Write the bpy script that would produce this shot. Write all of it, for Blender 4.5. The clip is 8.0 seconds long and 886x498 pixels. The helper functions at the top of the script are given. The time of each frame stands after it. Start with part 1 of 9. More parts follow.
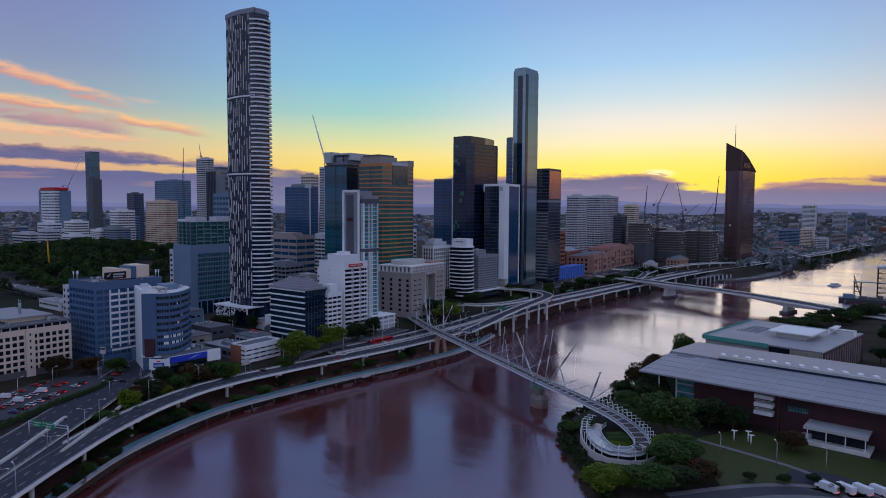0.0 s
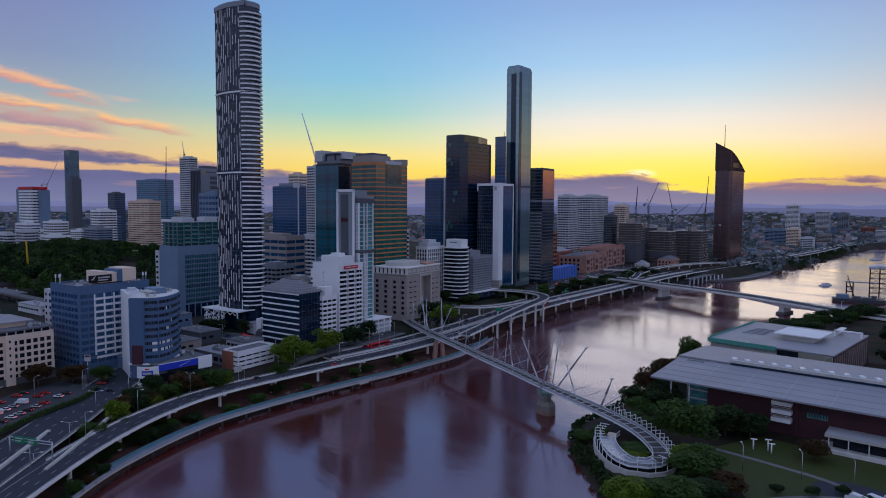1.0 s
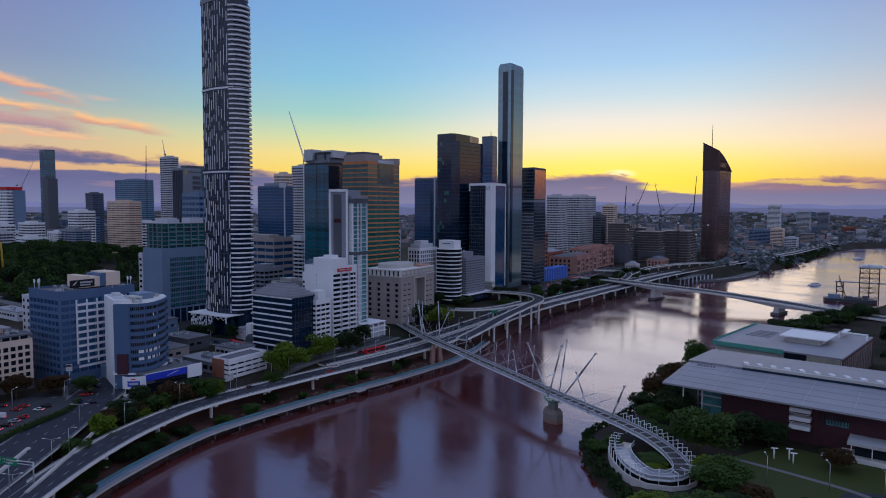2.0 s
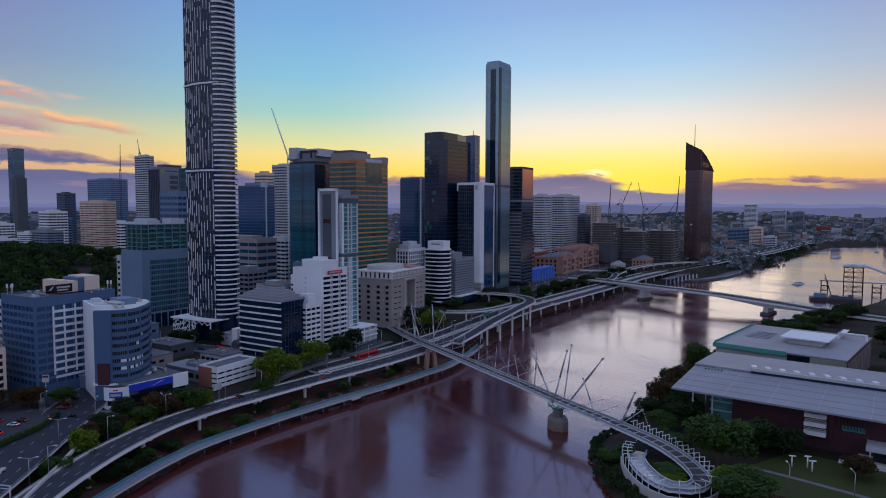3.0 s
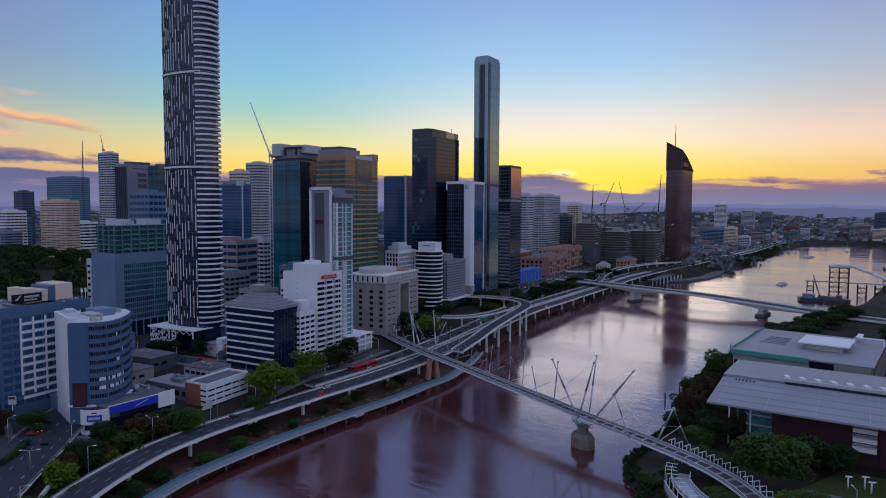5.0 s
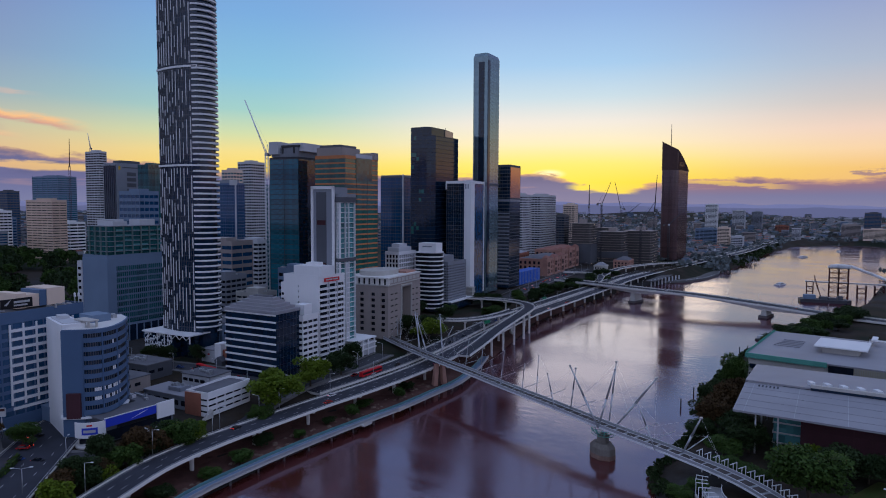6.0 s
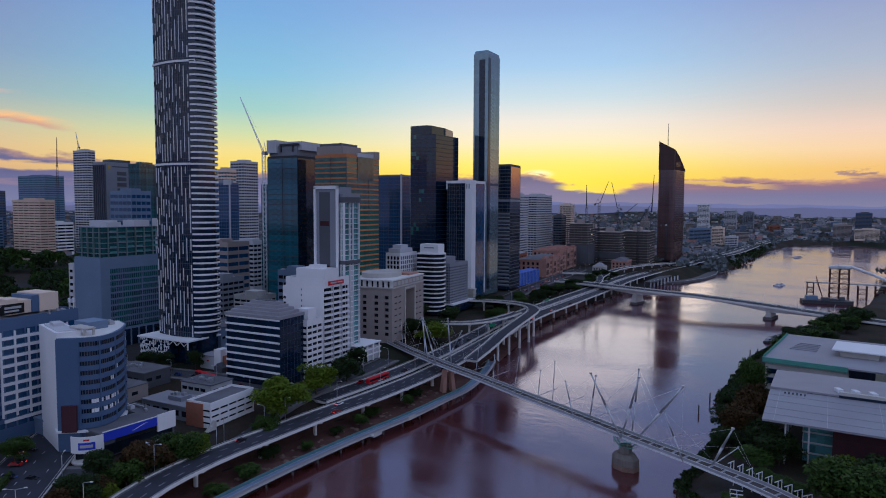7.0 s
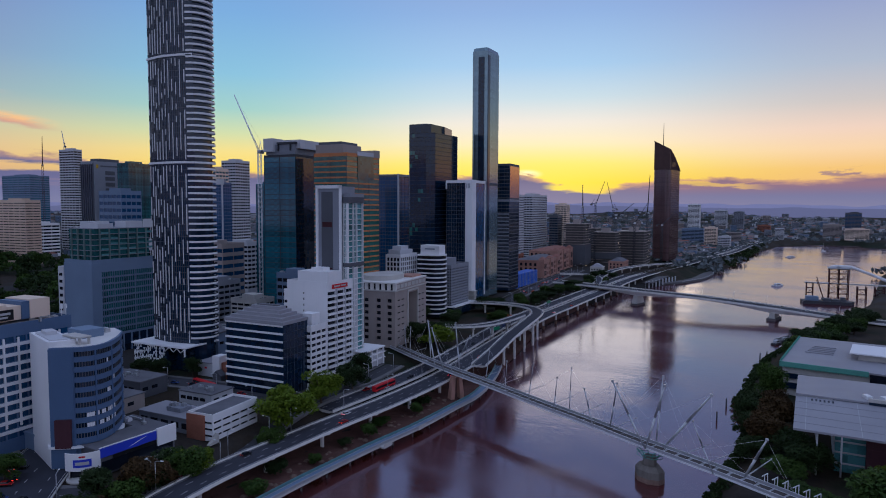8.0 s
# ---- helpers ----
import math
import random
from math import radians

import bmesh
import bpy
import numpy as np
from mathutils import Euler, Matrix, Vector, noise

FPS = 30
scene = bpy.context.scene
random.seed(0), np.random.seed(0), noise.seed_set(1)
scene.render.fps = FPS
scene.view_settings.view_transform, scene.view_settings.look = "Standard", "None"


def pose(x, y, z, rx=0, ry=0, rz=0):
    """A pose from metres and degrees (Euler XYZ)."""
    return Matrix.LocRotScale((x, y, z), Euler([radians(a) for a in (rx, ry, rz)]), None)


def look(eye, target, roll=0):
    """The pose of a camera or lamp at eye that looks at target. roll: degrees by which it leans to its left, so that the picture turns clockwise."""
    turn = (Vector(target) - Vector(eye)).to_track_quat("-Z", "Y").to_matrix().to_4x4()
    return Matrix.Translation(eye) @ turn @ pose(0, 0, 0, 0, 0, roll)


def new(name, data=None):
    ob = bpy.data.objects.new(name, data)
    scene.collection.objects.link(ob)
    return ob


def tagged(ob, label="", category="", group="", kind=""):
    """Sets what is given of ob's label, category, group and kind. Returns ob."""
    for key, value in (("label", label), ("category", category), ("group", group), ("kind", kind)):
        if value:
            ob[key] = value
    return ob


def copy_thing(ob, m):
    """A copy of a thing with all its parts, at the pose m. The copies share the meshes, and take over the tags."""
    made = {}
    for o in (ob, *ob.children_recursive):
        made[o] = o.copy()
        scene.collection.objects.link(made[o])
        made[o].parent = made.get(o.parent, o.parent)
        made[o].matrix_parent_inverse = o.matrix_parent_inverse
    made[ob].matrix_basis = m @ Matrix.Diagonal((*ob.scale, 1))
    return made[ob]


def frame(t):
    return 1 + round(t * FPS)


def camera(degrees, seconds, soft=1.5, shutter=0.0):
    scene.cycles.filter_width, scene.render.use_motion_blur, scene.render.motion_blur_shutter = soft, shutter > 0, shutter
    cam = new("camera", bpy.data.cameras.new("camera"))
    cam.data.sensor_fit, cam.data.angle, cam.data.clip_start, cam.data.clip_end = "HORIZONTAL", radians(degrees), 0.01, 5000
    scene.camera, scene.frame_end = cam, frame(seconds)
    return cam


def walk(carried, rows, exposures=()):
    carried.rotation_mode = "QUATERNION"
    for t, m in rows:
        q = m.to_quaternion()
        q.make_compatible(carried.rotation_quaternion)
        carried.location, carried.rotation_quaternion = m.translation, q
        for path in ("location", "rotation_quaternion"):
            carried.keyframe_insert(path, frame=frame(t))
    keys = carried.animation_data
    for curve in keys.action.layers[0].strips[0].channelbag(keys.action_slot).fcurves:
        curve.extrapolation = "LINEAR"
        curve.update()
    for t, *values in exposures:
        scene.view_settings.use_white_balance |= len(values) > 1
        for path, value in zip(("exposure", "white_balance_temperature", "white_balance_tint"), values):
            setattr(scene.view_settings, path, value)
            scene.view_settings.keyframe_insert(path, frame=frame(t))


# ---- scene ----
cam = camera(68.7, 8.0, soft=1.0)
METRES, EYE, TILT, LEAN, TURN = 136.0, 106.0, 0.0, 0.0, 41.7
ROWS = [
    (0.0, 0.0, 0.0, 0.0, 0.02, -3.73, -0.31),
    (0.5, -0.037, 0.049, -0.0004, -0.7, -3.75, -0.33),
    (1.0, -0.074, 0.1003, 0.0001, -1.43, -3.74, -0.32),
    (2.5, -0.1852, 0.2569, 0.0003, -4.02, -3.71, -0.21),
    (3.0, -0.223, 0.3081, 0.0002, -5.08, -3.72, -0.18),
    (3.5, -0.2593, 0.3595, 0.0003, -6.13, -3.74, -0.18),
    (4.0, -0.2939, 0.4119, 0.0005, -7.11, -3.76, -0.19),
    (4.5, -0.3282, 0.464, 0.001, -7.55, -3.75, -0.22),
    (6.0, -0.4267, 0.6208, 0.0013, -8.97, -3.75, -0.27),
    (6.5, -0.4588, 0.6735, 0.0018, -9.44, -3.74, -0.26),
    (7.0, -0.4903, 0.7258, 0.0029, -9.91, -3.75, -0.28),
    (7.5, -0.521, 0.7795, 0.0029, -10.4, -3.75, -0.25),
    (8.0, -0.551, 0.8335, 0.0032, -10.95, -3.74, -0.24),
]
walk(cam, [(t, pose(0, 0, EYE, TILT, LEAN, TURN) @ pose(METRES * x, METRES * y, METRES * z, 90 + pitch, roll, yaw)) for t, x, y, z, yaw, pitch, roll in ROWS])

# ---- sky and sun: just before sunrise, the sun low behind cloud ----
SUN_AZ = 23.5          # degrees to the left of +y
SUN_EL = 2.5
scene.view_settings.exposure = 0.0

world = bpy.data.worlds.new("dawn_sky")
scene.world = world
world.use_nodes = True
WN, WL = world.node_tree.nodes, world.node_tree.links
WN.clear()




def wmath(op, a, b=None, c=None, clamp=False):
    n = WN.new("ShaderNodeMath")
    n.operation, n.use_clamp = op, clamp
    for i, v in enumerate((a, b, c)):
        if v is None:
            continue
        if isinstance(v, (int, float)):
            n.inputs[i].default_value = v
        else:
            WL.new(v, n.inputs[i])
    return n.outputs[0]


def wramp(fac, stops, mode="LINEAR"):
    n = WN.new("ShaderNodeValToRGB")
    n.color_ramp.interpolation = mode
    el = n.color_ramp.elements
    el[0].position, el[0].color = stops[0][0], (*stops[0][1], 1)
    el[1].position, el[1].color = stops[1][0], (*stops[1][1], 1)
    for p, c in stops[2:]:
        e = el.new(p)
        e.color = (*c, 1)
    WL.new(fac, n.inputs[0])
    return n.outputs[0]


def wmix(fac, a, b):
    n = WN.new("ShaderNodeMix")
    n.data_type = "RGBA"
    for sock, v in ((n.inputs["Factor"], fac), (n.inputs[6], a), (n.inputs[7], b)):
        if isinstance(v, (int, float)):
            sock.default_value = v
        elif isinstance(v, tuple):
            sock.default_value = (*v, 1)
        else:
            WL.new(v, sock)
    return n.outputs[2]


def wmap(v, a, b, c=0.0, d=1.0, smooth=True):
    n = WN.new("ShaderNodeMapRange")
    n.interpolation_type = "SMOOTHSTEP" if smooth else "LINEAR"
    WL.new(v, n.inputs[0])
    for i, k in enumerate((a, b, c, d)):
        n.inputs[i + 1].default_value = k
    return n.outputs[0]


def srgb(r, g, b):
    return tuple(((c / 255 + 0.055) / 1.055) ** 2.4 if c > 10 else c / 255 / 12.92 for c in (r, g, b))


tc = WN.new("ShaderNodeTexCoord")
sep = WN.new("ShaderNodeSeparateXYZ")
WL.new(tc.outputs["Generated"], sep.inputs[0])
DX, DY, DZ = sep.outputs
azim = wmath("MULTIPLY", wmath("ARCTAN2", wmath("MULTIPLY", DX, -1.0), DY), 57.2958)  # degrees left of +y
elev = wmath("MULTIPLY", wmath("ARCSINE", DZ), 57.2958)
off_sun = wmath("ABSOLUTE", wmath("SUBTRACT", azim, SUN_AZ))
# clear sky: three height ramps, near the sunrise, beside it and away from it
up = wmath("DIVIDE", elev, 60.0, clamp=True)
near_sun = wramp(up, [(0.0, srgb(236, 178, 104)), (0.035, srgb(255, 220, 44)), (0.062, srgb(255, 236, 128)), (0.09, srgb(255, 240, 200)), (0.12, srgb(244, 236, 224)),
                      (0.155, srgb(204, 224, 234)), (0.2, srgb(168, 206, 240)), (0.27, srgb(146, 180, 228)), (0.34, srgb(138, 160, 210)), (0.6, srgb(154, 172, 212)), (1.0, srgb(152, 170, 214))])
beside = wramp(up, [(0.0, srgb(238, 180, 124)), (0.05, srgb(253, 220, 106)), (0.075, srgb(248, 226, 142)), (0.1, srgb(212, 224, 174)), (0.133, srgb(164, 210, 204)),
                    (0.18, srgb(140, 196, 224)), (0.26, srgb(124, 174, 224)), (0.34, srgb(120, 158, 216)), (0.6, srgb(152, 170, 212)), (1.0, srgb(152, 170, 214))])
away = wramp(up, [(0.0, srgb(126, 124, 168)), (0.05, srgb(228, 178, 142)), (0.1, srgb(202, 190, 164)), (0.14, srgb(156, 170, 184)),
                  (0.19, srgb(136, 150, 186)), (0.27, srgb(124, 134, 184)), (0.34, srgb(122, 132, 184)), (0.6, srgb(150, 164, 206)), (1.0, srgb(152, 170, 214))])
south = wramp(up, [(0.0, srgb(232, 176, 128)), (0.05, srgb(246, 198, 122)), (0.075, srgb(250, 214, 172)), (0.1, srgb(242, 212, 194)), (0.133, srgb(208, 200, 198)),
                   (0.18, srgb(176, 188, 208)), (0.26, srgb(148, 162, 204)), (0.34, srgb(138, 148, 198)), (0.6, srgb(154, 172, 212)), (1.0, srgb(152, 170, 214))])
beside = wmix(wmap(azim, SUN_AZ - 8.0, SUN_AZ + 8.0), south, beside)        # pinker to the south of the sunrise
clear = wmix(wmap(off_sun, 3.0, 26.0), near_sun, beside)
clear = wmix(wmap(off_sun, 24.0, 52.0), clear, away)
behind = wramp(up, [(0.0, srgb(156, 164, 194)), (0.06, srgb(174, 180, 210)), (0.15, srgb(174, 184, 218)), (0.34, srgb(162, 176, 216)), (1.0, srgb(148, 168, 214))])
clear = wmix(wmap(off_sun, 62.0, 95.0), clear, behind)
# the glow right where the sun is about to rise
glow = wmath("MULTIPLY", wmap(off_sun, 0.0, 17.0, 1.0, 0.0), wmap(elev, 1.2, 7.0, 1.0, 0.0))
clear = wmix(wmath("MULTIPLY", glow, 0.62), clear, (1.12, 0.93, 0.16))
# clouds, long and flat
def cloud_noise(across, upward, scale, detail, rough, seed=0.0):
    v, n = WN.new("ShaderNodeCombineXYZ"), WN.new("ShaderNodeTexNoise")
    WL.new(wmath("MULTIPLY", azim, across), v.inputs[0])
    WL.new(wmath("MULTIPLY", elev, upward), v.inputs[1])
    v.inputs[2].default_value = seed
    n.inputs["Scale"].default_value, n.inputs["Detail"].default_value, n.inputs["Roughness"].default_value = scale, detail, rough
    n.inputs["Distortion"].default_value = 0.2
    WL.new(v.outputs[0], n.inputs["Vector"])
    return n.outputs[0]


cloudy = cloud_noise(0.045, 0.26, 2.1, 7.0, 0.56)
puffs = cloud_noise(0.16, 0.62, 2.0, 7.0, 0.58, 3.1)
streaks = cloud_noise(0.11, 1.5, 1.0, 6.0, 0.6)
# the top of the low bank, in tenths of a degree of height, along the horizon from azimuth -10 to 90
TOPS = [(-10, 26), (-3.5, 26), (1, 21), (4, 21), (7.5, 24), (11.5, 25), (15, 20), (17, 14.5), (19, 15.5), (21.5, 23), (24, 26.5), (27, 28.5), (31, 28), (38, 25), (45, 26), (55, 30), (62, 37), (70, 43), (90, 42)]
along_sky = wmap(azim, -10.0, 90.0, smooth=False)
bank_top = wmath("MULTIPLY", wramp(along_sky, [((a + 10) / 100, (h / 50,) * 3) for a, h in TOPS]), 5.0)
bank_edge = wmath("SUBTRACT", wmath("SUBTRACT", elev, bank_top), wmath("ADD", wmath("MULTIPLY", wmath("SUBTRACT", puffs, 0.5), 1.5), wmath("MULTIPLY", wmath("SUBTRACT", cloudy, 0.5), 0.8)))
low = wmap(bank_edge, -0.12, 0.16, 1.0, 0.0)


def slot(a0, a1, soft_a, mid, tilt, half):
    """A long gap in the bank: from azimuth a0 to a1, at the height mid at a0, tilting."""
    centre = wmath("ADD", wmath("MULTIPLY", wmath("SUBTRACT", azim, a0), tilt), mid)
    gap = wmath("ABSOLUTE", wmath("ADD", wmath("SUBTRACT", elev, centre), wmath("MULTIPLY", wmath("SUBTRACT", puffs, 0.5), 0.9)))
    return wmath("MULTIPLY", wmap(gap, half * 0.5, half * 1.3, 1.0, 0.0), wmath("MULTIPLY", wmap(azim, a0 - soft_a, a0 + soft_a), wmap(azim, a1 - soft_a, a1 + soft_a, 1.0, 0.0)))


slit = wmath("MAXIMUM", slot(16.5, 21.5, 0.8, 1.45, 0.06, 0.26), wmath("MULTIPLY", slot(57.0, 80.0, 4.0, 2.75, 0.02, 0.30), 0.9))
slit = wmath("MAXIMUM", slit, wmath("MULTIPLY", slot(5.0, 12.0, 1.5, 1.75, 0.05, 0.15), 0.6))
low = wmath("MULTIPLY", low, wmath("SUBTRACT", 1.0, slit))
low = wmath("MAXIMUM", low, wmap(elev, 0.7, 1.3, 1.0, 0.0))
low_col = wramp(wmath("DIVIDE", elev, 5.0, clamp=True), [(0.0, srgb(124, 128, 164)), (0.2, srgb(112, 118, 160)), (0.45, srgb(100, 104, 150)), (0.7, srgb(102, 104, 148)), (1.0, srgb(112, 106, 146))])
low_col = wmix(wmath("MULTIPLY", wmap(azim, 19.0, 10.0), wmap(elev, 0.8, 2.0)), low_col, srgb(142, 112, 136))       # mauve to the south of the sunrise
low_col = wmix(wmath("MULTIPLY", wmap(puffs, 0.42, 0.62), wmap(elev, 1.8, 2.6, 0.0, 0.5)), low_col, srgb(84, 90, 132))
rim = wmath("MULTIPLY", wmap(bank_edge, -0.45, 0.02), wmap(off_sun, 4.0, 60.0, 0.65, 0.30))
low_col = wmix(rim, low_col, srgb(240, 182, 122))
lit = wmath("MULTIPLY", wmap(streaks, 0.53, 0.66), wmath("MULTIPLY", wmap(elev, 1.0, 2.0), wmap(off_sun, 4.0, 50.0, 0.40, 0.25)))
low_col = wmix(lit, low_col, srgb(222, 166, 142))
sky = wmix(wmath("MULTIPLY", low, 0.97), clear, low_col)
# a few torn puffs above the bank to the south
scraps = wmath("MULTIPLY", wmap(puffs, 0.56, 0.63), wmath("MULTIPLY", wmap(wmath("ABSOLUTE", wmath("SUBTRACT", elev, 2.75)), 0.15, 0.5, 1.0, 0.0), wmap(azim, 8.0, 5.0)))
sky = wmix(wmath("MULTIPLY", scraps, 0.8), sky, srgb(150, 122, 138))


# wisps lit orange, to the north
def wisp(a0, e0, tilt, half, a_from, a_to, bright, dark, share, ragged=1.5):
    """One long torn streak: its line through (a0, e0), lit above and mauve below."""
    global sky
    d = wmath("ADD", wmath("SUBTRACT", elev, wmath("ADD", wmath("MULTIPLY", wmath("SUBTRACT", azim, a0), tilt), e0)), wmath("MULTIPLY", wmath("SUBTRACT", puffs, 0.5), ragged))
    body = wmath("MULTIPLY", wmap(wmath("ABSOLUTE", d), half * 0.25, half * 1.25, 1.0, 0.0), wmath("MULTIPLY", wmap(azim, a_from - 1.0, a_from + 2.5), wmap(azim, a_to - 3.0, a_to + 1.0, 1.0, 0.0)))
    body = wmath("MULTIPLY", body, wmap(puffs, 0.36, 0.52, 0.35, 1.0))
    sky = wmix(wmath("MULTIPLY", body, share), sky, wmix(wmap(d, -half * 0.7, half * 0.5), dark, bright))


wisp(72.2, 9.0, 0.25, 0.55, 67.5, 95.0, srgb(250, 186, 140), srgb(214, 152, 142), 0.85)
wisp(71.5, 7.2, 0.13, 0.50, 61.5, 95.0, srgb(255, 196, 138), srgb(206, 148, 142), 0.92, 1.2)
wisp(74.0, 6.5, 0.10, 0.55, 67.0, 95.0, srgb(196, 150, 156), srgb(160, 132, 156), 0.85)
wisp(72.0, 5.5, 0.06, 0.35, 66.0, 95.0, srgb(255, 196, 150), srgb(238, 176, 146), 0.7)
wisp(66.1, 8.2, 0.10, 0.22, 64.6, 67.6, srgb(246, 190, 160), srgb(240, 184, 160), 0.6, 0.6)
# the sun's own brightness at the cloud edge
spot_d = wmath("SQRT", wmath("ADD", wmath("POWER", wmath("SUBTRACT", azim, SUN_AZ), 2.0), wmath("POWER", wmath("MULTIPLY", wmath("SUBTRACT", elev, 2.85), 3.4), 2.0)))
spot = wmath("MULTIPLY", wmap(spot_d, 0.1, 1.7, 1.0, 0.0), wmath("SUBTRACT", 1.0, wmath("MULTIPLY", low, 0.97)))
sky = wmix(spot, sky, (1.25, 1.15, 0.72))
# a share of the physical sky keeps the unseen part of the dome natural
nishita = WN.new("ShaderNodeTexSky")
nishita.sky_type, nishita.sun_disc = "NISHITA", False
nishita.sun_elevation, nishita.sun_rotation = radians(SUN_EL), radians(-SUN_AZ)
sky_bg, nis_bg, add_bg, out_bg = WN.new("ShaderNodeBackground"), WN.new("ShaderNodeBackground"), WN.new("ShaderNodeAddShader"), WN.new("ShaderNodeOutputWorld")
WL.new(sky, sky_bg.inputs[0])
WL.new(nishita.outputs[0], nis_bg.inputs[0])
sky_bg.inputs[1].default_value, nis_bg.inputs[1].default_value = 1.0, 0.0012
WL.new(sky_bg.outputs[0], add_bg.inputs[0])
WL.new(nis_bg.outputs[0], add_bg.inputs[1])
WL.new(add_bg.outputs[0], out_bg.inputs[0])

sun = new("sun", bpy.data.lights.new("sun", "SUN"))
sun.data.energy, sun.data.angle, sun.data.color = 0.25, radians(30), (1.0, 0.72, 0.45)
sun.matrix_world = look((-math.sin(radians(SUN_AZ)) * 900, math.cos(radians(SUN_AZ)) * 900, math.tan(radians(SUN_EL)) * 900), (0, 0, 0))

# ---- materials ----
def principled(name):
    m = bpy.data.materials.new(name)
    m.use_nodes = True
    return m, m.node_tree.nodes, m.node_tree.links, m.node_tree.nodes["Principled BSDF"]


def surface(name, col, rough=0.8, metal=0.0, vary=0.25, scale=0.15, grain=3.0, bump=0.2, spec=0.22, each=0.0, streak=0.0):
    """A worn surface: broad stains, fine grain, relief, rain streaks; each: how far single pieces differ."""
    m, n, l, b = principled(name)
    tc = n.new("ShaderNodeTexCoord")
    broad, fine = n.new("ShaderNodeTexNoise"), n.new("ShaderNodeTexNoise")
    broad.inputs["Scale"].default_value, broad.inputs["Detail"].default_value = scale, 5
    fine.inputs["Scale"].default_value, fine.inputs["Detail"].default_value = grain, 3
    l.new(tc.outputs["Object"], broad.inputs[0])
    l.new(tc.outputs["Object"], fine.inputs[0])
    mul = n.new("ShaderNodeMath")
    mul.operation = "MULTIPLY_ADD"
    l.new(fine.outputs[0], mul.inputs[0])
    mul.inputs[1].default_value = 0.45
    l.new(broad.outputs[0], mul.inputs[2])
    value = mul.outputs[0]
    if streak:
        mp, st = n.new("ShaderNodeMapping"), n.new("ShaderNodeTexNoise")
        mp.inputs["Scale"].default_value = (1.1, 1.1, 0.05)
        st.inputs["Scale"].default_value = 1.0
        l.new(tc.outputs["Object"], mp.inputs[0])
        l.new(mp.outputs[0], st.inputs[0])
        ad = n.new("ShaderNodeMath")
        ad.operation = "MULTIPLY_ADD"
        l.new(st.outputs[0], ad.inputs[0])
        ad.inputs[1].default_value = streak
        l.new(value, ad.inputs[2])
        value = ad.outputs[0]
    if each:
        oi, ad = n.new("ShaderNodeObjectInfo"), n.new("ShaderNodeMath")
        ad.operation = "MULTIPLY_ADD"
        l.new(oi.outputs["Random"], ad.inputs[0])
        ad.inputs[1].default_value = each
        l.new(value, ad.inputs[2])
        value = ad.outputs[0]
    mr = n.new("ShaderNodeMapRange")
    l.new(value, mr.inputs[0])
    mr.inputs[1].default_value, mr.inputs[2].default_value = 0.35, 1.1 + streak * 0.6 + each * 0.6
    mr.inputs[3].default_value, mr.inputs[4].default_value = 1 - vary, 1 + vary
    sc = n.new("ShaderNodeVectorMath")
    sc.operation = "SCALE"
    sc.inputs[0].default_value = col
    l.new(mr.outputs[0], sc.inputs["Scale"])
    l.new(sc.outputs[0], b.inputs["Base Color"])
    rr = n.new("ShaderNodeMapRange")
    l.new(fine.outputs[0], rr.inputs[0])
    rr.inputs[3].default_value, rr.inputs[4].default_value = max(0.02, rough - 0.12), min(1, rough + 0.12)
    l.new(rr.outputs[0], b.inputs["Roughness"])
    b.inputs["Metallic"].default_value, b.inputs["Specular IOR Level"].default_value = metal, spec
    if bump:
        bp = n.new("ShaderNodeBump")
        bp.inputs["Strength"].default_value, bp.inputs["Distance"].default_value = bump, 0.1
        l.new(fine.outputs[0], bp.inputs["Height"])
        l.new(bp.outputs[0], b.inputs["Normal"])
    return m


def glazing(name, col, ior=1.75, rough=0.06, wave=0.03, each=0.5, metal=0.0):
    """Coated facade glass: dark body, clear reflections, panes that differ and are not quite plane."""
    m, n, l, b = principled(name)
    tc = n.new("ShaderNodeTexCoord")
    oi = n.new("ShaderNodeObjectInfo")
    cells = n.new("ShaderNodeTexVoronoi")
    cells.distance = "CHEBYCHEV"
    cells.inputs["Scale"].default_value, cells.inputs["Randomness"].default_value = 0.36, 0.35
    l.new(tc.outputs["Object"], cells.inputs[0])
    sepc = n.new("ShaderNodeSeparateColor")
    l.new(cells.outputs["Color"], sepc.inputs[0])
    mean = n.new("ShaderNodeMath")
    mean.operation = "ADD"
    l.new(oi.outputs["Random"], mean.inputs[0])
    l.new(sepc.outputs[0], mean.inputs[1])
    mr = n.new("ShaderNodeMapRange")
    l.new(mean.outputs[0], mr.inputs[0])
    mr.inputs[2].default_value = 2.0
    mr.inputs[3].default_value, mr.inputs[4].default_value = 1 - each, 1 + each
    sc = n.new("ShaderNodeVectorMath")
    sc.operation = "SCALE"
    sc.inputs[0].default_value = col
    l.new(mr.outputs[0], sc.inputs["Scale"])
    l.new(sc.outputs[0], b.inputs["Base Color"])
    b.inputs["Roughness"].default_value, b.inputs["IOR"].default_value, b.inputs["Metallic"].default_value = rough, ior, metal
    wn = n.new("ShaderNodeTexNoise")
    wn.inputs["Scale"].default_value, wn.inputs["Detail"].default_value = 0.25, 2
    l.new(tc.outputs["Object"], wn.inputs[0])
    bp = n.new("ShaderNodeBump")
    bp.inputs["Strength"].default_value, bp.inputs["Distance"].default_value = wave * 10, 0.12
    l.new(wn.outputs[0], bp.inputs["Height"])
    l.new(bp.outputs[0], b.inputs["Normal"])
    return m


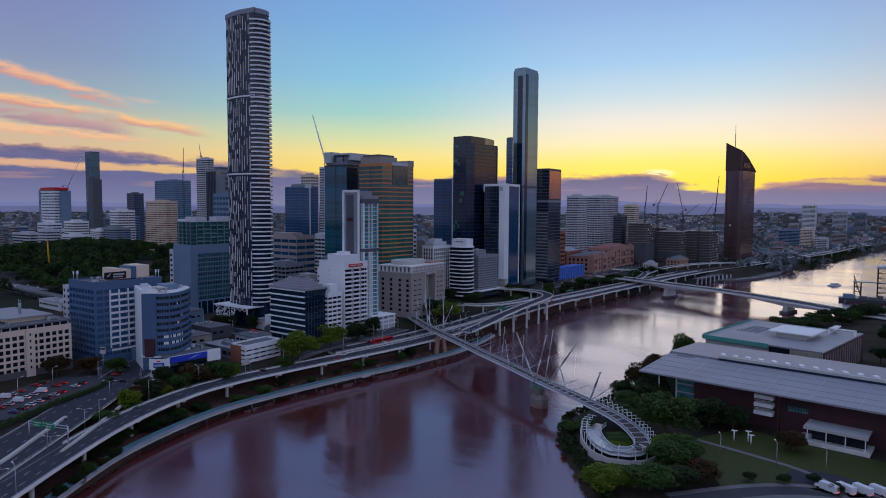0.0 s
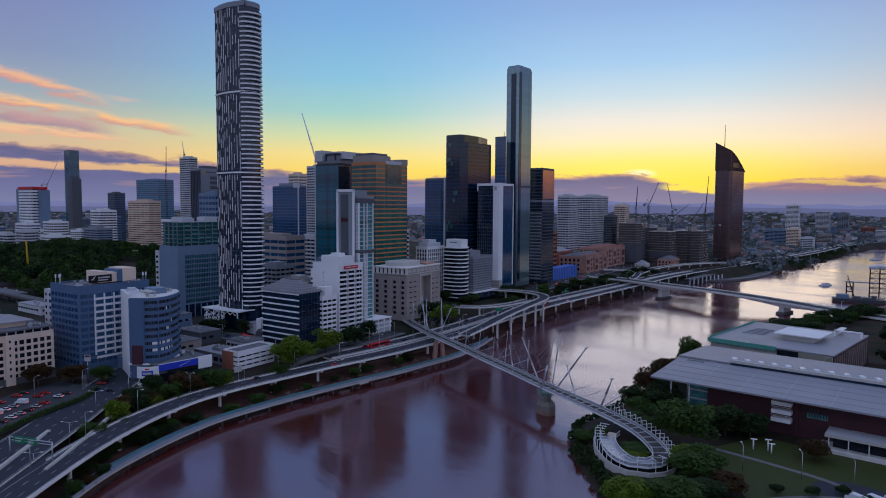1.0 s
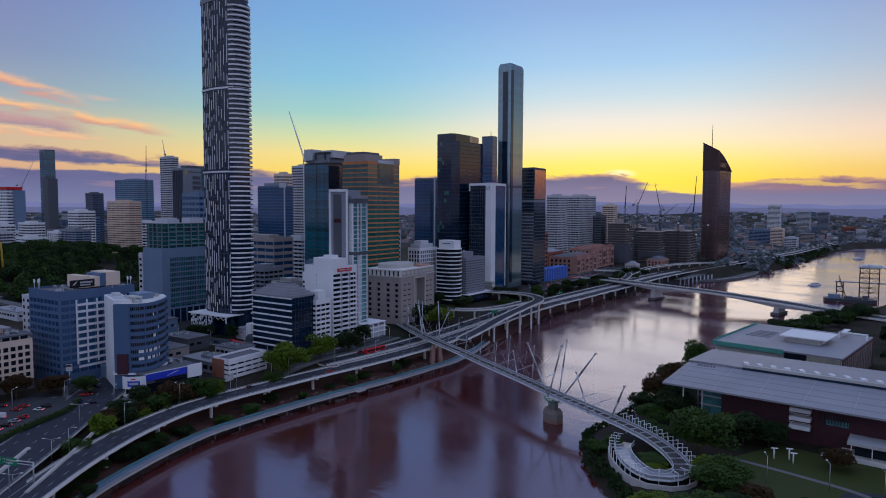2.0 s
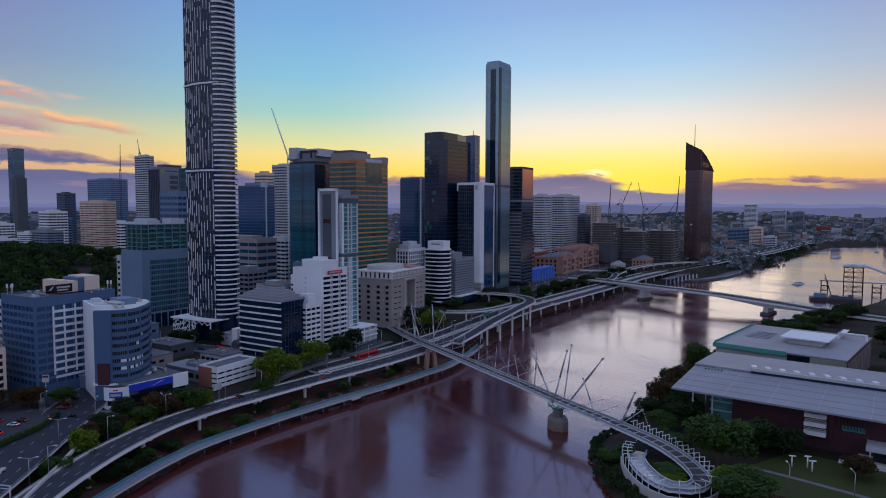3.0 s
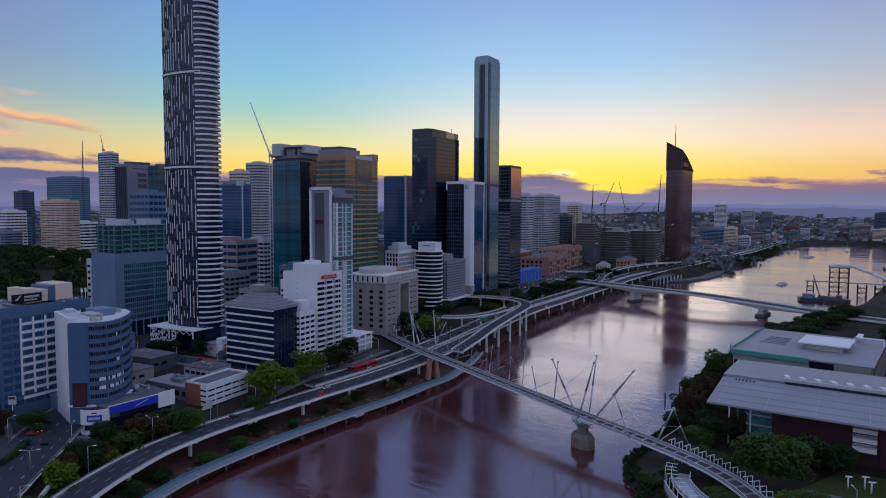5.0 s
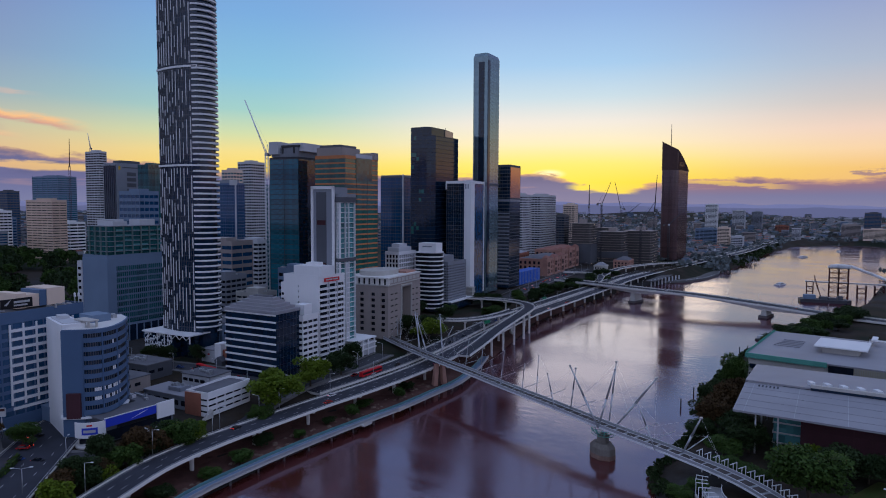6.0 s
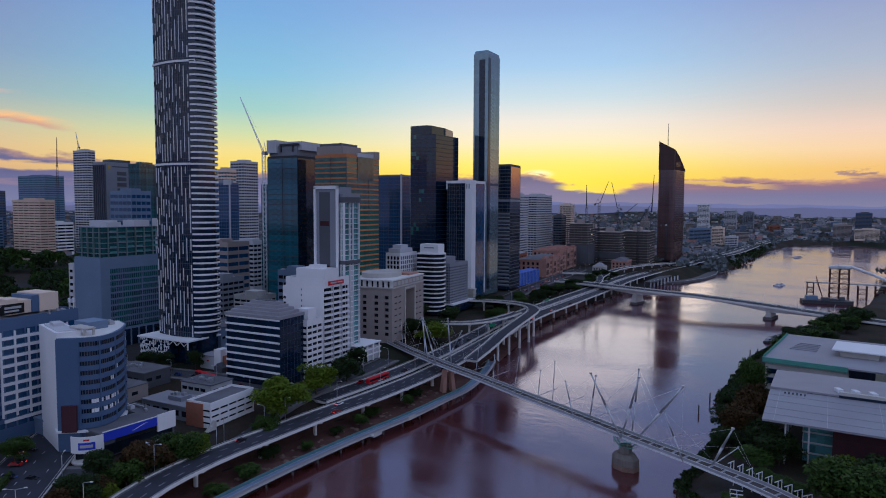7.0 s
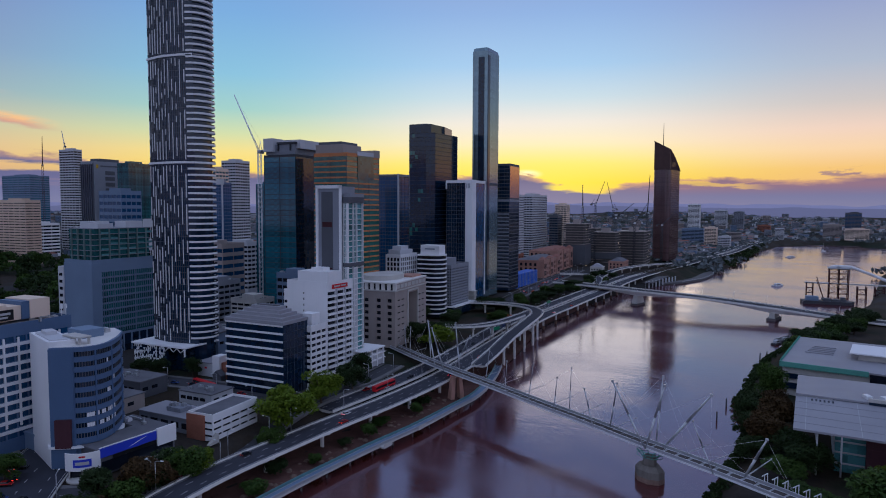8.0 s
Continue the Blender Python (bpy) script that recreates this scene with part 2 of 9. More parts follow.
def leaves(name, col, warm):
    m, n, l, b = principled(name)
    geo, oi, tc, nz = n.new("ShaderNodeNewGeometry"), n.new("ShaderNodeObjectInfo"), n.new("ShaderNodeTexCoord"), n.new("ShaderNodeTexNoise")
    nz.inputs["Scale"].default_value = 0.35
    l.new(tc.outputs["Object"], nz.inputs[0])
    ad = n.new("ShaderNodeMath")
    ad.operation = "MULTIPLY_ADD"
    l.new(geo.outputs["Random Per Island"], ad.inputs[0])
    ad.inputs[1].default_value = 0.6
    l.new(nz.outputs[0], ad.inputs[2])
    ad2 = n.new("ShaderNodeMath")
    ad2.operation = "MULTIPLY_ADD"
    l.new(oi.outputs["Random"], ad2.inputs[0])
    ad2.inputs[1].default_value = 0.35
    l.new(ad.outputs[0], ad2.inputs[2])
    mx = n.new("ShaderNodeMix")
    mx.data_type = "RGBA"
    mr = n.new("ShaderNodeMapRange")
    l.new(ad2.outputs[0], mr.inputs[0])
    mr.inputs[1].default_value, mr.inputs[2].default_value = 0.35, 1.3
    l.new(mr.outputs[0], mx.inputs["Factor"])
    mx.inputs[6].default_value, mx.inputs[7].default_value = (*col, 1), (*warm, 1)
    l.new(mx.outputs[2], b.inputs["Base Color"])
    b.inputs["Roughness"].default_value = 0.6
    b.inputs["Specular IOR Level"].default_value = 0.1
    return m


CONCRETE = surface("pale_concrete", (0.50, 0.475, 0.44), 0.85, vary=0.22, scale=0.08, streak=0.4)
CONCRETE_N = surface("new_pale_concrete", (0.74, 0.71, 0.67), 0.8, vary=0.14, scale=0.08, streak=0.3)
CONCRETE_D = surface("dark_concrete", (0.12, 0.115, 0.115), 0.9, vary=0.25, scale=0.06, streak=0.4)
CONCRETE_B = surface("warm_grey_precast_concrete", (0.36, 0.305, 0.28), 0.85, vary=0.18, scale=0.06, streak=0.35)
WHITE = surface("white_render", (0.82, 0.81, 0.81), 0.7, vary=0.10, scale=0.05, streak=0.3)
WHITE_D = surface("off_white_panels", (0.55, 0.55, 0.57), 0.7, vary=0.14, scale=0.06, streak=0.3)
CREAM = surface("cream_render", (0.80, 0.62, 0.49), 0.8, vary=0.10, scale=0.06, streak=0.25)
PEACH = surface("peach_panels", (0.72, 0.52, 0.40), 0.8, vary=0.12, scale=0.05, streak=0.25)
GREY = surface("grey_panels", (0.26, 0.275, 0.31), 0.6, vary=0.15, scale=0.05, streak=0.25)
GREY_D = surface("dark_grey_panels", (0.10, 0.105, 0.12), 0.55, vary=0.2, scale=0.05, streak=0.2)
BLUEWALL = surface("blue_metal_panels", (0.085, 0.145, 0.25), 0.45, vary=0.12, scale=0.05, streak=0.2)
BLUEGREY = surface("blue_grey_panels", (0.17, 0.24, 0.34), 0.5, vary=0.15, scale=0.06)
BRICK = surface("red_brick", (0.34, 0.13, 0.085), 0.9, vary=0.3, scale=0.15, grain=1.6)
SANDSTONE = surface("warm_sandstone", (0.43, 0.235, 0.185), 0.9, vary=0.3, scale=0.10, streak=0.2)
REDROOF = surface("red_roof_sheet", (0.30, 0.13, 0.10), 0.7, vary=0.25)
BROWN = surface("dark_maroon_cladding", (0.075, 0.028, 0.036), 0.6, vary=0.3, scale=0.08, streak=0.2)
COPPER = surface("bronze_panels", (0.60, 0.22, 0.08), 0.4, vary=0.25, scale=0.07)
RIBBROWN = surface("dark_brown_ribs", (0.085, 0.045, 0.04), 0.45, vary=0.2)
ROOFGREY = surface("grey_roof_membrane", (0.15, 0.15, 0.165), 0.85, vary=0.3, scale=0.12)
ROOFPALE = surface("pale_roof_sheet", (0.30, 0.295, 0.32), 0.55, vary=0.15, scale=0.05, streak=0.1)
STEEL = surface("galvanised_steel", (0.50, 0.51, 0.53), 0.42, metal=0.75, vary=0.15)
STEELW = surface("white_painted_steel", (0.74, 0.75, 0.77), 0.45, vary=0.08)
STEELD = surface("dark_steel", (0.06, 0.062, 0.07), 0.55, metal=0.3, vary=0.25)
RUST = surface("red_oxide_steel", (0.065, 0.019, 0.022), 0.7, vary=0.3)
GREENT = surface("verdigris_green_panels", (0.10, 0.33, 0.27), 0.5, vary=0.2)
TEALRAIL = surface("blue_green_balustrade", (0.12, 0.26, 0.27), 0.4, vary=0.15)
ASPHALT = surface("asphalt", (0.040, 0.042, 0.055), 0.9, vary=0.25, scale=0.10, grain=2.5, spec=0.3)
ASPHALT_O = surface("worn_asphalt", (0.055, 0.056, 0.064), 0.9, vary=0.3, scale=0.12, spec=0.3)
PAINT = surface("road_paint", (0.50, 0.50, 0.50), 0.7, vary=0.15)
PAVE = surface("concrete_paving", (0.17, 0.165, 0.165), 0.9, vary=0.2, scale=0.2)
DECK = surface("bridge_walkway_slabs", (0.085, 0.072, 0.068), 0.85, vary=0.25, each=0.6)
MESHRAIL = surface("steel_mesh_balustrade", (0.42, 0.43, 0.46), 0.5, metal=0.5, vary=0.12)
STONE = surface("bank_rock", (0.20, 0.13, 0.10), 0.95, vary=0.4, scale=0.3, grain=1.2, bump=0.6)
EARTH = surface("red_brown_earth", (0.11, 0.052, 0.042), 0.95, vary=0.45, scale=0.12, grain=0.8, bump=0.6)
LAWN = leaves("lawn", (0.028, 0.072, 0.012), (0.070, 0.060, 0.022))
BARK = surface("bark", (0.10, 0.075, 0.055), 0.95, vary=0.3, scale=0.8)
LEAF = leaves("green_leaves", (0.022, 0.052, 0.012), (0.055, 0.095, 0.018))
LEAF_D = leaves("dark_leaves", (0.014, 0.030, 0.010), (0.032, 0.052, 0.016))
# grey-green, paler and bluer than the near leaves to imitate distance haze
LEAF_F = leaves("hazed_foliage", (0.085, 0.115, 0.12), (0.15, 0.17, 0.17))
LEAF_R = leaves("bronze_leaves", (0.034, 0.024, 0.012), (0.075, 0.042, 0.016))
LEAF_Y = leaves("light_green_leaves", (0.060, 0.105, 0.008), (0.13, 0.18, 0.015))
GLASS = glazing("dark_window_glass", (0.010, 0.014, 0.022), 1.45)
GLASS_B = glazing("blue_curtain_glass", (0.008, 0.062, 0.15), 1.7, each=0.4)
GLASS_T = glazing("teal_curtain_glass", (0.006, 0.11, 0.15), 1.75, each=0.6)
GLASS_G = glazing("green_curtain_glass", (0.014, 0.10, 0.105), 1.6, each=0.7)
GLASS_K = glazing("black_curtain_glass", (0.003, 0.017, 0.040), 1.55, each=0.5)
GLASS_A = glazing("amber_tinted_glass", (0.015, 0.12, 0.10), 1.7, each=0.5)
GLASS_S = glazing("silver_curtain_glass", (0.19, 0.28, 0.31), 2.0, rough=0.09, each=0.2, metal=0.6)
GLASS_C = glazing("pale_green_balcony_glass", (0.09, 0.27, 0.28), 1.7, each=0.75)
BLUESIGN = surface("blue_sign_face", (0.03, 0.06, 0.55), 0.4, vary=0.06)
REDSIGN = surface("red_sign_face", (0.62, 0.02, 0.03), 0.4, vary=0.06)
GREENSIGN = surface("green_road_sign", (0.01, 0.22, 0.10), 0.4, vary=0.06)
BLACKSIGN = surface("black_sign_face", (0.012, 0.012, 0.014), 0.4, vary=0.06)
HOARD = surface("blue_hoarding", (0.04, 0.14, 0.55), 0.6, vary=0.25)
ORANGE = surface("orange_hoarding", (0.62, 0.10, 0.03), 0.6, vary=0.2)
YELLOW = surface("yellow_paint", (0.60, 0.36, 0.03), 0.5, vary=0.15)
CARMATS = [surface("car_paint_" + k, c, 0.25, vary=0.04, bump=0.0, spec=0.8) for k, c in
           (("white", (0.75, 0.75, 0.76)), ("silver", (0.42, 0.43, 0.45)), ("red", (0.45, 0.02, 0.02)), ("black", (0.02, 0.02, 0.024)), ("blue", (0.03, 0.07, 0.22)))]
TYRE = surface("tyre_rubber", (0.02, 0.02, 0.02), 0.9, vary=0.1)


def lamp_glow(name, col, strength):
    m, n, l, b = principled(name)
    b.inputs["Base Color"].default_value = (*col, 1)
    b.inputs["Emission Color"].default_value, b.inputs["Emission Strength"].default_value = (*col, 1), strength
    return m


TAIL = lamp_glow("tail_light", (1.0, 0.03, 0.02), 3.0)
LITROOM = lamp_glow("lit_window", (1.0, 0.72, 0.42), 0.55)
SITELAMP = lamp_glow("site_lamp", (1.0, 0.75, 0.45), 5.0)


def river_water():
    """Silty brown water; its gloss follows the Fresnel law, wind-ruffled and calm patches differ a little."""
    m, n, l, b = principled("muddy_river_water")
    tc, mp, big, rip, sm = n.new("ShaderNodeTexCoord"), n.new("ShaderNodeMapping"), n.new("ShaderNodeTexNoise"), n.new("ShaderNodeTexNoise"), n.new("ShaderNodeTexNoise")
    l.new(tc.outputs["Object"], mp.inputs[0])
    mp.inputs["Rotation"].default_value, mp.inputs["Scale"].default_value = (0, 0, radians(12)), (0.45, 1.0, 1)
    for nz, s, d in ((big, 0.02, 4), (rip, 0.22, 3), (sm, 1.3, 2)):
        nz.inputs["Scale"].default_value, nz.inputs["Detail"].default_value = s, d
        l.new(mp.outputs[0], nz.inputs[0])
    big.inputs["Distortion"].default_value = 0.8
    mx = n.new("ShaderNodeMix")
    mx.data_type = "RGBA"
    l.new(big.outputs[0], mx.inputs["Factor"])
    mx.inputs[6].default_value, mx.inputs[7].default_value = (0.082, 0.015, 0.012, 1), (0.118, 0.026, 0.021, 1)
    calm = n.new("ShaderNodeMapRange")
    l.new(big.outputs[0], calm.inputs[0])
    calm.inputs[1].default_value, calm.inputs[2].default_value, calm.inputs[3].default_value, calm.inputs[4].default_value = 0.40, 0.60, 0.09, 0.19
    ad = n.new("ShaderNodeMath")
    ad.operation = "MULTIPLY_ADD"
    l.new(sm.outputs[0], ad.inputs[0])
    ad.inputs[1].default_value = 0.2
    l.new(rip.outputs[0], ad.inputs[2])
    bp = n.new("ShaderNodeBump")
    bp.inputs["Distance"].default_value, bp.inputs["Strength"].default_value = 0.16, 0.45
    l.new(ad.outputs[0], bp.inputs["Height"])
    body, gloss, fres, mix = n.new("ShaderNodeBsdfDiffuse"), n.new("ShaderNodeBsdfGlossy"), n.new("ShaderNodeFresnel"), n.new("ShaderNodeMixShader")
    gloss.inputs["Color"].default_value = (0.80, 0.83, 0.98, 1)
    fres.inputs["IOR"].default_value = 1.6
    share = n.new("ShaderNodeMath")
    share.operation = "MULTIPLY_ADD"
    l.new(fres.outputs[0], share.inputs[0])
    share.inputs[1].default_value, share.inputs[2].default_value = 0.68, 0.165
    l.new(mx.outputs[2], body.inputs["Color"])
    l.new(calm.outputs[0], gloss.inputs["Roughness"])
    for q in (body, gloss, fres):
        l.new(bp.outputs[0], q.inputs["Normal"])
    l.new(share.outputs[0], mix.inputs[0])
    l.new(body.outputs[0], mix.inputs[1])
    l.new(gloss.outputs[0], mix.inputs[2])
    l.new(mix.outputs[0], n["Material Output"].inputs["Surface"])
    n.remove(b)
    return m


WATER = river_water()


def land_cover():
    """Town ground: paving, scrub and earth in patches."""
    m, n, l, b = principled("town_ground")
    tc, a, c, f = n.new("ShaderNodeTexCoord"), n.new("ShaderNodeTexNoise"), n.new("ShaderNodeTexNoise"), n.new("ShaderNodeTexNoise")
    for nz, s, d in ((a, 0.004, 6), (c, 0.03, 5), (f, 0.5, 3)):
        nz.inputs["Scale"].default_value, nz.inputs["Detail"].default_value = s, d
        l.new(tc.outputs["Object"], nz.inputs[0])
    r1 = n.new("ShaderNodeValToRGB")
    e = r1.color_ramp.elements
    e[0].position, e[0].color = 0.38, (0.016, 0.026, 0.012, 1)
    e[1].position, e[1].color = 0.62, (0.062, 0.060, 0.060, 1)
    k = e.new(0.5)
    k.color = (0.055, 0.040, 0.028, 1)
    ad = n.new("ShaderNodeMath")
    ad.operation = "MULTIPLY_ADD"
    l.new(c.outputs[0], ad.inputs[0])
    ad.inputs[1].default_value = 0.6
    l.new(a.outputs[0], ad.inputs[2])
    sb = n.new("ShaderNodeMath")
    sb.operation = "SUBTRACT"
    l.new(ad.outputs[0], sb.inputs[0])
    sb.inputs[1].default_value = 0.3
    l.new(sb.outputs[0], r1.inputs[0])
    mx = n.new("ShaderNodeMix")
    mx.data_type, mx.blend_type = "RGBA", "MULTIPLY"
    mx.inputs["Factor"].default_value = 0.5
    l.new(r1.outputs[0], mx.inputs[6])
    l.new(f.outputs[0], mx.inputs[7])
    l.new(mx.outputs[2], b.inputs["Base Color"])
    b.inputs["Roughness"].default_value, b.inputs["Specular IOR Level"].default_value = 0.95, 0.15
    bp = n.new("ShaderNodeBump")
    bp.inputs["Strength"].default_value = 0.4
    l.new(f.outputs[0], bp.inputs["Height"])
    l.new(bp.outputs[0], b.inputs["Normal"])
    return m


LAND = land_cover()

# ---- building blocks ----
def part(name, bm, mat, parent=None, label="", smooth=False):
    """One bmesh as one mesh object, under a thing or a part."""
    me = bpy.data.meshes.new(name)
    bm.to_mesh(me)
    bm.free()
    for m in mat if isinstance(mat, (list, tuple)) else [mat]:
        me.materials.append(m)
    if smooth:
        me.polygons.foreach_set("use_smooth", [True] * len(me.polygons))
    ob = new(name, me)
    if parent:
        ob.parent = parent
    return tagged(ob, label)


def piece(name, me, parent, x=0.0, y=0.0, z=0.0, rz=0.0, rx=0.0, size=None):
    """One more object on a shared mesh."""
    ob = new(name, me)
    ob.parent = parent
    ob.matrix_basis = pose(x, y, z, rx, 0, rz)
    if size:
        ob.scale = size
    return ob


def thing(name, x, y, z, rz=0.0, label="", category="", group="", kind=""):
    ob = new(name)
    ob.matrix_basis = pose(x, y, z, 0, 0, rz)
    return tagged(ob, label, category, group, kind)


def box(bm, x0, y0, z0, x1, y1, z1, mi=0):
    v = [bm.verts.new(p) for p in ((x0, y0, z0), (x1, y0, z0), (x1, y1, z0), (x0, y1, z0), (x0, y0, z1), (x1, y0, z1), (x1, y1, z1), (x0, y1, z1))]
    for q in ((3, 2, 1, 0), (4, 5, 6, 7), (0, 1, 5, 4), (1, 2, 6, 5), (2, 3, 7, 6), (3, 0, 4, 7)):
        bm.faces.new([v[i] for i in q]).material_index = mi
    return v


def boxmesh(name, x0, y0, z0, x1, y1, z1, mat):
    bm = bmesh.new()
    box(bm, x0, y0, z0, x1, y1, z1)
    me = bpy.data.meshes.new(name)
    bm.to_mesh(me)
    bm.free()
    me.materials.append(mat)
    return me


def boxes(rows):
    bm = bmesh.new()
    for r in rows:
        box(bm, *r)
    return bm


def prism(bm, pts, z0, z1, mi=0, taper=None):
    """A straight block on the polygon pts (anticlockwise); taper: the top's own polygon."""
    top = taper or pts
    a, b = [bm.verts.new((x, y, z0)) for x, y in pts], [bm.verts.new((x, y, z1)) for x, y in top]
    n = len(pts)
    for i in range(n):
        bm.faces.new((a[i], a[(i + 1) % n], b[(i + 1) % n], b[i])).material_index = mi
    bm.faces.new(b).material_index = mi
    bm.faces.new(a[::-1]).material_index = mi


def tube(bm, p, q, r, r2=None, n=8, mi=0):
    """A round bar from p to q."""
    p, q = Vector(p), Vector(q)
    axis = (q - p).normalized()
    side = axis.cross(Vector((0, 0, 1)) if abs(axis.z) < 0.95 else Vector((1, 0, 0))).normalized()
    up = axis.cross(side)
    rings = []
    for c, k in ((p, r), (q, r if r2 is None else r2)):
        rings.append([bm.verts.new(c + (side * math.cos(t) + up * math.sin(t)) * k) for t in [2 * math.pi * i / n for i in range(n)]])
    for i in range(n):
        f = bm.faces.new((rings[0][i], rings[0][(i + 1) % n], rings[1][(i + 1) % n], rings[1][i]))
        f.smooth, f.material_index = True, mi
    bm.faces.new(rings[0][::-1]).material_index = mi
    bm.faces.new(rings[1]).material_index = mi


def curve_through(pts, step=6.0):
    """A smooth line through points of any dimension (Catmull-Rom)."""
    p = [np.array(q, float) for q in pts]
    p = [2 * p[0] - p[1]] + p + [2 * p[-1] - p[-2]]
    out = []
    for a, b, c, d in zip(p, p[1:], p[2:], p[3:]):
        n = max(1, int(np.linalg.norm(c - b) / step))
        for i in range(n):
            t = i / n
            out.append(0.5 * (2 * b + (c - a) * t + (2 * a - 5 * b + 4 * c - d) * t * t + (3 * b - a - 3 * c + d) * t ** 3))
    return out + [p[-2]]


def sweep(bm, line, section, mi=0):
    """A closed section of (aside, up) points drawn along a line of (x, y, z); aside is to the right."""
    rings = []
    for i, p in enumerate(line):
        d = line[min(i + 1, len(line) - 1)] - line[max(i - 1, 0)]
        d = d[:2] / np.linalg.norm(d[:2])
        s = np.array((d[1], -d[0]))
        rings.append([bm.verts.new((p[0] + s[0] * a, p[1] + s[1] * a, p[2] + h)) for a, h in section])
    n = len(section)
    for r, q in zip(rings, rings[1:]):
        for i in range(n):
            bm.faces.new((r[i], r[(i + 1) % n], q[(i + 1) % n], q[i])).material_index = mi
    bm.faces.new(rings[0]).material_index = mi
    bm.faces.new(rings[-1][::-1]).material_index = mi
    bmesh.ops.recalc_face_normals(bm, faces=bm.faces)


def aside(line, off):
    out = []
    for i, p in enumerate(line):
        d = line[min(i + 1, len(line) - 1)] - line[max(i - 1, 0)]
        d = d[:2] / np.linalg.norm(d[:2])
        out.append(np.array((p[0] + d[1] * off, p[1] - d[0] * off, *p[2:])))
    return out


def along(line, gap, start=0.0):
    """Points every gap metres along a line, with the heading in degrees."""
    out, want, run = [], start, 0.0
    for a, b in zip(line, line[1:]):
        n = np.linalg.norm((b - a)[:2])
        while want <= run + n:
            t = (want - run) / n
            out.append((a + (b - a) * t, math.degrees(math.atan2(b[1] - a[1], b[0] - a[0]))))
            want += gap
        run += n
    return out


# ---- land and river ----
NORTH_BANK = [(300, -420), (60, -230), (-90, -105), (-190, 5), (-236, 62), (-251, 82), (-275, 116), (-284, 136), (-295, 168), (-299, 205), (-298, 243),
              (-296, 288), (-298, 350), (-318, 450), (-334, 520), (-345, 565), (-348, 640), (-350, 713), (-350, 792), (-346, 870), (-326, 940), (-300, 985),
              (-287, 1050), (-288, 1137), (-282, 1273), (-280, 1582), (-268, 1900), (-245, 2080), (-150, 2210), (-60, 2170), (60, 2080), (300, 1990), (2500, 1600)]
SOUTH_BANK = [(500, -250), (220, -60), (60, 60), (-40, 140), (-100, 195), (-114, 208), (-132, 227), (-150, 246), (-166, 275), (-165, 300), (-163, 337),
              (-164, 371), (-172, 407), (-171, 461), (-167, 531), (-153, 600), (-139, 667), (-112, 785), (-89, 887), (-75, 1046), (-58, 1250), (-20, 1500),
              (40, 1680), (200, 1720), (600, 1640), (2500, 1250)]


def gap_to(line, x, y):
    best = np.full(x.shape, 1e9)
    for (ax, ay), (bx, by) in zip(line, line[1:]):
        t = np.clip(((x - ax) * (bx - ax) + (y - ay) * (by - ay)) / ((bx - ax) ** 2 + (by - ay) ** 2), 0, 1)
        best = np.minimum(best, np.hypot(x - ax - t * (bx - ax), y - ay - t * (by - ay)))
    return best


def in_river(x, y):
    ring = NORTH_BANK + SOUTH_BANK[::-1]
    inside = np.zeros(x.shape, bool)
    for (ax, ay), (bx, by) in zip(ring, ring[1:] + ring[:1]):
        if ay != by:
            inside ^= ((ay > y) != (by > y)) & (x < (bx - ax) * (y - ay) / (by - ay) + ax)
    return inside


def wave(x, y, s, k):
    return (np.sin(x / s + k) * np.cos(y / s * 1.13 - k * 2) + 0.5 * np.sin(x / s * 2.3 + y / s * 1.7 + k * 3) + 0.3 * np.sin(y / s * 3.9 - x / s * 2.9 + k)) / 1.8


def land_height(x, y):
    x, y = np.asarray(x, float), np.asarray(y, float)
    dn, ds = gap_to(NORTH_BANK, x, y), gap_to(SOUTH_BANK, x, y)
    north = np.interp(dn, [0, 3, 8, 20, 27, 36, 45, 80, 160, 400], [-0.5, 1.2, 2.0, 3.2, 6.8, 11.0, 12.6, 13.6, 15.0, 17.0])
    south = np.interp(ds, [0, 4, 12, 40, 400], [-0.5, 2.5, 5.6, 6.0, 6.0])
    low = np.interp(dn, [0, 3, 8, 30, 60, 120, 400], [-0.5, 1.2, 3.0, 6.0, 8.5, 12.0, 17.0])
    share = np.clip((y - 1120) / 120, 0, 1)                                          # the bank lies lower past the bend
    north = north + (low - north) * share
    h = np.where(dn < ds, north, south)
    h = h + 24 * np.exp(-(((x + 1010) / 190) ** 2 + ((y - 360) / 150) ** 2))          # the park hill
    r = np.hypot(x, y)
    h = h + np.clip((r - 1700) / 1500, 0, 1) * (14 + 18 * wave(x, y, 420, 0.7))
    turn = np.degrees(np.arctan2(-x, y))
    far = np.clip((r - 3300) / 1000, 0, 1) ** 1.4
    h = h + far * (26 + 20 * wave(x, y, 700, 2.1) + 10 * np.exp(-((turn - 16) / 9) ** 2) + 8 * wave(x, y, 210, 4.0))
    return np.where(in_river(x, y), np.maximum(-5.0, -0.5 - np.minimum(dn, ds) * 0.4), h)


def lines_of(lo, hi, step, far_lo, far_hi, grow=1.16):
    mid = list(np.arange(lo, hi + 0.1, step))
    out, s = [], step
    v = lo
    while v > far_lo:
        s *= grow
        v -= s
        out.append(v)
    out = out[::-1] + mid
    v, s = mid[-1], step
    while v < far_hi:
        s *= grow
        v += s
        out.append(v)
    return np.array(out)


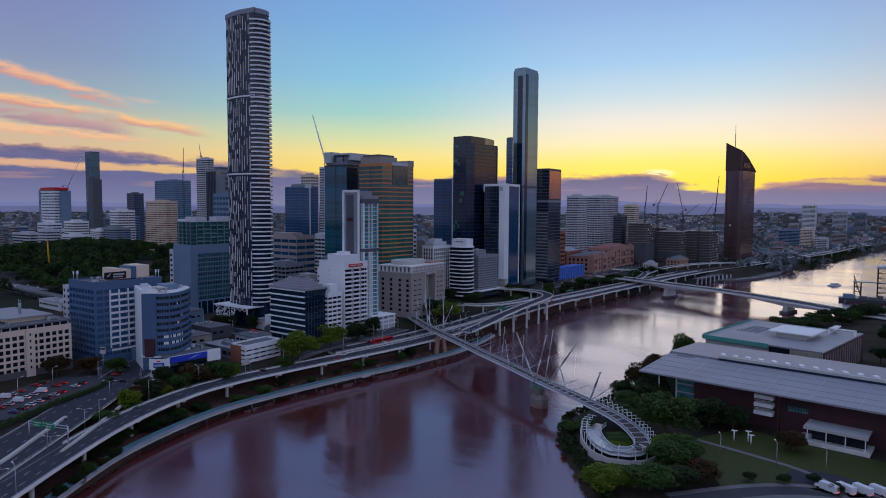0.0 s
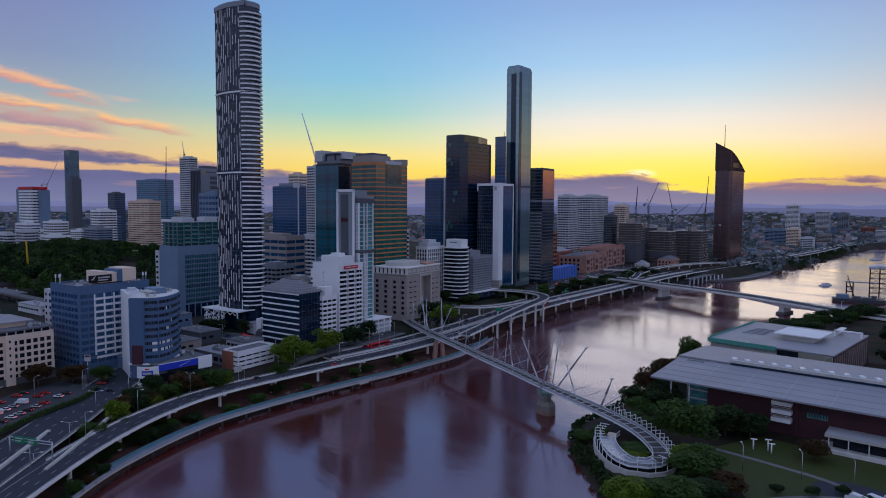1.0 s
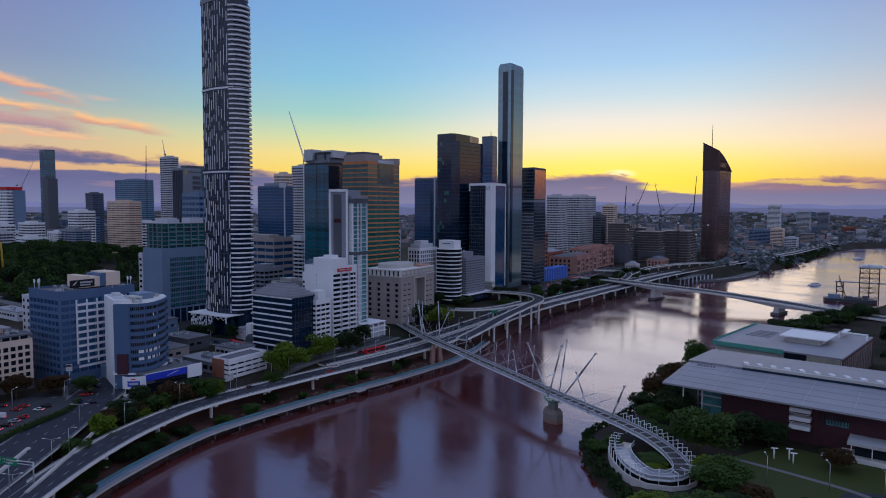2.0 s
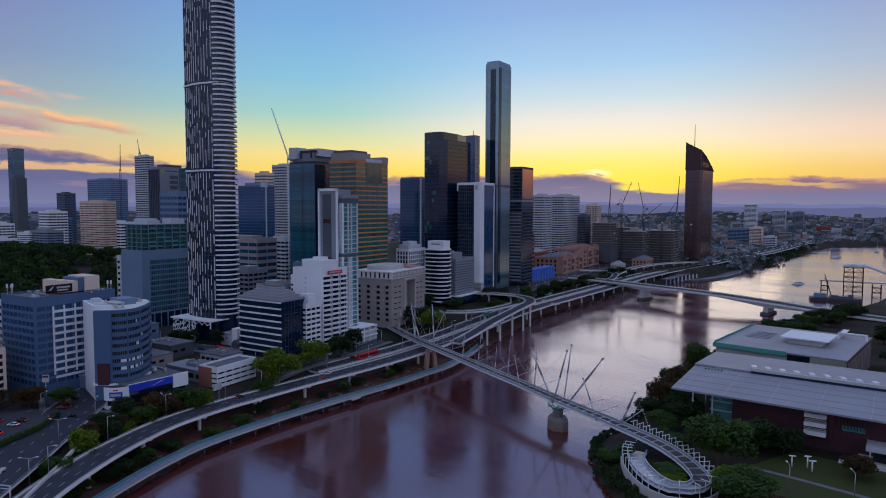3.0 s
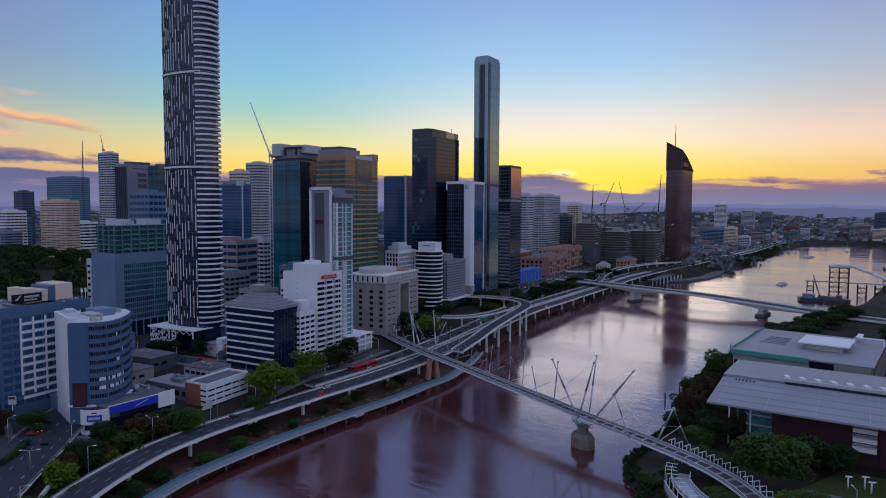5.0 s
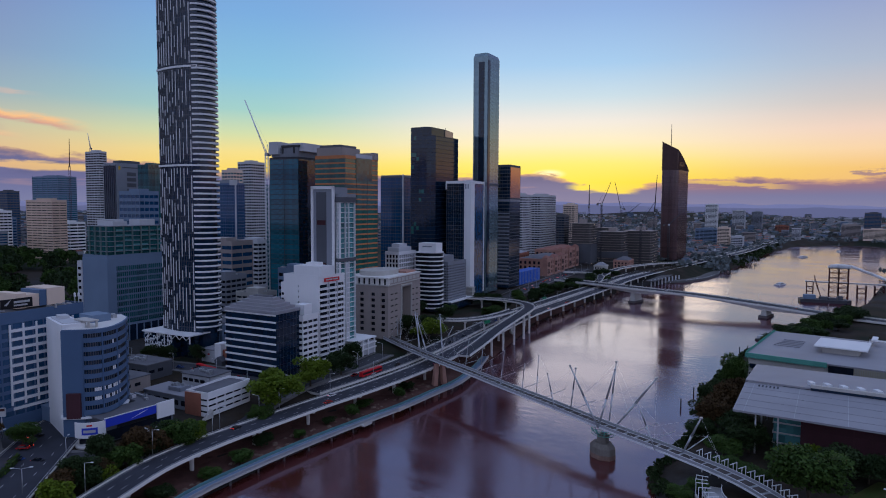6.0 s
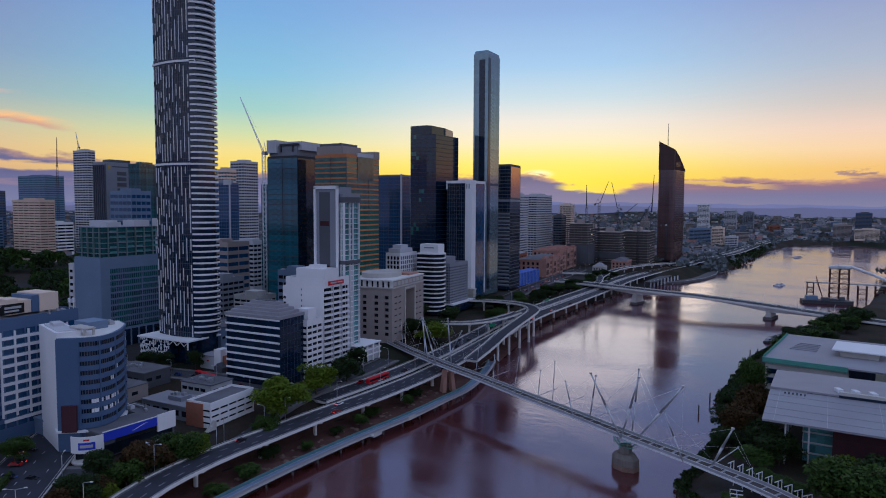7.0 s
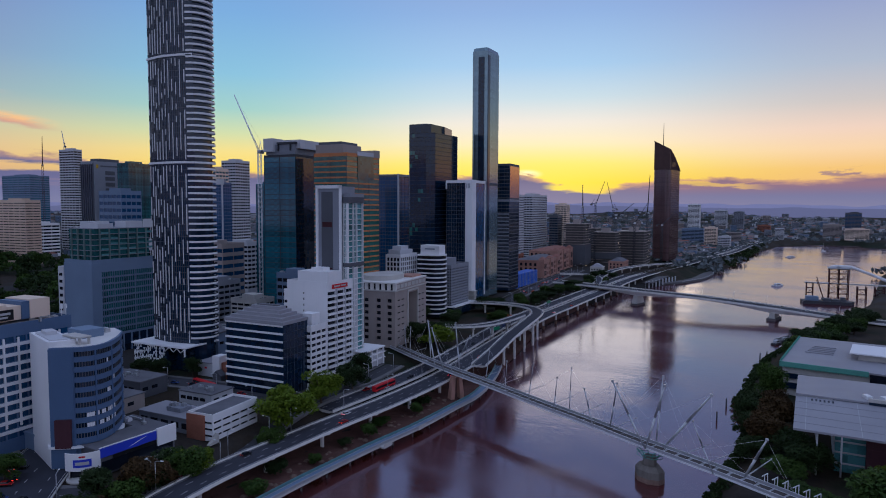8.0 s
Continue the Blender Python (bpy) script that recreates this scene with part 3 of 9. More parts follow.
def grid_mesh(name, xs, ys, zs, mat):
    nx, ny = len(xs), len(ys)
    gx, gy = np.meshgrid(xs, ys, indexing="ij")
    verts = np.stack([gx, gy, zs(gx, gy)], -1).reshape(-1, 3)
    i = np.arange((nx - 1) * ny).reshape(nx - 1, ny)[:, :-1].ravel()
    me = bpy.data.meshes.new(name)
    me.from_pydata(verts.tolist(), [], np.stack([i, i + ny, i + ny + 1, i + 1], -1).tolist())
    me.materials.append(mat)
    me.polygons.foreach_set("use_smooth", [True] * len(me.polygons))
    return new(name, me)


ground = grid_mesh("ground", lines_of(-460, 20, 5, -4300, 3400, 1.07), lines_of(0, 620, 5, -1500, 4750, 1.06), land_height, LAND)
tagged(ground, "town ground with scrub, earth banks and distant hills", "ground", kind="structure")
water = grid_mesh("water", np.linspace(-420, 2600, 60), np.linspace(-500, 2700, 60), lambda x, y: 0 * x, WATER)
tagged(water, "calm brown river water with soft reflections", "river", kind="structure")


# ---- facades ----
def open_wall(bm, o, u, n, z0, z1, w, us, vs, depth=0.3):
    """A wall from o along u with real openings (spans us across, vs up), their reveals running inwards, against n."""
    def q(a, za, b, zb, d0=0.0, d1=0.0):
        bm.faces.new([bm.verts.new((o[0] + u[0] * s - n[0] * d, o[1] + u[1] * s - n[1] * d, z)) for s, z, d in ((a, za, d0), (b, za, d1), (b, zb, d1), (a, zb, d0))])

    def flat(a, b, z, up):
        pts = [(a, 0.0), (b, 0.0), (b, depth), (a, depth)]
        f = [bm.verts.new((o[0] + u[0] * s - n[0] * d, o[1] + u[1] * s - n[1] * d, z)) for s, d in pts]
        bm.faces.new(f if up else f[::-1])
    last = z0
    for a, b in vs:
        q(0, last, w, a)
        c = 0.0
        for p, r in us:
            q(c, a, p, b)
            q(p, a, p, b, 0.0, depth)
            q(r, a, r, b, depth, 0.0)
            flat(p, r, a, True)
            flat(p, r, b, False)
            c = r
        q(c, a, w, b)
        last = b
    q(0, last, w, z1)


PANES = {}


def pane(w, h, mat):
    key = (round(w, 2), round(h, 2), mat.name)
    if key not in PANES:
        PANES[key] = boxmesh("pane", -w / 2, -0.03, -h / 2, w / 2, 0.03, h / 2, mat)
    return PANES[key]


def spans(w, n, share, edge=0.0):
    bay = (w - 2 * edge) / n
    return [(edge + bay * (i + 0.5 - share / 2), edge + bay * (i + 0.5 + share / 2)) for i in range(n)]


def parapet_roof(t, wl, wr, h, wall, rise=1.1, roof=None):
    bm = bmesh.new()
    for r in ((-wl, 0, 0.0, 0.35), (-wl, wr - 0.35, 0.0, wr)):
        box(bm, r[0], r[1], h - 0.05, r[2], r[3], h + rise)
    box(bm, -wl, 0.35, h - 0.05, -wl + 0.35, wr - 0.35, h + rise)
    box(bm, -0.35, 0.35, h - 0.05, 0.0, wr - 0.35, h + rise)
    part("parapet", bm, wall, t)
    part("roof", boxes([(-wl + 0.3, 0.3, h - 0.3, -0.3, wr - 0.3, h + 0.12)]), roof or ROOFGREY, t)


def plant(t, x0, y0, x1, y1, z, h, mat=None):
    bm = bmesh.new()
    box(bm, x0, y0, z, x1, y1, z + h)
    n = max(2, int(h / 0.7))
    for i in range(n):
        box(bm, x0 - 0.08, y0 - 0.08, z + h * (i + 0.3) / n, x1 + 0.08, y1 + 0.08, z + h * (i + 0.55) / n)
    part("plant_room", bm, mat or GREY, t)
    rng = random.Random(int(abs(x0 * 7 + y1 * 13 + h)))
    for i in range(rng.randint(2, 4)):
        bm = bmesh.new()
        px, py, s = rng.uniform(x0 + 1, x1 - 1), rng.uniform(y0 + 1, y1 - 1), rng.uniform(0.6, 1.3)
        box(bm, px - s, py - s * 0.8, z + h, px + s, py + s * 0.8, z + h + s * 1.2)
        tube(bm, (px, py, z + h + s * 1.2), (px, py, z + h + s * 1.5), s * 0.6, n=10)
        part("air_unit", bm, STEEL, t)


def roof_clutter(t, x0, y0, x1, y1, z, n, seed):
    """Air units, ducts and pipes left about on a flat roof."""
    rng = random.Random(seed)
    for i in range(n):
        x, y, s, k = rng.uniform(x0, x1), rng.uniform(y0, y1), rng.uniform(0.7, 1.6), rng.random()
        bm = bmesh.new()
        if k < 0.6:
            box(bm, x - s, y - s * 0.7, z, x + s, y + s * 0.7, z + s)
            tube(bm, (x - s * 0.4, y, z + s), (x - s * 0.4, y, z + s * 1.25), s * 0.4, n=10)
            tube(bm, (x + s * 0.45, y, z + s), (x + s * 0.45, y, z + s * 1.25), s * 0.4, n=10)
            part("air_unit", bm, STEEL if k < 0.3 else WHITE_D, t)
        else:
            w = rng.uniform(2, 5)
            box(bm, x - w, y - 0.35, z + 0.2, x + w, y + 0.35, z + 0.9)
            box(bm, x + w - 0.7, y - 0.35, z + 0.9, x + w, y + 0.35, z + 1.7)
            box(bm, x - w, y - 0.4, z, x - w + 0.3, y + 0.4, z + 0.2)
            part("duct", bm, STEEL, t)


def punched(name, label, cx, cy, wl, wr, rot, z0, z1, wall, glass, floors, nl, nr, share=0.6, high=0.55, base=4.0, top=1.5, group="", depth=0.35, lit=0.0, band=False):
    """A block with single windows in the two walls that face the river and plain party walls behind."""
    t = thing(name, cx, cy, z0, rot, label, "building", group)
    h = z1 - z0
    fh = (h - base - top) / floors
    vs = [(base + fh * (i + 0.5 - high / 2), base + fh * (i + 0.5 + high / 2)) for i in range(floors)]
    bm = bmesh.new()
    faces = [((-wl, 0), (1, 0), (0, -1), wl, spans(wl, nl, share, 0.8)), ((0, 0), (0, 1), (1, 0), wr, spans(wr, nr, share, 0.8)),
             ((0, wr), (-1, 0), (0, 1), wl, []), ((-wl, wr), (0, -1), (-1, 0), wr, [])]
    rng = random.Random(name + str(cx))
    for k, (o, u, n, w, us) in enumerate(faces):
        open_wall(bm, o, u, n, 0.0, h, w, us, vs, depth)
        for a, b in us if k < 2 else ():
            for c, d in vs:
                m = LITROOM if rng.random() < lit and k < 2 else glass
                piece("window", pane(b - a, d - c, m), t, o[0] + u[0] * (a + b) / 2 - n[0] * (depth - 0.05), o[1] + u[1] * (a + b) / 2 - n[1] * (depth - 0.05), (c + d) / 2, 0 if k % 2 == 0 else 90)
    part("wall", bm, wall, t)
    parapet_roof(t, wl, wr, h, wall)
    return t


def curtain(name, label, cx, cy, wl, wr, rot, z0, z1, glass, rail, fh=3.8, bay=3.0, strip=0.8, proud=0.12, group="", rail_mat=None, base=0.0):
    """A glass tower: a band of glass and a spandrel for each storey, with upright mullions."""
    t = thing(name, cx, cy, z0, rot, label, "skyscraper" if z1 - z0 > 60 else "building", group)
    h = z1 - z0
    n = max(2, round((h - base) / fh))
    fh = (h - base) / n
    gm = boxmesh("glass_band", -wl, 0, 0, 0, wr, fh - strip, glass)
    sm = boxmesh("spandrel", -wl - proud, -proud, 0, proud, wr + proud, strip, rail)
    for i in range(n):
        piece("glass_band", gm, t, 0, 0, base + i * fh)
        piece("spandrel", sm, t, 0, 0, base + (i + 1) * fh - strip)
    mw = 0.22
    mm = boxmesh("mullion", -mw / 2, -mw / 2, base, mw / 2, mw / 2, h, rail_mat or rail)
    for i in range(max(2, round(wl / bay)) + 1):
        k = wl * i / max(2, round(wl / bay))
        piece("mullion", mm, t, -k, -proud, 0)
    for i in range(1, max(2, round(wr / bay)) + 1):
        piece("mullion", mm, t, proud, wr * i / max(2, round(wr / bay)), 0)
    parapet_roof(t, wl, wr, h, rail, 1.4)
    return t


def ribbons(name, label, cx, cy, wl, wr, rot, z0, z1, wall, glass, floors, high=0.5, base=4.5, top=1.5, group="", depth=0.5, piers=0):
    """A block with a long ribbon window at every storey on all sides; piers: upright divisions of the ribbons."""
    t = thing(name, cx, cy, z0, rot, label, "building", group)
    h = z1 - z0
    fh = (h - base - top) / floors
    part("base_wall", boxes([(-wl, 0, 0, 0, wr, base + fh * (1 - high) / 2)]), wall, t)
    wb = boxmesh("wall_band", -wl, 0, 0, 0, wr, fh * (1 - high), wall)
    for i in range(floors - 1):
        piece("wall_band", wb, t, 0, 0, base + fh * (i + 0.5 + high / 2))
    part("top_wall", boxes([(-wl, 0, base + fh * (floors - 0.5 + high / 2), 0, wr, h)]), wall, t)
    gm = boxmesh("window_band", -wl + depth, depth, 0, -depth, wr - depth, fh * high, glass)
    for i in range(floors):
        piece("window_band", gm, t, 0, 0, base + fh * (i + 0.5 - high / 2))
    if piers:
        pm = boxmesh("pier", -0.25, -0.25, base, 0.25, 0.25, h - 0.02, wall)
        for i in range(round(wl / piers) + 1):
            piece("pier", pm, t, -0.27 - (wl - 0.54) * i / round(wl / piers), 0.27)
        for i in range(1, round(wr / piers) + 1):
            piece("pier", pm, t, -0.27, 0.27 + (wr - 0.54) * i / round(wr / piers))
    parapet_roof(t, wl, wr, h, wall)
    return t


def earth_bank():
    """Bare earth slope above the river wall, under the freeway."""
    line = curve_through([(x, y, 0) for x, y in NORTH_BANK[3:18]], 4.0)
    offs = np.linspace(1.0, 24.0, 9)
    d = np.gradient(line[:, :2], axis=0) if isinstance(line, np.ndarray) else np.gradient(np.array(line)[:, :2], axis=0)
    d /= np.linalg.norm(d, axis=1)[:, None]
    p = np.array(line)[:, :2]
    rng = np.random.default_rng(12)
    xs = p[:, 0][:, None] - d[:, 1][:, None] * offs
    ys = p[:, 1][:, None] + d[:, 0][:, None] * offs
    zs = land_height(xs, ys) + 0.25 + rng.uniform(-0.05, 0.35, xs.shape)
    vs = np.stack([xs, ys, zs], -1).reshape(-1, 3)
    m = len(offs)
    fs = [(i * m + j, i * m + j + 1, (i + 1) * m + j + 1, (i + 1) * m + j) for i in range(len(p) - 1) for j in range(m - 1)]
    me = bpy.data.meshes.new("earth_bank")
    me.from_pydata(vs.tolist(), [], [f[::-1] for f in fs])
    me.materials.append(EARTH)
    tagged(new("earth_bank", me), "bare red-brown earth bank under the freeway", "bank", kind="structure")


earth_bank()

# ---- freeway, ramps, riverside path, bridges ----
def viaduct(name, label, pts, width, thick=1.3, gap=30.0, start=15.0, pier_foot=None, two=False, lanes=(0.0,), surface_mat=None, pier_mat=None, category="freeway", pier_top=0.0, bar=0.6, city_from=None, city_bar=True, river_bar=True):
    t = thing(name, 0, 0, 0, 0, label, category)
    line = curve_through(pts, 6.0)
    w = width / 2
    bm = bmesh.new()
    sweep(bm, line, [(-w, 0), (w, 0), (w, -0.5), (w * 0.55, -thick), (-w * 0.55, -thick), (-w, -0.5)])
    part("deck", bm, CONCRETE, t)
    bm = bmesh.new()
    sweep(bm, line, [(-w + 0.45, 0.02), (w - 0.45, 0.02), (w - 0.45, 0.06), (-w + 0.45, 0.06)])
    part("road_surface", bm, surface_mat or ASPHALT, t)
    for s in (-1, 1):
        if not (city_bar if s < 0 else river_bar):
            continue
        edge = aside(line, s * (w - 0.2))
        if s < 0 and city_from:
            edge = [p for p in edge if p[1] > city_from]
        bm = bmesh.new()
        sweep(bm, edge, [(-0.22, -0.6), (0.22, -0.6), (0.18, bar), (-0.18, bar)])
        part("parapet", bm, CONCRETE_N, t)
        rail = bmesh.new()
        sweep(rail, edge, [(-0.08, bar + 0.35), (0.08, bar + 0.35), (0.08, bar + 0.5), (-0.08, bar + 0.5)])
        for p, a in along(edge, 3.0):
            box(rail, p[0] - 0.06, p[1] - 0.06, p[2] + bar, p[0] + 0.06, p[1] + 0.06, p[2] + bar + 0.36)
        part("handrail", rail, STEEL, t)
    marks = bmesh.new()
    for off in lanes:
        for p, a in along(aside(line, off), 9.0, 3.0):
            m = pose(p[0], p[1], p[2] + 0.075, 0, 0, a)
            marks.faces.new([marks.verts.new(m @ Vector(q)) for q in ((-1.6, -0.09, 0), (1.6, -0.09, 0), (1.6, 0.09, 0), (-1.6, 0.09, 0))])
    if lanes:
        dashes = part("lane_marking", marks, PAINT, t)
        if len(dashes.data.polygons) > 300:
            tagged(dashes, kind="stuff")
    else:
        marks.free()
    for s in (-1, 1):
        bm = bmesh.new()
        sweep(bm, aside(line, s * (w - 1.1)), [(-0.08, 0.061), (0.08, 0.061), (0.08, 0.075), (-0.08, 0.075)])
        part("edge_line", bm, PAINT, t)
    if gap:
        for p, a in along(line, gap, start):
            foot = float(land_height(p[0], p[1])) - 0.6 if pier_foot is None else pier_foot
            top = p[2] - thick - pier_top
            if top - foot < 2.0:
                continue
            bm = bmesh.new()
            for k in ((-w * 0.5, w * 0.5) if two else (0.0,)):
                pts2 = [(k + 0.95 * math.cos(c), 0.95 * 0.8 * math.sin(c)) for c in [2 * math.pi * i / 12 for i in range(12)]]
                prism(bm, pts2, foot, top - 0.9)
            prism(bm, [(-w * 0.62, -0.8), (w * 0.62, -0.8), (w * 0.62, 0.8), (-w * 0.62, 0.8)], top - 1.0, top + 0.1)
            bm.transform(pose(p[0], p[1], 0, 0, 0, a + 90))
            leg = part("pier", bm, pier_mat or CONCRETE_N, t)
            if foot < 1.0 and name == "riverside_freeway" and p[1] < 1150:
                # dark sleeve round the foot, wider than the pier, up to 3.4 m
                bm = bmesh.new()
                for k in ((-w * 0.5, w * 0.5) if two else (0.0,)):
                    prism(bm, [(k + 1.25 * math.cos(c), 1.1 * math.sin(c)) for c in [2 * math.pi * i / 10 for i in range(10)]], foot, 3.4)
                bm.transform(pose(p[0], p[1], 0, 0, 0, a + 90))
                part("tide_sleeve", bm, STONE, leg, "dark sleeve round the pier foot")
    return t, line


EAST, EAST_LINE = viaduct("riverside_freeway", "pale concrete riverside freeway viaduct with asphalt lanes", [
    (-190, 2, 12.6), (-228, 42, 12.5), (-252, 68, 12.3), (-272, 91, 12.1), (-285, 108, 12.0), (-298, 129, 11.9), (-305, 144, 11.8), (-311, 160, 11.7), (-314, 176, 11.6), (-315.5, 193, 11.5),
    (-315.5, 214, 11.4), (-315, 248, 11.4), (-313, 284, 11.4), (-313, 320, 11.4), (-315, 350, 11.4), (-321, 395, 11.5), (-329, 450, 11.6),
    (-337, 505, 11.7), (-342, 560, 11.8), (-343, 620, 11.9), (-345, 690, 12), (-347, 770, 12), (-352, 860, 12), (-350, 960, 12), (-334, 1150, 12.5),
    (-322, 1300, 13), (-306, 1450, 13.5), (-298, 1600, 14), (-296, 1800, 14.5), (-286, 2000, 15), (-262, 2250, 16), (-230, 2500, 17), (-150, 2750, 18)], 13.4, gap=32.0, start=28.0, lanes=(-2.0, 2.0), city_from=84.0)
WEST, WEST_LINE = viaduct("city_side_freeway", "second concrete carriageway of the riverside freeway", [
    (-331, 262, 11.6), (-330, 300, 11.6), (-331, 340, 11.6), (-337, 395, 11.6), (-345, 445, 11.7), (-353, 500, 11.8), (-358, 560, 11.9), (-360, 620, 12), (-362, 690, 12), (-364, 770, 12), (-369, 860, 12), (-367, 960, 12), (-352, 1150, 12.5), (-340, 1300, 13), (-324, 1450, 13.5), (-316, 1600, 14), (-314, 1800, 14.5), (-304, 2000, 15), (-280, 2250, 16)], 12.0, gap=32.0, start=80.0, lanes=(-2.0, 2.0))
RAMP, RAMP_LINE = viaduct("curved_exit_ramp", "high concrete ramp curling off the freeway", [
    (-307, 372, 12.6), (-311, 400, 14.6), (-316, 432, 17.5), (-320, 465, 20), (-324, 495, 21.7), (-330, 518, 22), (-343, 536, 22), (-362, 545, 22), (-384, 545, 21.8), (-406, 540, 21.5), (-432, 532, 21)], 9.5, gap=24.0, start=52.0, lanes=())
RAMP2, RAMP2_LINE = viaduct("entry_ramp", "concrete on-ramp joining the curved ramp", [
    (-374, 436, 19.5), (-356, 444, 19.6), (-347, 455, 19.7), (-342, 470, 19.8), (-339, 488, 20.4), (-338, 504, 21)], 8.0, gap=18.0, start=8.0, lanes=())
viaduct("expressway_approach", "wide expressway lanes merging beside the river", [
    (-224, 10, 12.7), (-262, 50, 12.8), (-290, 78, 12.9), (-316, 104, 13.2), (-340, 127, 13.6), (-366, 152, 14.1), (-392, 182, 14.6)], 24.0, thick=0.8, gap=0, lanes=(-7, 0, 7), surface_mat=ASPHALT, bar=0.25, city_bar=False, river_bar=False)

gore = thing("freeway_gore", 0, 0, 0, 0, "painted asphalt wedge where the lanes part", "road", kind="structure")
bm = bmesh.new()
sweep(bm, [p for p in aside(EAST_LINE, -9.6) if p[1] < 92], [(-4.4, -0.4), (4.4, -0.4), (4.4, 0.03), (-4.4, 0.03)])
part("wedge_surface", bm, ASPHALT, gore)
bm = bmesh.new()
sweep(bm, [np.array(p, float) for p in curve_through([(-268, 83.5, 12.3), (-282, 97, 12.3), (-297, 111, 12.4), (-312, 124.5, 12.6)], 4.0)], [(-0.7, -0.3), (0.7, -0.3), (0.5, 0.55), (-0.5, 0.55)])
part("concrete_kerb", bm, CONCRETE, gore)

# riverside path on posts
PATH = curve_through([(-196, 14, 3.6), (-228, 52, 3.6), (-246, 73, 3.6), (-261, 91, 3.6), (-271, 105, 3.6), (-279, 120, 3.6), (-286, 136, 3.6), (-292, 153, 3.6), (-296, 171, 3.6), (-297.5, 205, 3.6),
                      (-296.5, 245, 3.6), (-293.5, 286, 3.6), (-293.5, 318, 3.6), (-294, 345, 3.6), (-302, 380, 3.6), (-312, 410, 3.6)], 5.0)
path_t = thing("riverside_cycle_path", 0, 0, 0, 0, "pale cycle path on posts with blue-green balustrade", "path")
bm = bmesh.new()
sweep(bm, PATH, [(-2.3, 0), (2.3, 0), (2.3, -0.7), (-2.3, -0.7)])
part("deck", bm, CONCRETE, path_t)
bm = bmesh.new()
sweep(bm, PATH, [(-1.9, 0.02), (1.9, 0.02), (1.9, 0.06), (-1.9, 0.06)])
part("path_surface", bm, BLUEGREY, path_t)
for s in (-1, 1):
    bm = bmesh.new()
    side = aside(PATH, s * 2.15)
    sweep(bm, side, [(-0.06, 0.15), (0.06, 0.15), (0.06, 1.15), (-0.06, 1.15)])
    sweep(bm, side, [(-0.12, 1.2), (0.12, 1.2), (0.12, 1.32), (-0.12, 1.32)])
    for p, a in along(side, 2.5):
        box(bm, p[0] - 0.07, p[1] - 0.07, p[2], p[0] + 0.07, p[1] + 0.07, p[2] + 1.25)
    part("balustrade", bm, TEALRAIL if s < 0 else MESHRAIL, path_t)
for p, a in along(PATH, 14.0, 5.0):
    bm = bmesh.new()
    tube(bm, (p[0], p[1], -5), (p[0], p[1], 3.0), 0.45, n=10)
    part("post", bm, CONCRETE_D, path_t)
for k, y in ((1, 258), (1, 285)):
    bm = bmesh.new()
    box(bm, -295.5, y - 3, 2.9, -291.0, y + 3, 3.55)
    for q in (-291.2,):
        box(bm, q, y - 3, 3.55, q + 0.15, y + 3, 4.7)
    part("lookout", bm, CONCRETE, path_t)

# road bridge further down the river
vb = thing("road_bridge", 0, 0, 0, 0, "long pale concrete road bridge with arched girders", "bridge")
VB = curve_through([(-411, 777, 16.4), (-390, 772, 16.6), (-308, 750, 16.0), (-240, 737, 14.9), (-173, 724, 12.0), (-110, 710, 8.6), (-50, 697, 7.4)], 5.0)
PIERS_AT = (-308, -173)
bm = bmesh.new()
rings = []
for p in VB:
    near = min(abs(p[0] - q) for q in PIERS_AT)
    deep = 2.0 + 3.4 * max(0.0, 1 - near / 62) ** 1.6
    rings.append((p, deep))
for s0, s1 in ((-10.5, 10.5),):
    prev = None
    for i, (p, deep) in enumerate(rings):
        d = VB[min(i + 1, len(VB) - 1)] - VB[max(i - 1, 0)]
        d = d[:2] / np.linalg.norm(d[:2])
        sx = np.array((d[1], -d[0]))
        sec = [(-10.5, 0), (10.5, 0), (10.5, -0.9), (7, -1.2), (6, -deep), (-6, -deep), (-7, -1.2), (-10.5, -0.9)]
        cur = [bm.verts.new((p[0] + sx[0] * a, p[1] + sx[1] * a, p[2] + h)) for a, h in sec]
        if prev:
            for k in range(len(sec)):
                bm.faces.new((prev[k], prev[(k + 1) % len(sec)], cur[(k + 1) % len(sec)], cur[k]))
        prev = cur
bmesh.ops.recalc_face_normals(bm, faces=bm.faces)
part("girder", bm, CONCRETE_N, vb)
bm = bmesh.new()
sweep(bm, VB, [(-9.5, 0.03), (9.5, 0.03), (9.5, 0.08), (-9.5, 0.08)])
part("road_surface", bm, ASPHALT_O, vb)
for s in (-1, 1):
    bm = bmesh.new()
    sweep(bm, aside(VB, s * 10.2), [(-0.2, -0.8), (0.2, -0.8), (0.2, 0.9), (-0.2, 0.9)])
    for p, a in along(aside(VB, s * 10.2), 3.0):
        box(bm, p[0] - 0.08, p[1] - 0.08, p[2] + 0.9, p[0] + 0.08, p[1] + 0.08, p[2] + 1.5)
    part("parapet", bm, CONCRETE_N, vb)
for px, py, ph in ((-308, 751, 11), (-173, 724.5, 7)):
    bm = bmesh.new()
    a = [(-10, -3.4), (10, -3.4), (10, 3.4), (-10, 3.4)]
    prism(bm, a, -4, ph, taper=[(-7.5, -2.2), (7.5, -2.2), (7.5, 2.2), (-7.5, 2.2)])
    bm.transform(pose(px, py, 0, 0, 0, 80))
    pier = part("pier", bm, CONCRETE, vb)
    bm = bmesh.new()
    prism(bm, [(-11, -4), (11, -4), (11, 4), (-11, 4)], -5, 2.2)
    bm.transform(pose(px, py, 0, 0, 0, 80))
    part("fender", bm, CONCRETE_D, pier)

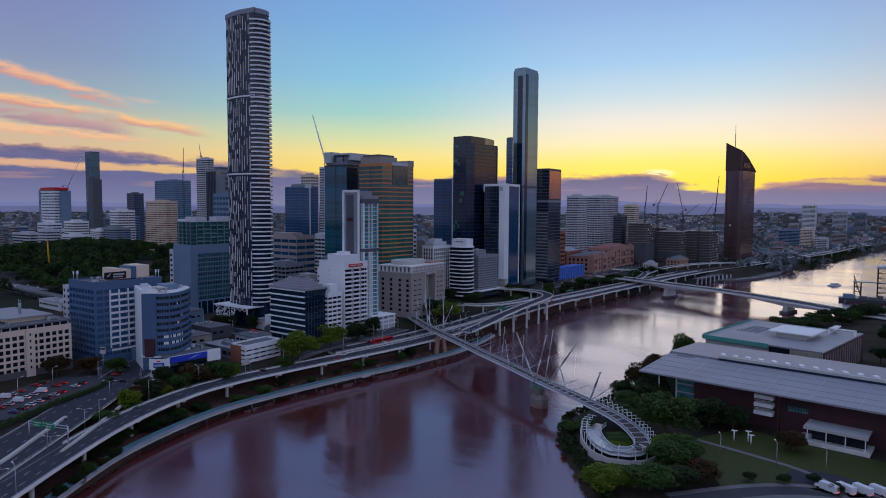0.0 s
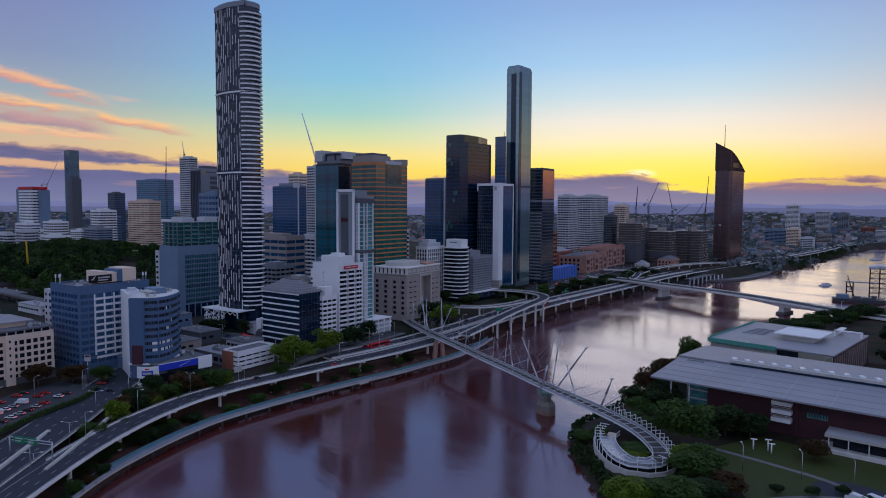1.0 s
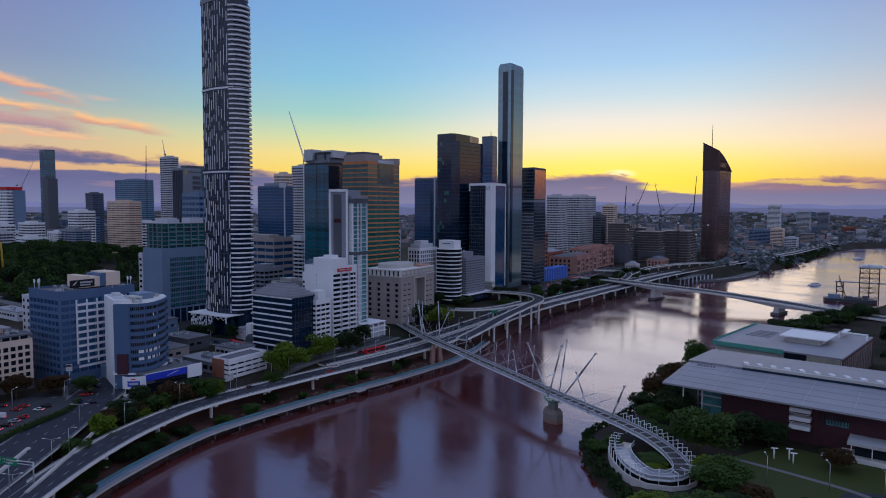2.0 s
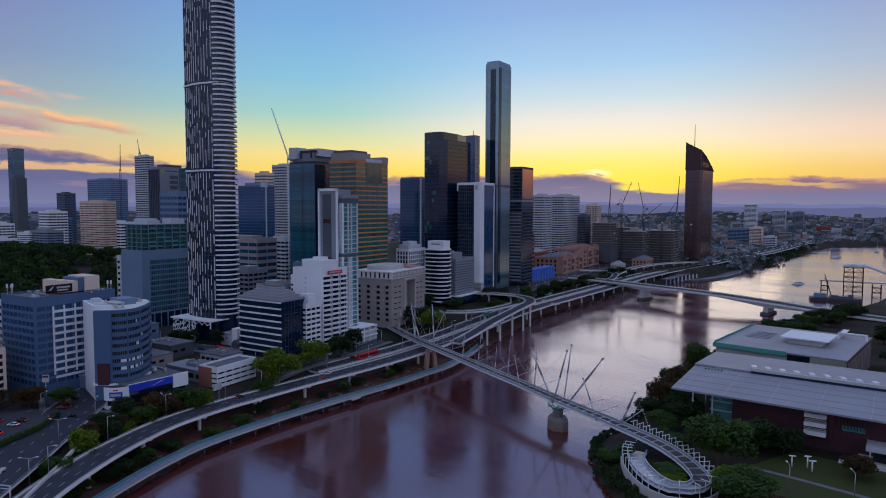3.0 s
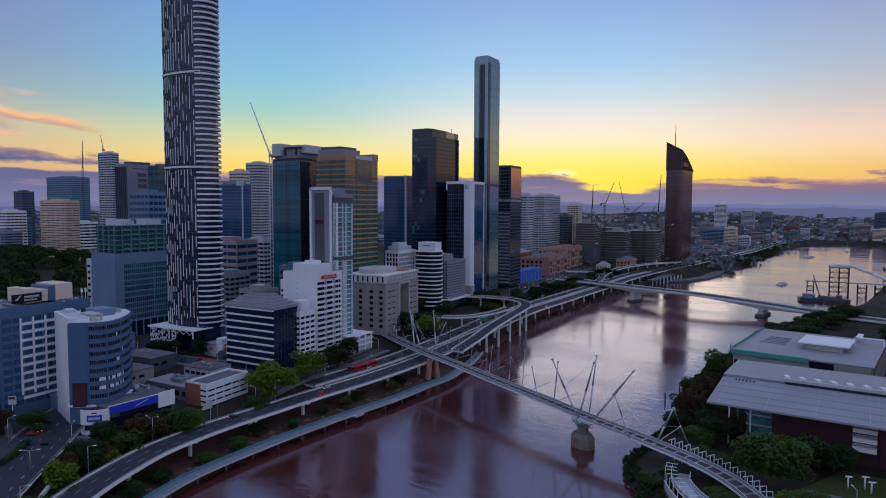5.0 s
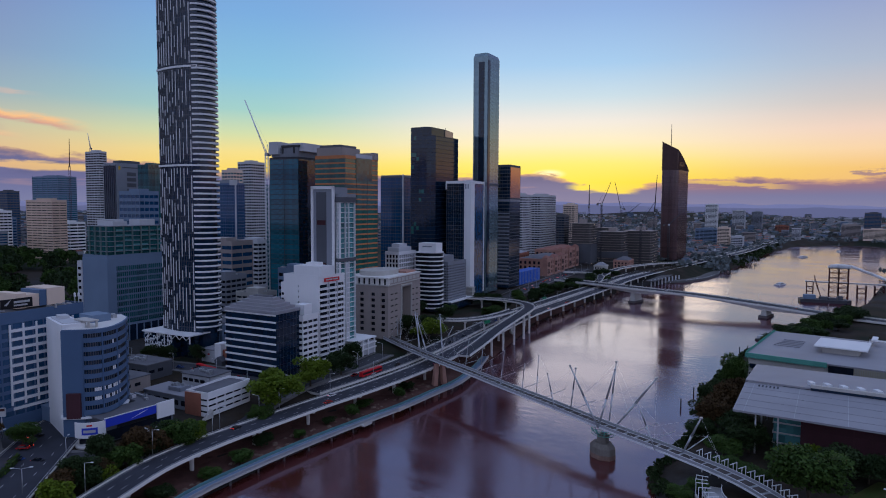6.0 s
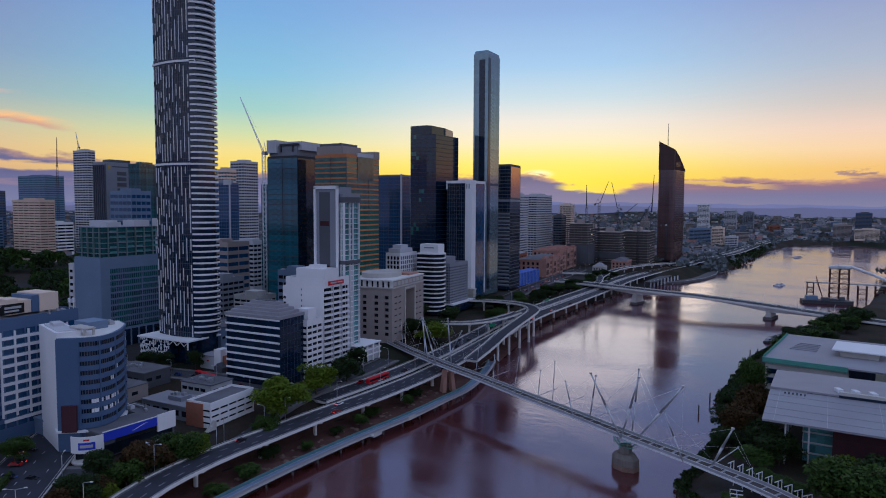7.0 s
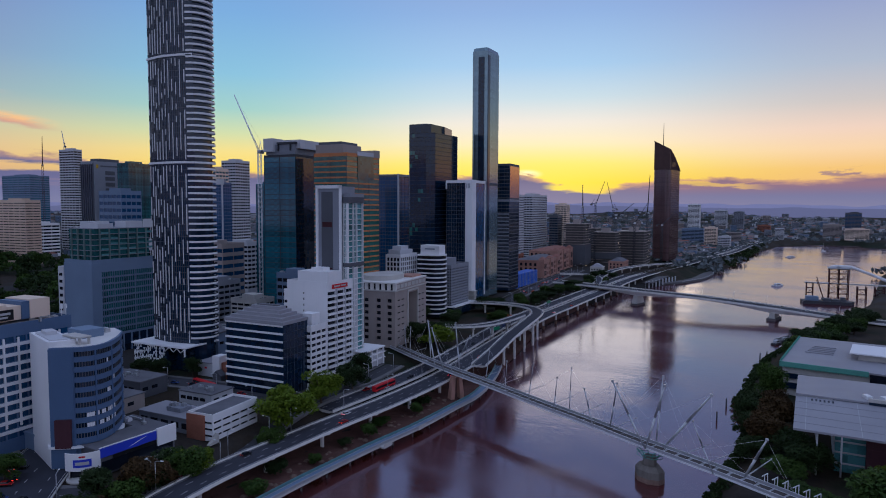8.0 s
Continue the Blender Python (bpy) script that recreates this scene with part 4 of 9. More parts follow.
# ---- footbridge of masts and cables ----
fb = thing("mast_footbridge", 0, 0, 0, 0, "steel footbridge hung from slanting white masts and thin cables", "bridge")
FB = curve_through([(-412, 408, 13.2), (-397, 396, 13.5), (-372, 379, 14.6), (-340, 358, 15.8), (-307, 340, 16.2), (-275, 326, 15.8), (-245, 313, 15.0), (-215, 300.8, 14.2), (-188, 289.4, 13.3),
                    (-162, 280.6, 12.0), (-150, 276, 11.4), (-138.7, 271.3, 10.9), (-128.4, 265.6, 10.4), (-119, 258, 9.8), (-112.2, 250, 9.2), (-110, 243.5, 8.8), (-112.5, 238, 8.5), (-118, 236, 8.2), (-125, 239.6, 7.9),
                    (-133, 248.3, 7.6), (-138.5, 258, 7.3), (-140, 266, 7.0)], 3.0)
bm = bmesh.new()
sweep(bm, FB, [(-3.2, 0), (3.2, 0), (3.0, -0.35), (1.2, -1.0), (-1.2, -1.0), (-3.0, -0.35)])
part("deck", bm, STEEL, fb)
for s in (-1, 1):
    side = aside(FB, s * 3.1)
    bm = bmesh.new()
    sweep(bm, side, [(-0.1, -0.5), (0.1, -0.5), (0.1, 0.18), (-0.1, 0.18)])
    sweep(bm, side, [(-0.1, 1.3), (0.1, 1.3), (0.1, 1.42), (-0.1, 1.42)])
    part("edge_beam", bm, STEELW, fb)
    bm = bmesh.new()
    sweep(bm, side, [(-0.02, 0.25), (0.02, 0.25), (0.02, 1.25), (-0.02, 1.25)])
    for p, a in along(side, 1.8):
        box(bm, p[0] - 0.05, p[1] - 0.05, p[2], p[0] + 0.05, p[1] + 0.05, p[2] + 1.35)
    part("balustrade", bm, MESHRAIL, fb)
slab = boxmesh("walkway_slab", -2.35, -2.7, 0, 2.35, 2.7, 0.06, DECK)
for p, a in along(FB, 5.0, 2.5)[:70]:
    piece("walkway_slab", slab, fb, p[0], p[1], p[2] + 0.02, a)
# main river pier and the pier beside the freeway
bm = bmesh.new()
ring = [(6.0 * math.cos(c), 4.6 * math.sin(c)) for c in [2 * math.pi * i / 8 + 0.39 for i in range(8)]]
prism(bm, ring, -5, 4.6)
prism(bm, ring, 4.6, 6.4, taper=[(x * 0.72, y * 0.72) for x, y in ring])
prism(bm, [(x * 0.45, y * 0.55) for x, y in ring], 6.4, 9.6)
bm.transform(pose(-188, 289, 0, 0, 0, -24))
pier = part("pier", bm, surface("stained_pier_concrete", (0.17, 0.15, 0.13), 0.9, vary=0.45, scale=0.25, streak=0.6), fb, "weathered concrete river pier with tide stain")
bm = bmesh.new()
prism(bm, [(x * 1.02, y * 1.02) for x, y in ring], -5, 1.9)
bm.transform(pose(-188, 289, 0, 0, 0, -24))
part("tide_band", bm, STONE, pier, "wet dark tide band")
bm = bmesh.new()
for i in range(8):
    c0, c1 = 2 * math.pi * i / 8, 2 * math.pi * (i + 1) / 8
    p, q = (5.4 * math.cos(c0), 4.6 * math.sin(c0)), (5.4 * math.cos(c1), 4.6 * math.sin(c1))
    for z in (10.0, 11.2, 12.2):
        tube(bm, (*p, z), (*q, z), 0.12, n=6)
    tube(bm, (p[0] * 0.55, p[1] * 0.55, 9.4), (*p, 12.3), 0.22, n=6)
bm.transform(pose(-188, 289, 0, 0, 0, -24))
part("pier_cradle", bm, GREENT, fb, "green-grey steel cradle round the pier head")
bm = bmesh.new()
for k in (-1, 1):
    prism(bm, [(k * 3.4 - 1.3, -1.6), (k * 3.4 + 1.3, -1.6), (k * 3.4 + 1.3, 1.6), (k * 3.4 - 1.3, 1.6)], 1, 14.6, taper=[(k * 2.0 - 1.0, -1.2), (k * 2.0 + 1.0, -1.2), (k * 2.0 + 1.0, 1.2), (k * 2.0 - 1.0, 1.2)])
bm.transform(pose(-303, 338, 0, 0, 0, 66))
part("pier", bm, SANDSTONE, fb, "pinkish concrete twin pier beside the freeway")
FB_DIR = np.array((0.90, -0.42))
FB_SIDE = np.array((0.42, 0.90))


def deck_at(x):
    i = min((i for i, p in enumerate(FB) if p[1] > 268), key=lambda i: abs(FB[i][0] - x))
    return FB[i]


MASTS = [  # foot x along the deck, which edge, lean along, lean aside, rise, thickness
    (-362, 1, -4, 1.0, 15, 0.26), (-345, -1, -2, 1.5, 18, 0.26), (-331, 1, -7, 3.0, 22, 0.34), (-318, -1, -11, 2.0, 25, 0.42), (-309, 1, 9, 5.0, 20, 0.36), (-309, -1, -4, -5.5, 24, 0.42), (-304, 1, -7, 2, 26, 0.42),
    (-283, 1, 2, 1.0, 17, 0.22), (-263, -1, -1, 2.0, 16, 0.24), (-249, -1, 3, 0.5, 19.5, 0.24), (-231, 1, -2, 3.0, 19.5, 0.24), (-234, -1, 1.5, 0.5, 16.5, 0.24), (-211, -1, -6, 0.5, 15.5, 0.30), (-208, 1, 6, -3.0, 21, 0.34),
    (-188, -1, -14.5, -3.0, 24, 0.46), (-188, 1, -1.5, 5.5, 26.5, 0.38), (-187, -1, 6, 3.0, 26, 0.46), (-184, 1, 16, 6.5, 24, 0.52), (-161, -1, -8, -1.5, 17.5, 0.32), (-156.4, 1, 7.5, 0.5, 16, 0.50), (-154, 1, 5.5, 7.5, 7, 0.26)]
tops = []
for x, e, la, ls, rise, r in MASTS:
    p = deck_at(x)
    foot = (p[0] + FB_SIDE[0] * e * 3.2, p[1] + FB_SIDE[1] * e * 3.2, p[2] - 0.4)
    tip = (foot[0] + FB_DIR[0] * la + FB_SIDE[0] * ls, foot[1] + FB_DIR[1] * la + FB_SIDE[1] * ls, foot[2] + rise)
    bm = bmesh.new()
    mid = tuple((a + b) / 2 for a, b in zip(foot, tip))
    tube(bm, foot, mid, r * 0.7, r * 1.05, n=8)
    tube(bm, mid, tip, r * 1.05, r * 0.55, n=8)
    box(bm, tip[0] - r, tip[1] - r, tip[2] - 0.3, tip[0] + r, tip[1] + r, tip[2] + 0.35)
    part("mast", bm, STEEL, fb)
    tops.append((tip, e, x))
for tip, e, x in tops:
    for dx in (-22, 18):
        q = deck_at(max(-395, min(-140, x + dx)))
        bm = bmesh.new()
        tube(bm, tip, (q[0] + FB_SIDE[0] * e * 3.2, q[1] + FB_SIDE[1] * e * 3.2, q[2] + 0.2), 0.03, n=4)
        part("cable", bm, STEELW, fb)
for x, e, ln, up in ((-300, 1, 14, 3), (-286, 1, 13, 2.5), (-272, 1, 13, 3), (-256, 1, 13, 3), (-240, 1, 13, 3), (-224, 1, 13, 3.5), (-205, 1, 12, 3.5), (-176, 1, 12, 3), (-168, 1, 11, 3), (-338, -1, 9, 2), (-352, 1, 10, 2)):
    p = deck_at(x)
    bm = bmesh.new()
    tube(bm, (p[0] + FB_SIDE[0] * e * 2, p[1] + FB_SIDE[1] * e * 2, p[2] + 1.0), (p[0] + FB_SIDE[0] * e * ln * 0.75 + 5, p[1] + FB_SIDE[1] * e * ln * 0.75, p[2] + up + 1.5), 0.14, n=6)
    part("outrigger", bm, STEEL, fb)
# portal hoops along the looped ramp
for p, a in [q for q in along(FB, 3.4, 1.0) if q[0][0] > -150]:
    bm = bmesh.new()
    for y in (-5.4, -3.3):
        box(bm, -0.11, y - 0.11, 6.0 - p[2] - 0.4 if y < -4 else 0.0, 0.11, y + 0.11, 3.4)
    box(bm, -0.11, -5.5, 3.4, 0.11, -1.4, 3.62)
    bm.transform(pose(p[0], p[1], p[2], 0, 0, a) @ Matrix.Diagonal((1, -1, 1, 1)))
    bmesh.ops.recalc_face_normals(bm, faces=bm.faces)
    part("portal_hoop", bm, STEELW, fb)

bm = bmesh.new()
sweep(bm, [np.array((p[0], p[1], 0.0)) for p in aside([q for q in FB if q[1] < 262 and q[0] > -141], -5.6)], [(-0.3, 3.0), (0.3, 3.0), (0.3, 7.4), (-0.3, 7.4)])
part("loop_wall", bm, CONCRETE, fb, "pale concrete retaining wall round the loop")

# ---- the city: towers and blocks ----
def rounded(x0, y0, x1, y1, radii, n=6):
    """A rectangle with a radius for each corner: (x0,y0), (x1,y0), (x1,y1), (x0,y1)."""
    pts = []
    for (cx, cy, sx, sy, a0), r in zip(((x0, y0, 1, 1, 180), (x1, y0, -1, 1, 270), (x1, y1, -1, -1, 0), (x0, y1, 1, -1, 90)), radii):
        if r <= 0:
            pts.append((cx, cy))
            continue
        for i in range(n + 1):
            a = radians(a0 + 90 * i / n)
            pts.append((cx + sx * r + r * math.cos(a), cy + sy * r + r * math.sin(a)))
    return pts


def scaled(pts, d):
    cx, cy = sum(p[0] for p in pts) / len(pts), sum(p[1] for p in pts) / len(pts)
    out = []
    for x, y in pts:
        k = 1 + d / math.hypot(x - cx, y - cy)
        out.append((cx + (x - cx) * k, cy + (y - cy) * k))
    return out


def prismmesh(name, pts, z0, z1, mat):
    bm = bmesh.new()
    prism(bm, pts, z0, z1)
    me = bpy.data.meshes.new(name)
    bm.to_mesh(me)
    bm.free()
    me.materials.append(mat)
    return me


# the tallest: dark shaft with white dashes, curved balconies on one side
def dashed_tower():
    t = thing("dashed_tower", -429, 272, 29, 6, "tall dark tower with white vertical dashes and curved white balconies", "skyscraper")
    H, LEFT, DEEP = 221.0, -35.2, 15.0

    def front_y(x):
        return -3.0 * math.sin(math.pi * min(1.0, max(0.0, (x - LEFT) / -LEFT)))

    def plan(grow=0.0):
        pts = [(LEFT + (-LEFT - 1.0) * i / 14, front_y(LEFT + (-LEFT - 1.0) * i / 14) - grow) for i in range(15)]
        for i in range(9):                          # the balcony end swings round
            a = radians(-80 + 160 * i / 8)
            pts.append((-5.0 + (5.4 + grow) * math.cos(a), DEEP / 2 + (DEEP / 2 + grow) * math.sin(a)))
        for i in range(9):
            k = i / 8
            pts.append((-6 + (LEFT + 6) * k, DEEP - 4.0 * k + 2.0 * math.sin(math.pi * k) + grow))
        pts[0] = (pts[0][0] - grow, pts[0][1])
        pts[-1] = (pts[-1][0] - grow, pts[-1][1])
        return pts
    bm = bmesh.new()
    prism(bm, plan(), -14, H)
    part("shaft", bm, GLASS_K, t, "near-black glazed shaft")
    rng = random.Random(4)
    floors = 66
    fh = H / floors
    slab = prismmesh("floor_edge", plan(0.1), 0, 0.3, GREY_D)
    for i in range(1, floors):
        piece("floor_edge", slab, t, 0, 0, i * fh)
    belts = (100.5, 158.5)
    for z in belts:
        bm = bmesh.new()
        prism(bm, plan(0.5), z, z + 1.2)
        part("belt", bm, WHITE, t, "white belt course")
    dash_mesh = {}

    def dash(x, y, z, ln, rz):
        key = round(ln, 1)
        if key not in dash_mesh:
            dash_mesh[key] = boxmesh("dash", -0.2, -0.36, 0, 0.2, 0.2, ln, WHITE)
        piece("dash", dash_mesh[key], t, x, y, z, rz)

    def column(x, y, rz):
        z = rng.uniform(0, 8)
        while z < H - 4:
            ln = rng.choice((1, 2, 2, 3, 3, 4, 5, 6)) * fh
            for b in belts + (H - 1,):                      # stop short of a belt, start above it
                if b - 1.0 < z < b + 2.2:
                    z = b + 2.2
                if z < b < z + ln + 1.0:
                    ln = b - 1.0 - z
            if ln > 1.5 and z + ln < H - 0.5:
                dash(x, y, z, ln, rz)
            z += ln + rng.choice((1, 1, 1.5, 2, 2.5)) * fh
    for i in range(12):
        x = LEFT + 1.0 + i * 2.55
        column(x, front_y(x) - 0.1, 0)
    for i in range(5):
        column(LEFT - 0.1, 1.5 + i * 2.5, 90)
    ribm = boxmesh("mullion", -0.07, -0.16, 0, 0.07, 0.1, H, GREY_D)
    for i in range(24):
        x = LEFT + 0.4 + i * 1.25
        piece("mullion", ribm, t, x, front_y(x) - 0.05)
    # balconies: a white upstand and slab at every storey, dark between
    arc = [tuple(p) for p in curve_through([(-4.6, -2.1), (-2.0, -1.2), (-0.2, 0.2), (1.4, 2.4), (2.7, 6.0), (2.4, 10.0), (0.2, 14.0), (-4.0, 16.0)], 1.3)]
    mid = (-5.2, DEEP / 2)
    inner = [(mid[0] + (x - mid[0]) * 0.72, mid[1] + (y - mid[1]) * 0.86) for x, y in arc]
    bal = bmesh.new()
    rows = [[bal.verts.new((*p, z)) for p in line] for line, z in ((arc, 0.0), (arc, 1.05), (inner, 1.05), (inner, 0.0))]
    for a, b in zip(rows, rows[1:] + rows[:1]):
        for k in range(len(arc) - 1):
            bal.faces.new((a[k], a[k + 1], b[k + 1], b[k]))
    bmesh.ops.recalc_face_normals(bal, faces=bal.faces)
    bme = bpy.data.meshes.new("balcony")
    bal.to_mesh(bme)
    bal.free()
    bme.materials.append(WHITE)
    rb = bmesh.new()
    lo, hi = [rb.verts.new((*p, 1.06)) for p in arc], [rb.verts.new((*p, 1.7)) for p in arc]
    for k in range(len(arc) - 1):
        rb.faces.new((lo[k], lo[k + 1], hi[k + 1], hi[k]))
    rail = bpy.data.meshes.new("balcony_rail")
    rb.to_mesh(rail)
    rb.free()
    rail.materials.append(GLASS_K)
    for i in range(1, floors - 1):
        b = piece("balcony", bme, t, 0, 0, i * fh)
        piece("balcony_rail", rail, b)
    bm = bmesh.new()
    ring, inn = plan(0.4), plan(-0.6)
    lines = [[bm.verts.new((*p, z)) for p in r] for r, z in ((ring, H - 1.5), (ring, H + 2.0), (inn, H + 2.0), (inn, H - 1.5))]
    for a, b in zip(lines, lines[1:]):
        for k in range(len(ring)):
            bm.faces.new((a[k], a[(k + 1) % len(ring)], b[(k + 1) % len(ring)], b[k]))
    part("crown", bm, GREY, t, "grey metal crown screen")
    part("plant_room", boxes([(-20, 3, H, -6, 12, H + 4.2)]), WHITE_D, t)
    # podium: white lattice over dark glass
    p = thing("lattice_podium", -431, 262, 13, 6, "low dark podium wrapped in white triangular lattice", "building")
    L, W, PH = 37.0, 24.0, 17.0
    part("body", boxes([(-L, 0, 0, -12, W, PH - 1.2), (-12, 5, 0, 0, W, PH - 1.2)]), GLASS_K, p)
    part("canopy", boxes([(-L - 1, -1.5, PH - 1.2, 3, W, PH - 0.4)]), WHITE, p, "thin white canopy edge")
    bm = bmesh.new()
    for x in (-9, -3, 2.5):
        tube(bm, (x, -1.0, PH - 1.2), (x - 3, -1.0, PH - 3.6), 0.25, n=6)
        tube(bm, (x - 6, -1.0, PH - 1.2), (x - 3, -1.0, PH - 3.6), 0.25, n=6)
    box(bm, 2.2, -1.4, PH - 5.5, 2.9, -0.8, PH - 1.2)
    part("canopy_truss", bm, WHITE, p)
    rng = random.Random(9)
    bm = bmesh.new()
    hh = (PH - 1.4) / 9
    for face, ln in ((0, L - 12), (1, W)):
        for i in range(int(ln / 1.5)):
            for j in range(9):
                if rng.random() < 0.40 + 0.035 * j:
                    a, z = i * 1.5, j * hh
                    up = rng.random() < 0.5
                    pts = [(a, z if up else z + hh), (a + 1.5, z if up else z + hh), (a + rng.uniform(0.2, 1.3), z + hh if up else z)]
                    q = [[((-L + u, -d, w) if face == 0 else (-L - d, u, w)) for u, w in pts] for d in (0.15, 0.45)]
                    va, vb2 = [bm.verts.new(k) for k in q[0]], [bm.verts.new(k) for k in q[1]]
                    bm.faces.new(vb2)
                    for k in range(3):
                        bm.faces.new((va[k], va[(k + 1) % 3], vb2[(k + 1) % 3], vb2[k]))
    bmesh.ops.recalc_face_normals(bm, faces=bm.faces)
    tagged(part("lattice", bm, WHITE, p, "white triangular lattice panels"), kind="stuff")


dashed_tower()


# white block with a blank gable and banded balconies
def white_block():
    t = thing("white_office_block", -359.1, 297.3, 13.5, 2.5, "white rendered office block with blank gable and red roof sign", "building")
    wl, wr, h = 27.5, 23.0, 51.2
    floors, base = 14, 2.5
    fh = (h - base - 4.0) / floors
    bm = bmesh.new()
    open_wall(bm, (-wl, 0), (1, 0), (0, -1), 0, h, wl, [(11.2, 12.0)], [(base + fh * (i + 0.4), base + fh * (i + 0.75)) for i in range(floors)], 0.3)
    nb = 3
    us = spans(wr, nb, 0.95, 0.4)
    vs = [(base + fh * (i + 0.40), base + fh * (i + 0.98)) for i in range(floors)]
    rail = boxmesh("balcony_rail", 0.02, 0.5, 0, 0.75, wr - 0.5, fh * 0.36, WHITE)
    for i in range(floors):
        piece("balcony_rail", rail, t, 0, 0, base + fh * (i + 0.02))
    for y in (wr / 3, wr * 2 / 3):
        part("pilaster", boxes([(0.03, y - 0.3, 1, 0.95, y + 0.3, h - 3)]), WHITE_D, t)
    open_wall(bm, (0, 0), (0, 1), (1, 0), 0, h, wr, us, vs, 0.9)
    open_wall(bm, (0, wr), (-1, 0), (0, 1), 0, h, wl, [(2, wl - 2)], vs, 0.3)
    open_wall(bm, (-wl, wr), (0, -1), (-1, 0), 0, h, wr, [(2, wr - 2)], vs, 0.3)
    part("wall", bm, WHITE, t)
    for a, b in us:
        for c, d in vs:
            piece("window", pane(b - a, d - c, GLASS), t, -0.85, (a + b) / 2, (c + d) / 2, 90)
    for c, d in vs:
        piece("window", pane(0.8, fh * 0.35, GLASS), t, -wl + 11.6, 0.25, c, 0)
        piece("window", pane(wl - 4, d - c, GLASS), t, -wl / 2, wr - 0.25, (c + d) / 2, 0)
        piece("window", pane(wr - 4, d - c, GLASS), t, -wl + 0.25, wr / 2, (c + d) / 2, 90)
    parapet_roof(t, wl, wr, h, WHITE, 1.4)
    part("lift_tower", boxes([(-25, 6, h, -4, 18, h + 6.0), (-17, 8, h + 6, -9, 14, h + 8)]), WHITE, t)
    part("stair_slot", boxes([(-wl - 3.2, 1.0, 0, -wl, 9.0, h - 4)]), WHITE, t)
    for i in range(12):
        piece("slot_window", pane(2.4, 1.5, GLASS), t, -wl - 1.6, 0.98, 4 + i * 3.3)
    s = part("roof_sign", boxes([(0.3, 4.0, h - 2.6, 0.55, 17.5, h - 0.3)]), REDSIGN, t, "red strip sign")
    part("sign_bar", boxes([(0.56, 5.5, h - 1.8, 0.60, 11.0, h - 1.0), (0.56, 11.8, h - 1.8, 0.60, 16.2, h - 1.0)]), PAINT, s)


white_block()


# low banded block with a stepped roof and a glass corner
def stepped_block():
    t = thing("stepped_roof_block", -352.7, 258.3, 13, 5, "dark glass office block with white bands and a stepped pale roof", "building")
    wl, wr, eave = 36.5, 18.5, 36.6
    floors = 9
    fh = (eave - 2.0) / floors
    gm = boxmesh("window_band", -wl + 0.4, 0.4, 0, -0.4, wr - 0.4, fh - 0.95, GLASS_K)
    sm = boxmesh("white_band", -wl, 0, 0, -0.1, wr - 0.3, 0.95, WHITE)
    cm = boxmesh("corner_glass", -0.38, 0.1, 0, 0.25, wr - 0.1, fh - 0.1, GLASS_K)
    um = boxmesh("glass_mullion", 0.2, -0.06, 2.0, 0.32, 0.06, eave, GREY_D)
    for i in range(floors):
        z = 2.0 + i * fh
        piece("window_band", gm, t, 0, 0, z)
        piece("white_band", sm, t, 0, 0, z + fh - 0.95)
        piece("corner_glass", cm, t, 0, 0, z)
    for i in range(1, 7):
        piece("glass_mullion", um, t, 0, wr * i / 7)
    for i in range(12):
        piece("glass_mullion", um, t, -wl + 1.5 + i * 3.0 - 0.25, 0.42, 0, 90)
    part("plinth", boxes([(-wl + 0.6, 0.6, 0, -0.6, wr - 0.6, 2.0)]), GREY_D, t)
    for k in range(5):
        s = k * 2.3
        part("roof_step", boxes([(-wl - 0.4 + s * 1.25, -0.4 + s * 0.75, eave + k * 1.5, 0.4 - s * 0.9, wr + 0.4 - s * 0.75, eave + k * 1.5 + 1.5)]), ROOFPALE, t, "pale stepped roof tier")
    part("flat_roof", boxes([(-wl + 13.5, 8.0, eave + 7.5, -10.0, 10.4, eave + 8.1)]), ROOFGREY, t)


stepped_block()
ribbons("small_white_block", "small white block with ribbon windows", -351.5, 276.4, 18, 13.5, 6, 13, 45.7, WHITE, GLASS, 9, high=0.5, base=3.5, piers=4.5)
part_top = thing("white_penthouse", -356, 282, 46.0, 6, "white rooftop stair house with a round opening", "building")
part("wall", boxes([(-7, 0, -0.3, 0, 7, 5.5)]), WHITE, part_top)
bm = bmesh.new()
tube(bm, (-3.5, -0.15, 2.6), (-3.5, -0.02, 2.6), 0.7, n=14)
part("round_window", bm, GLASS, part_top)


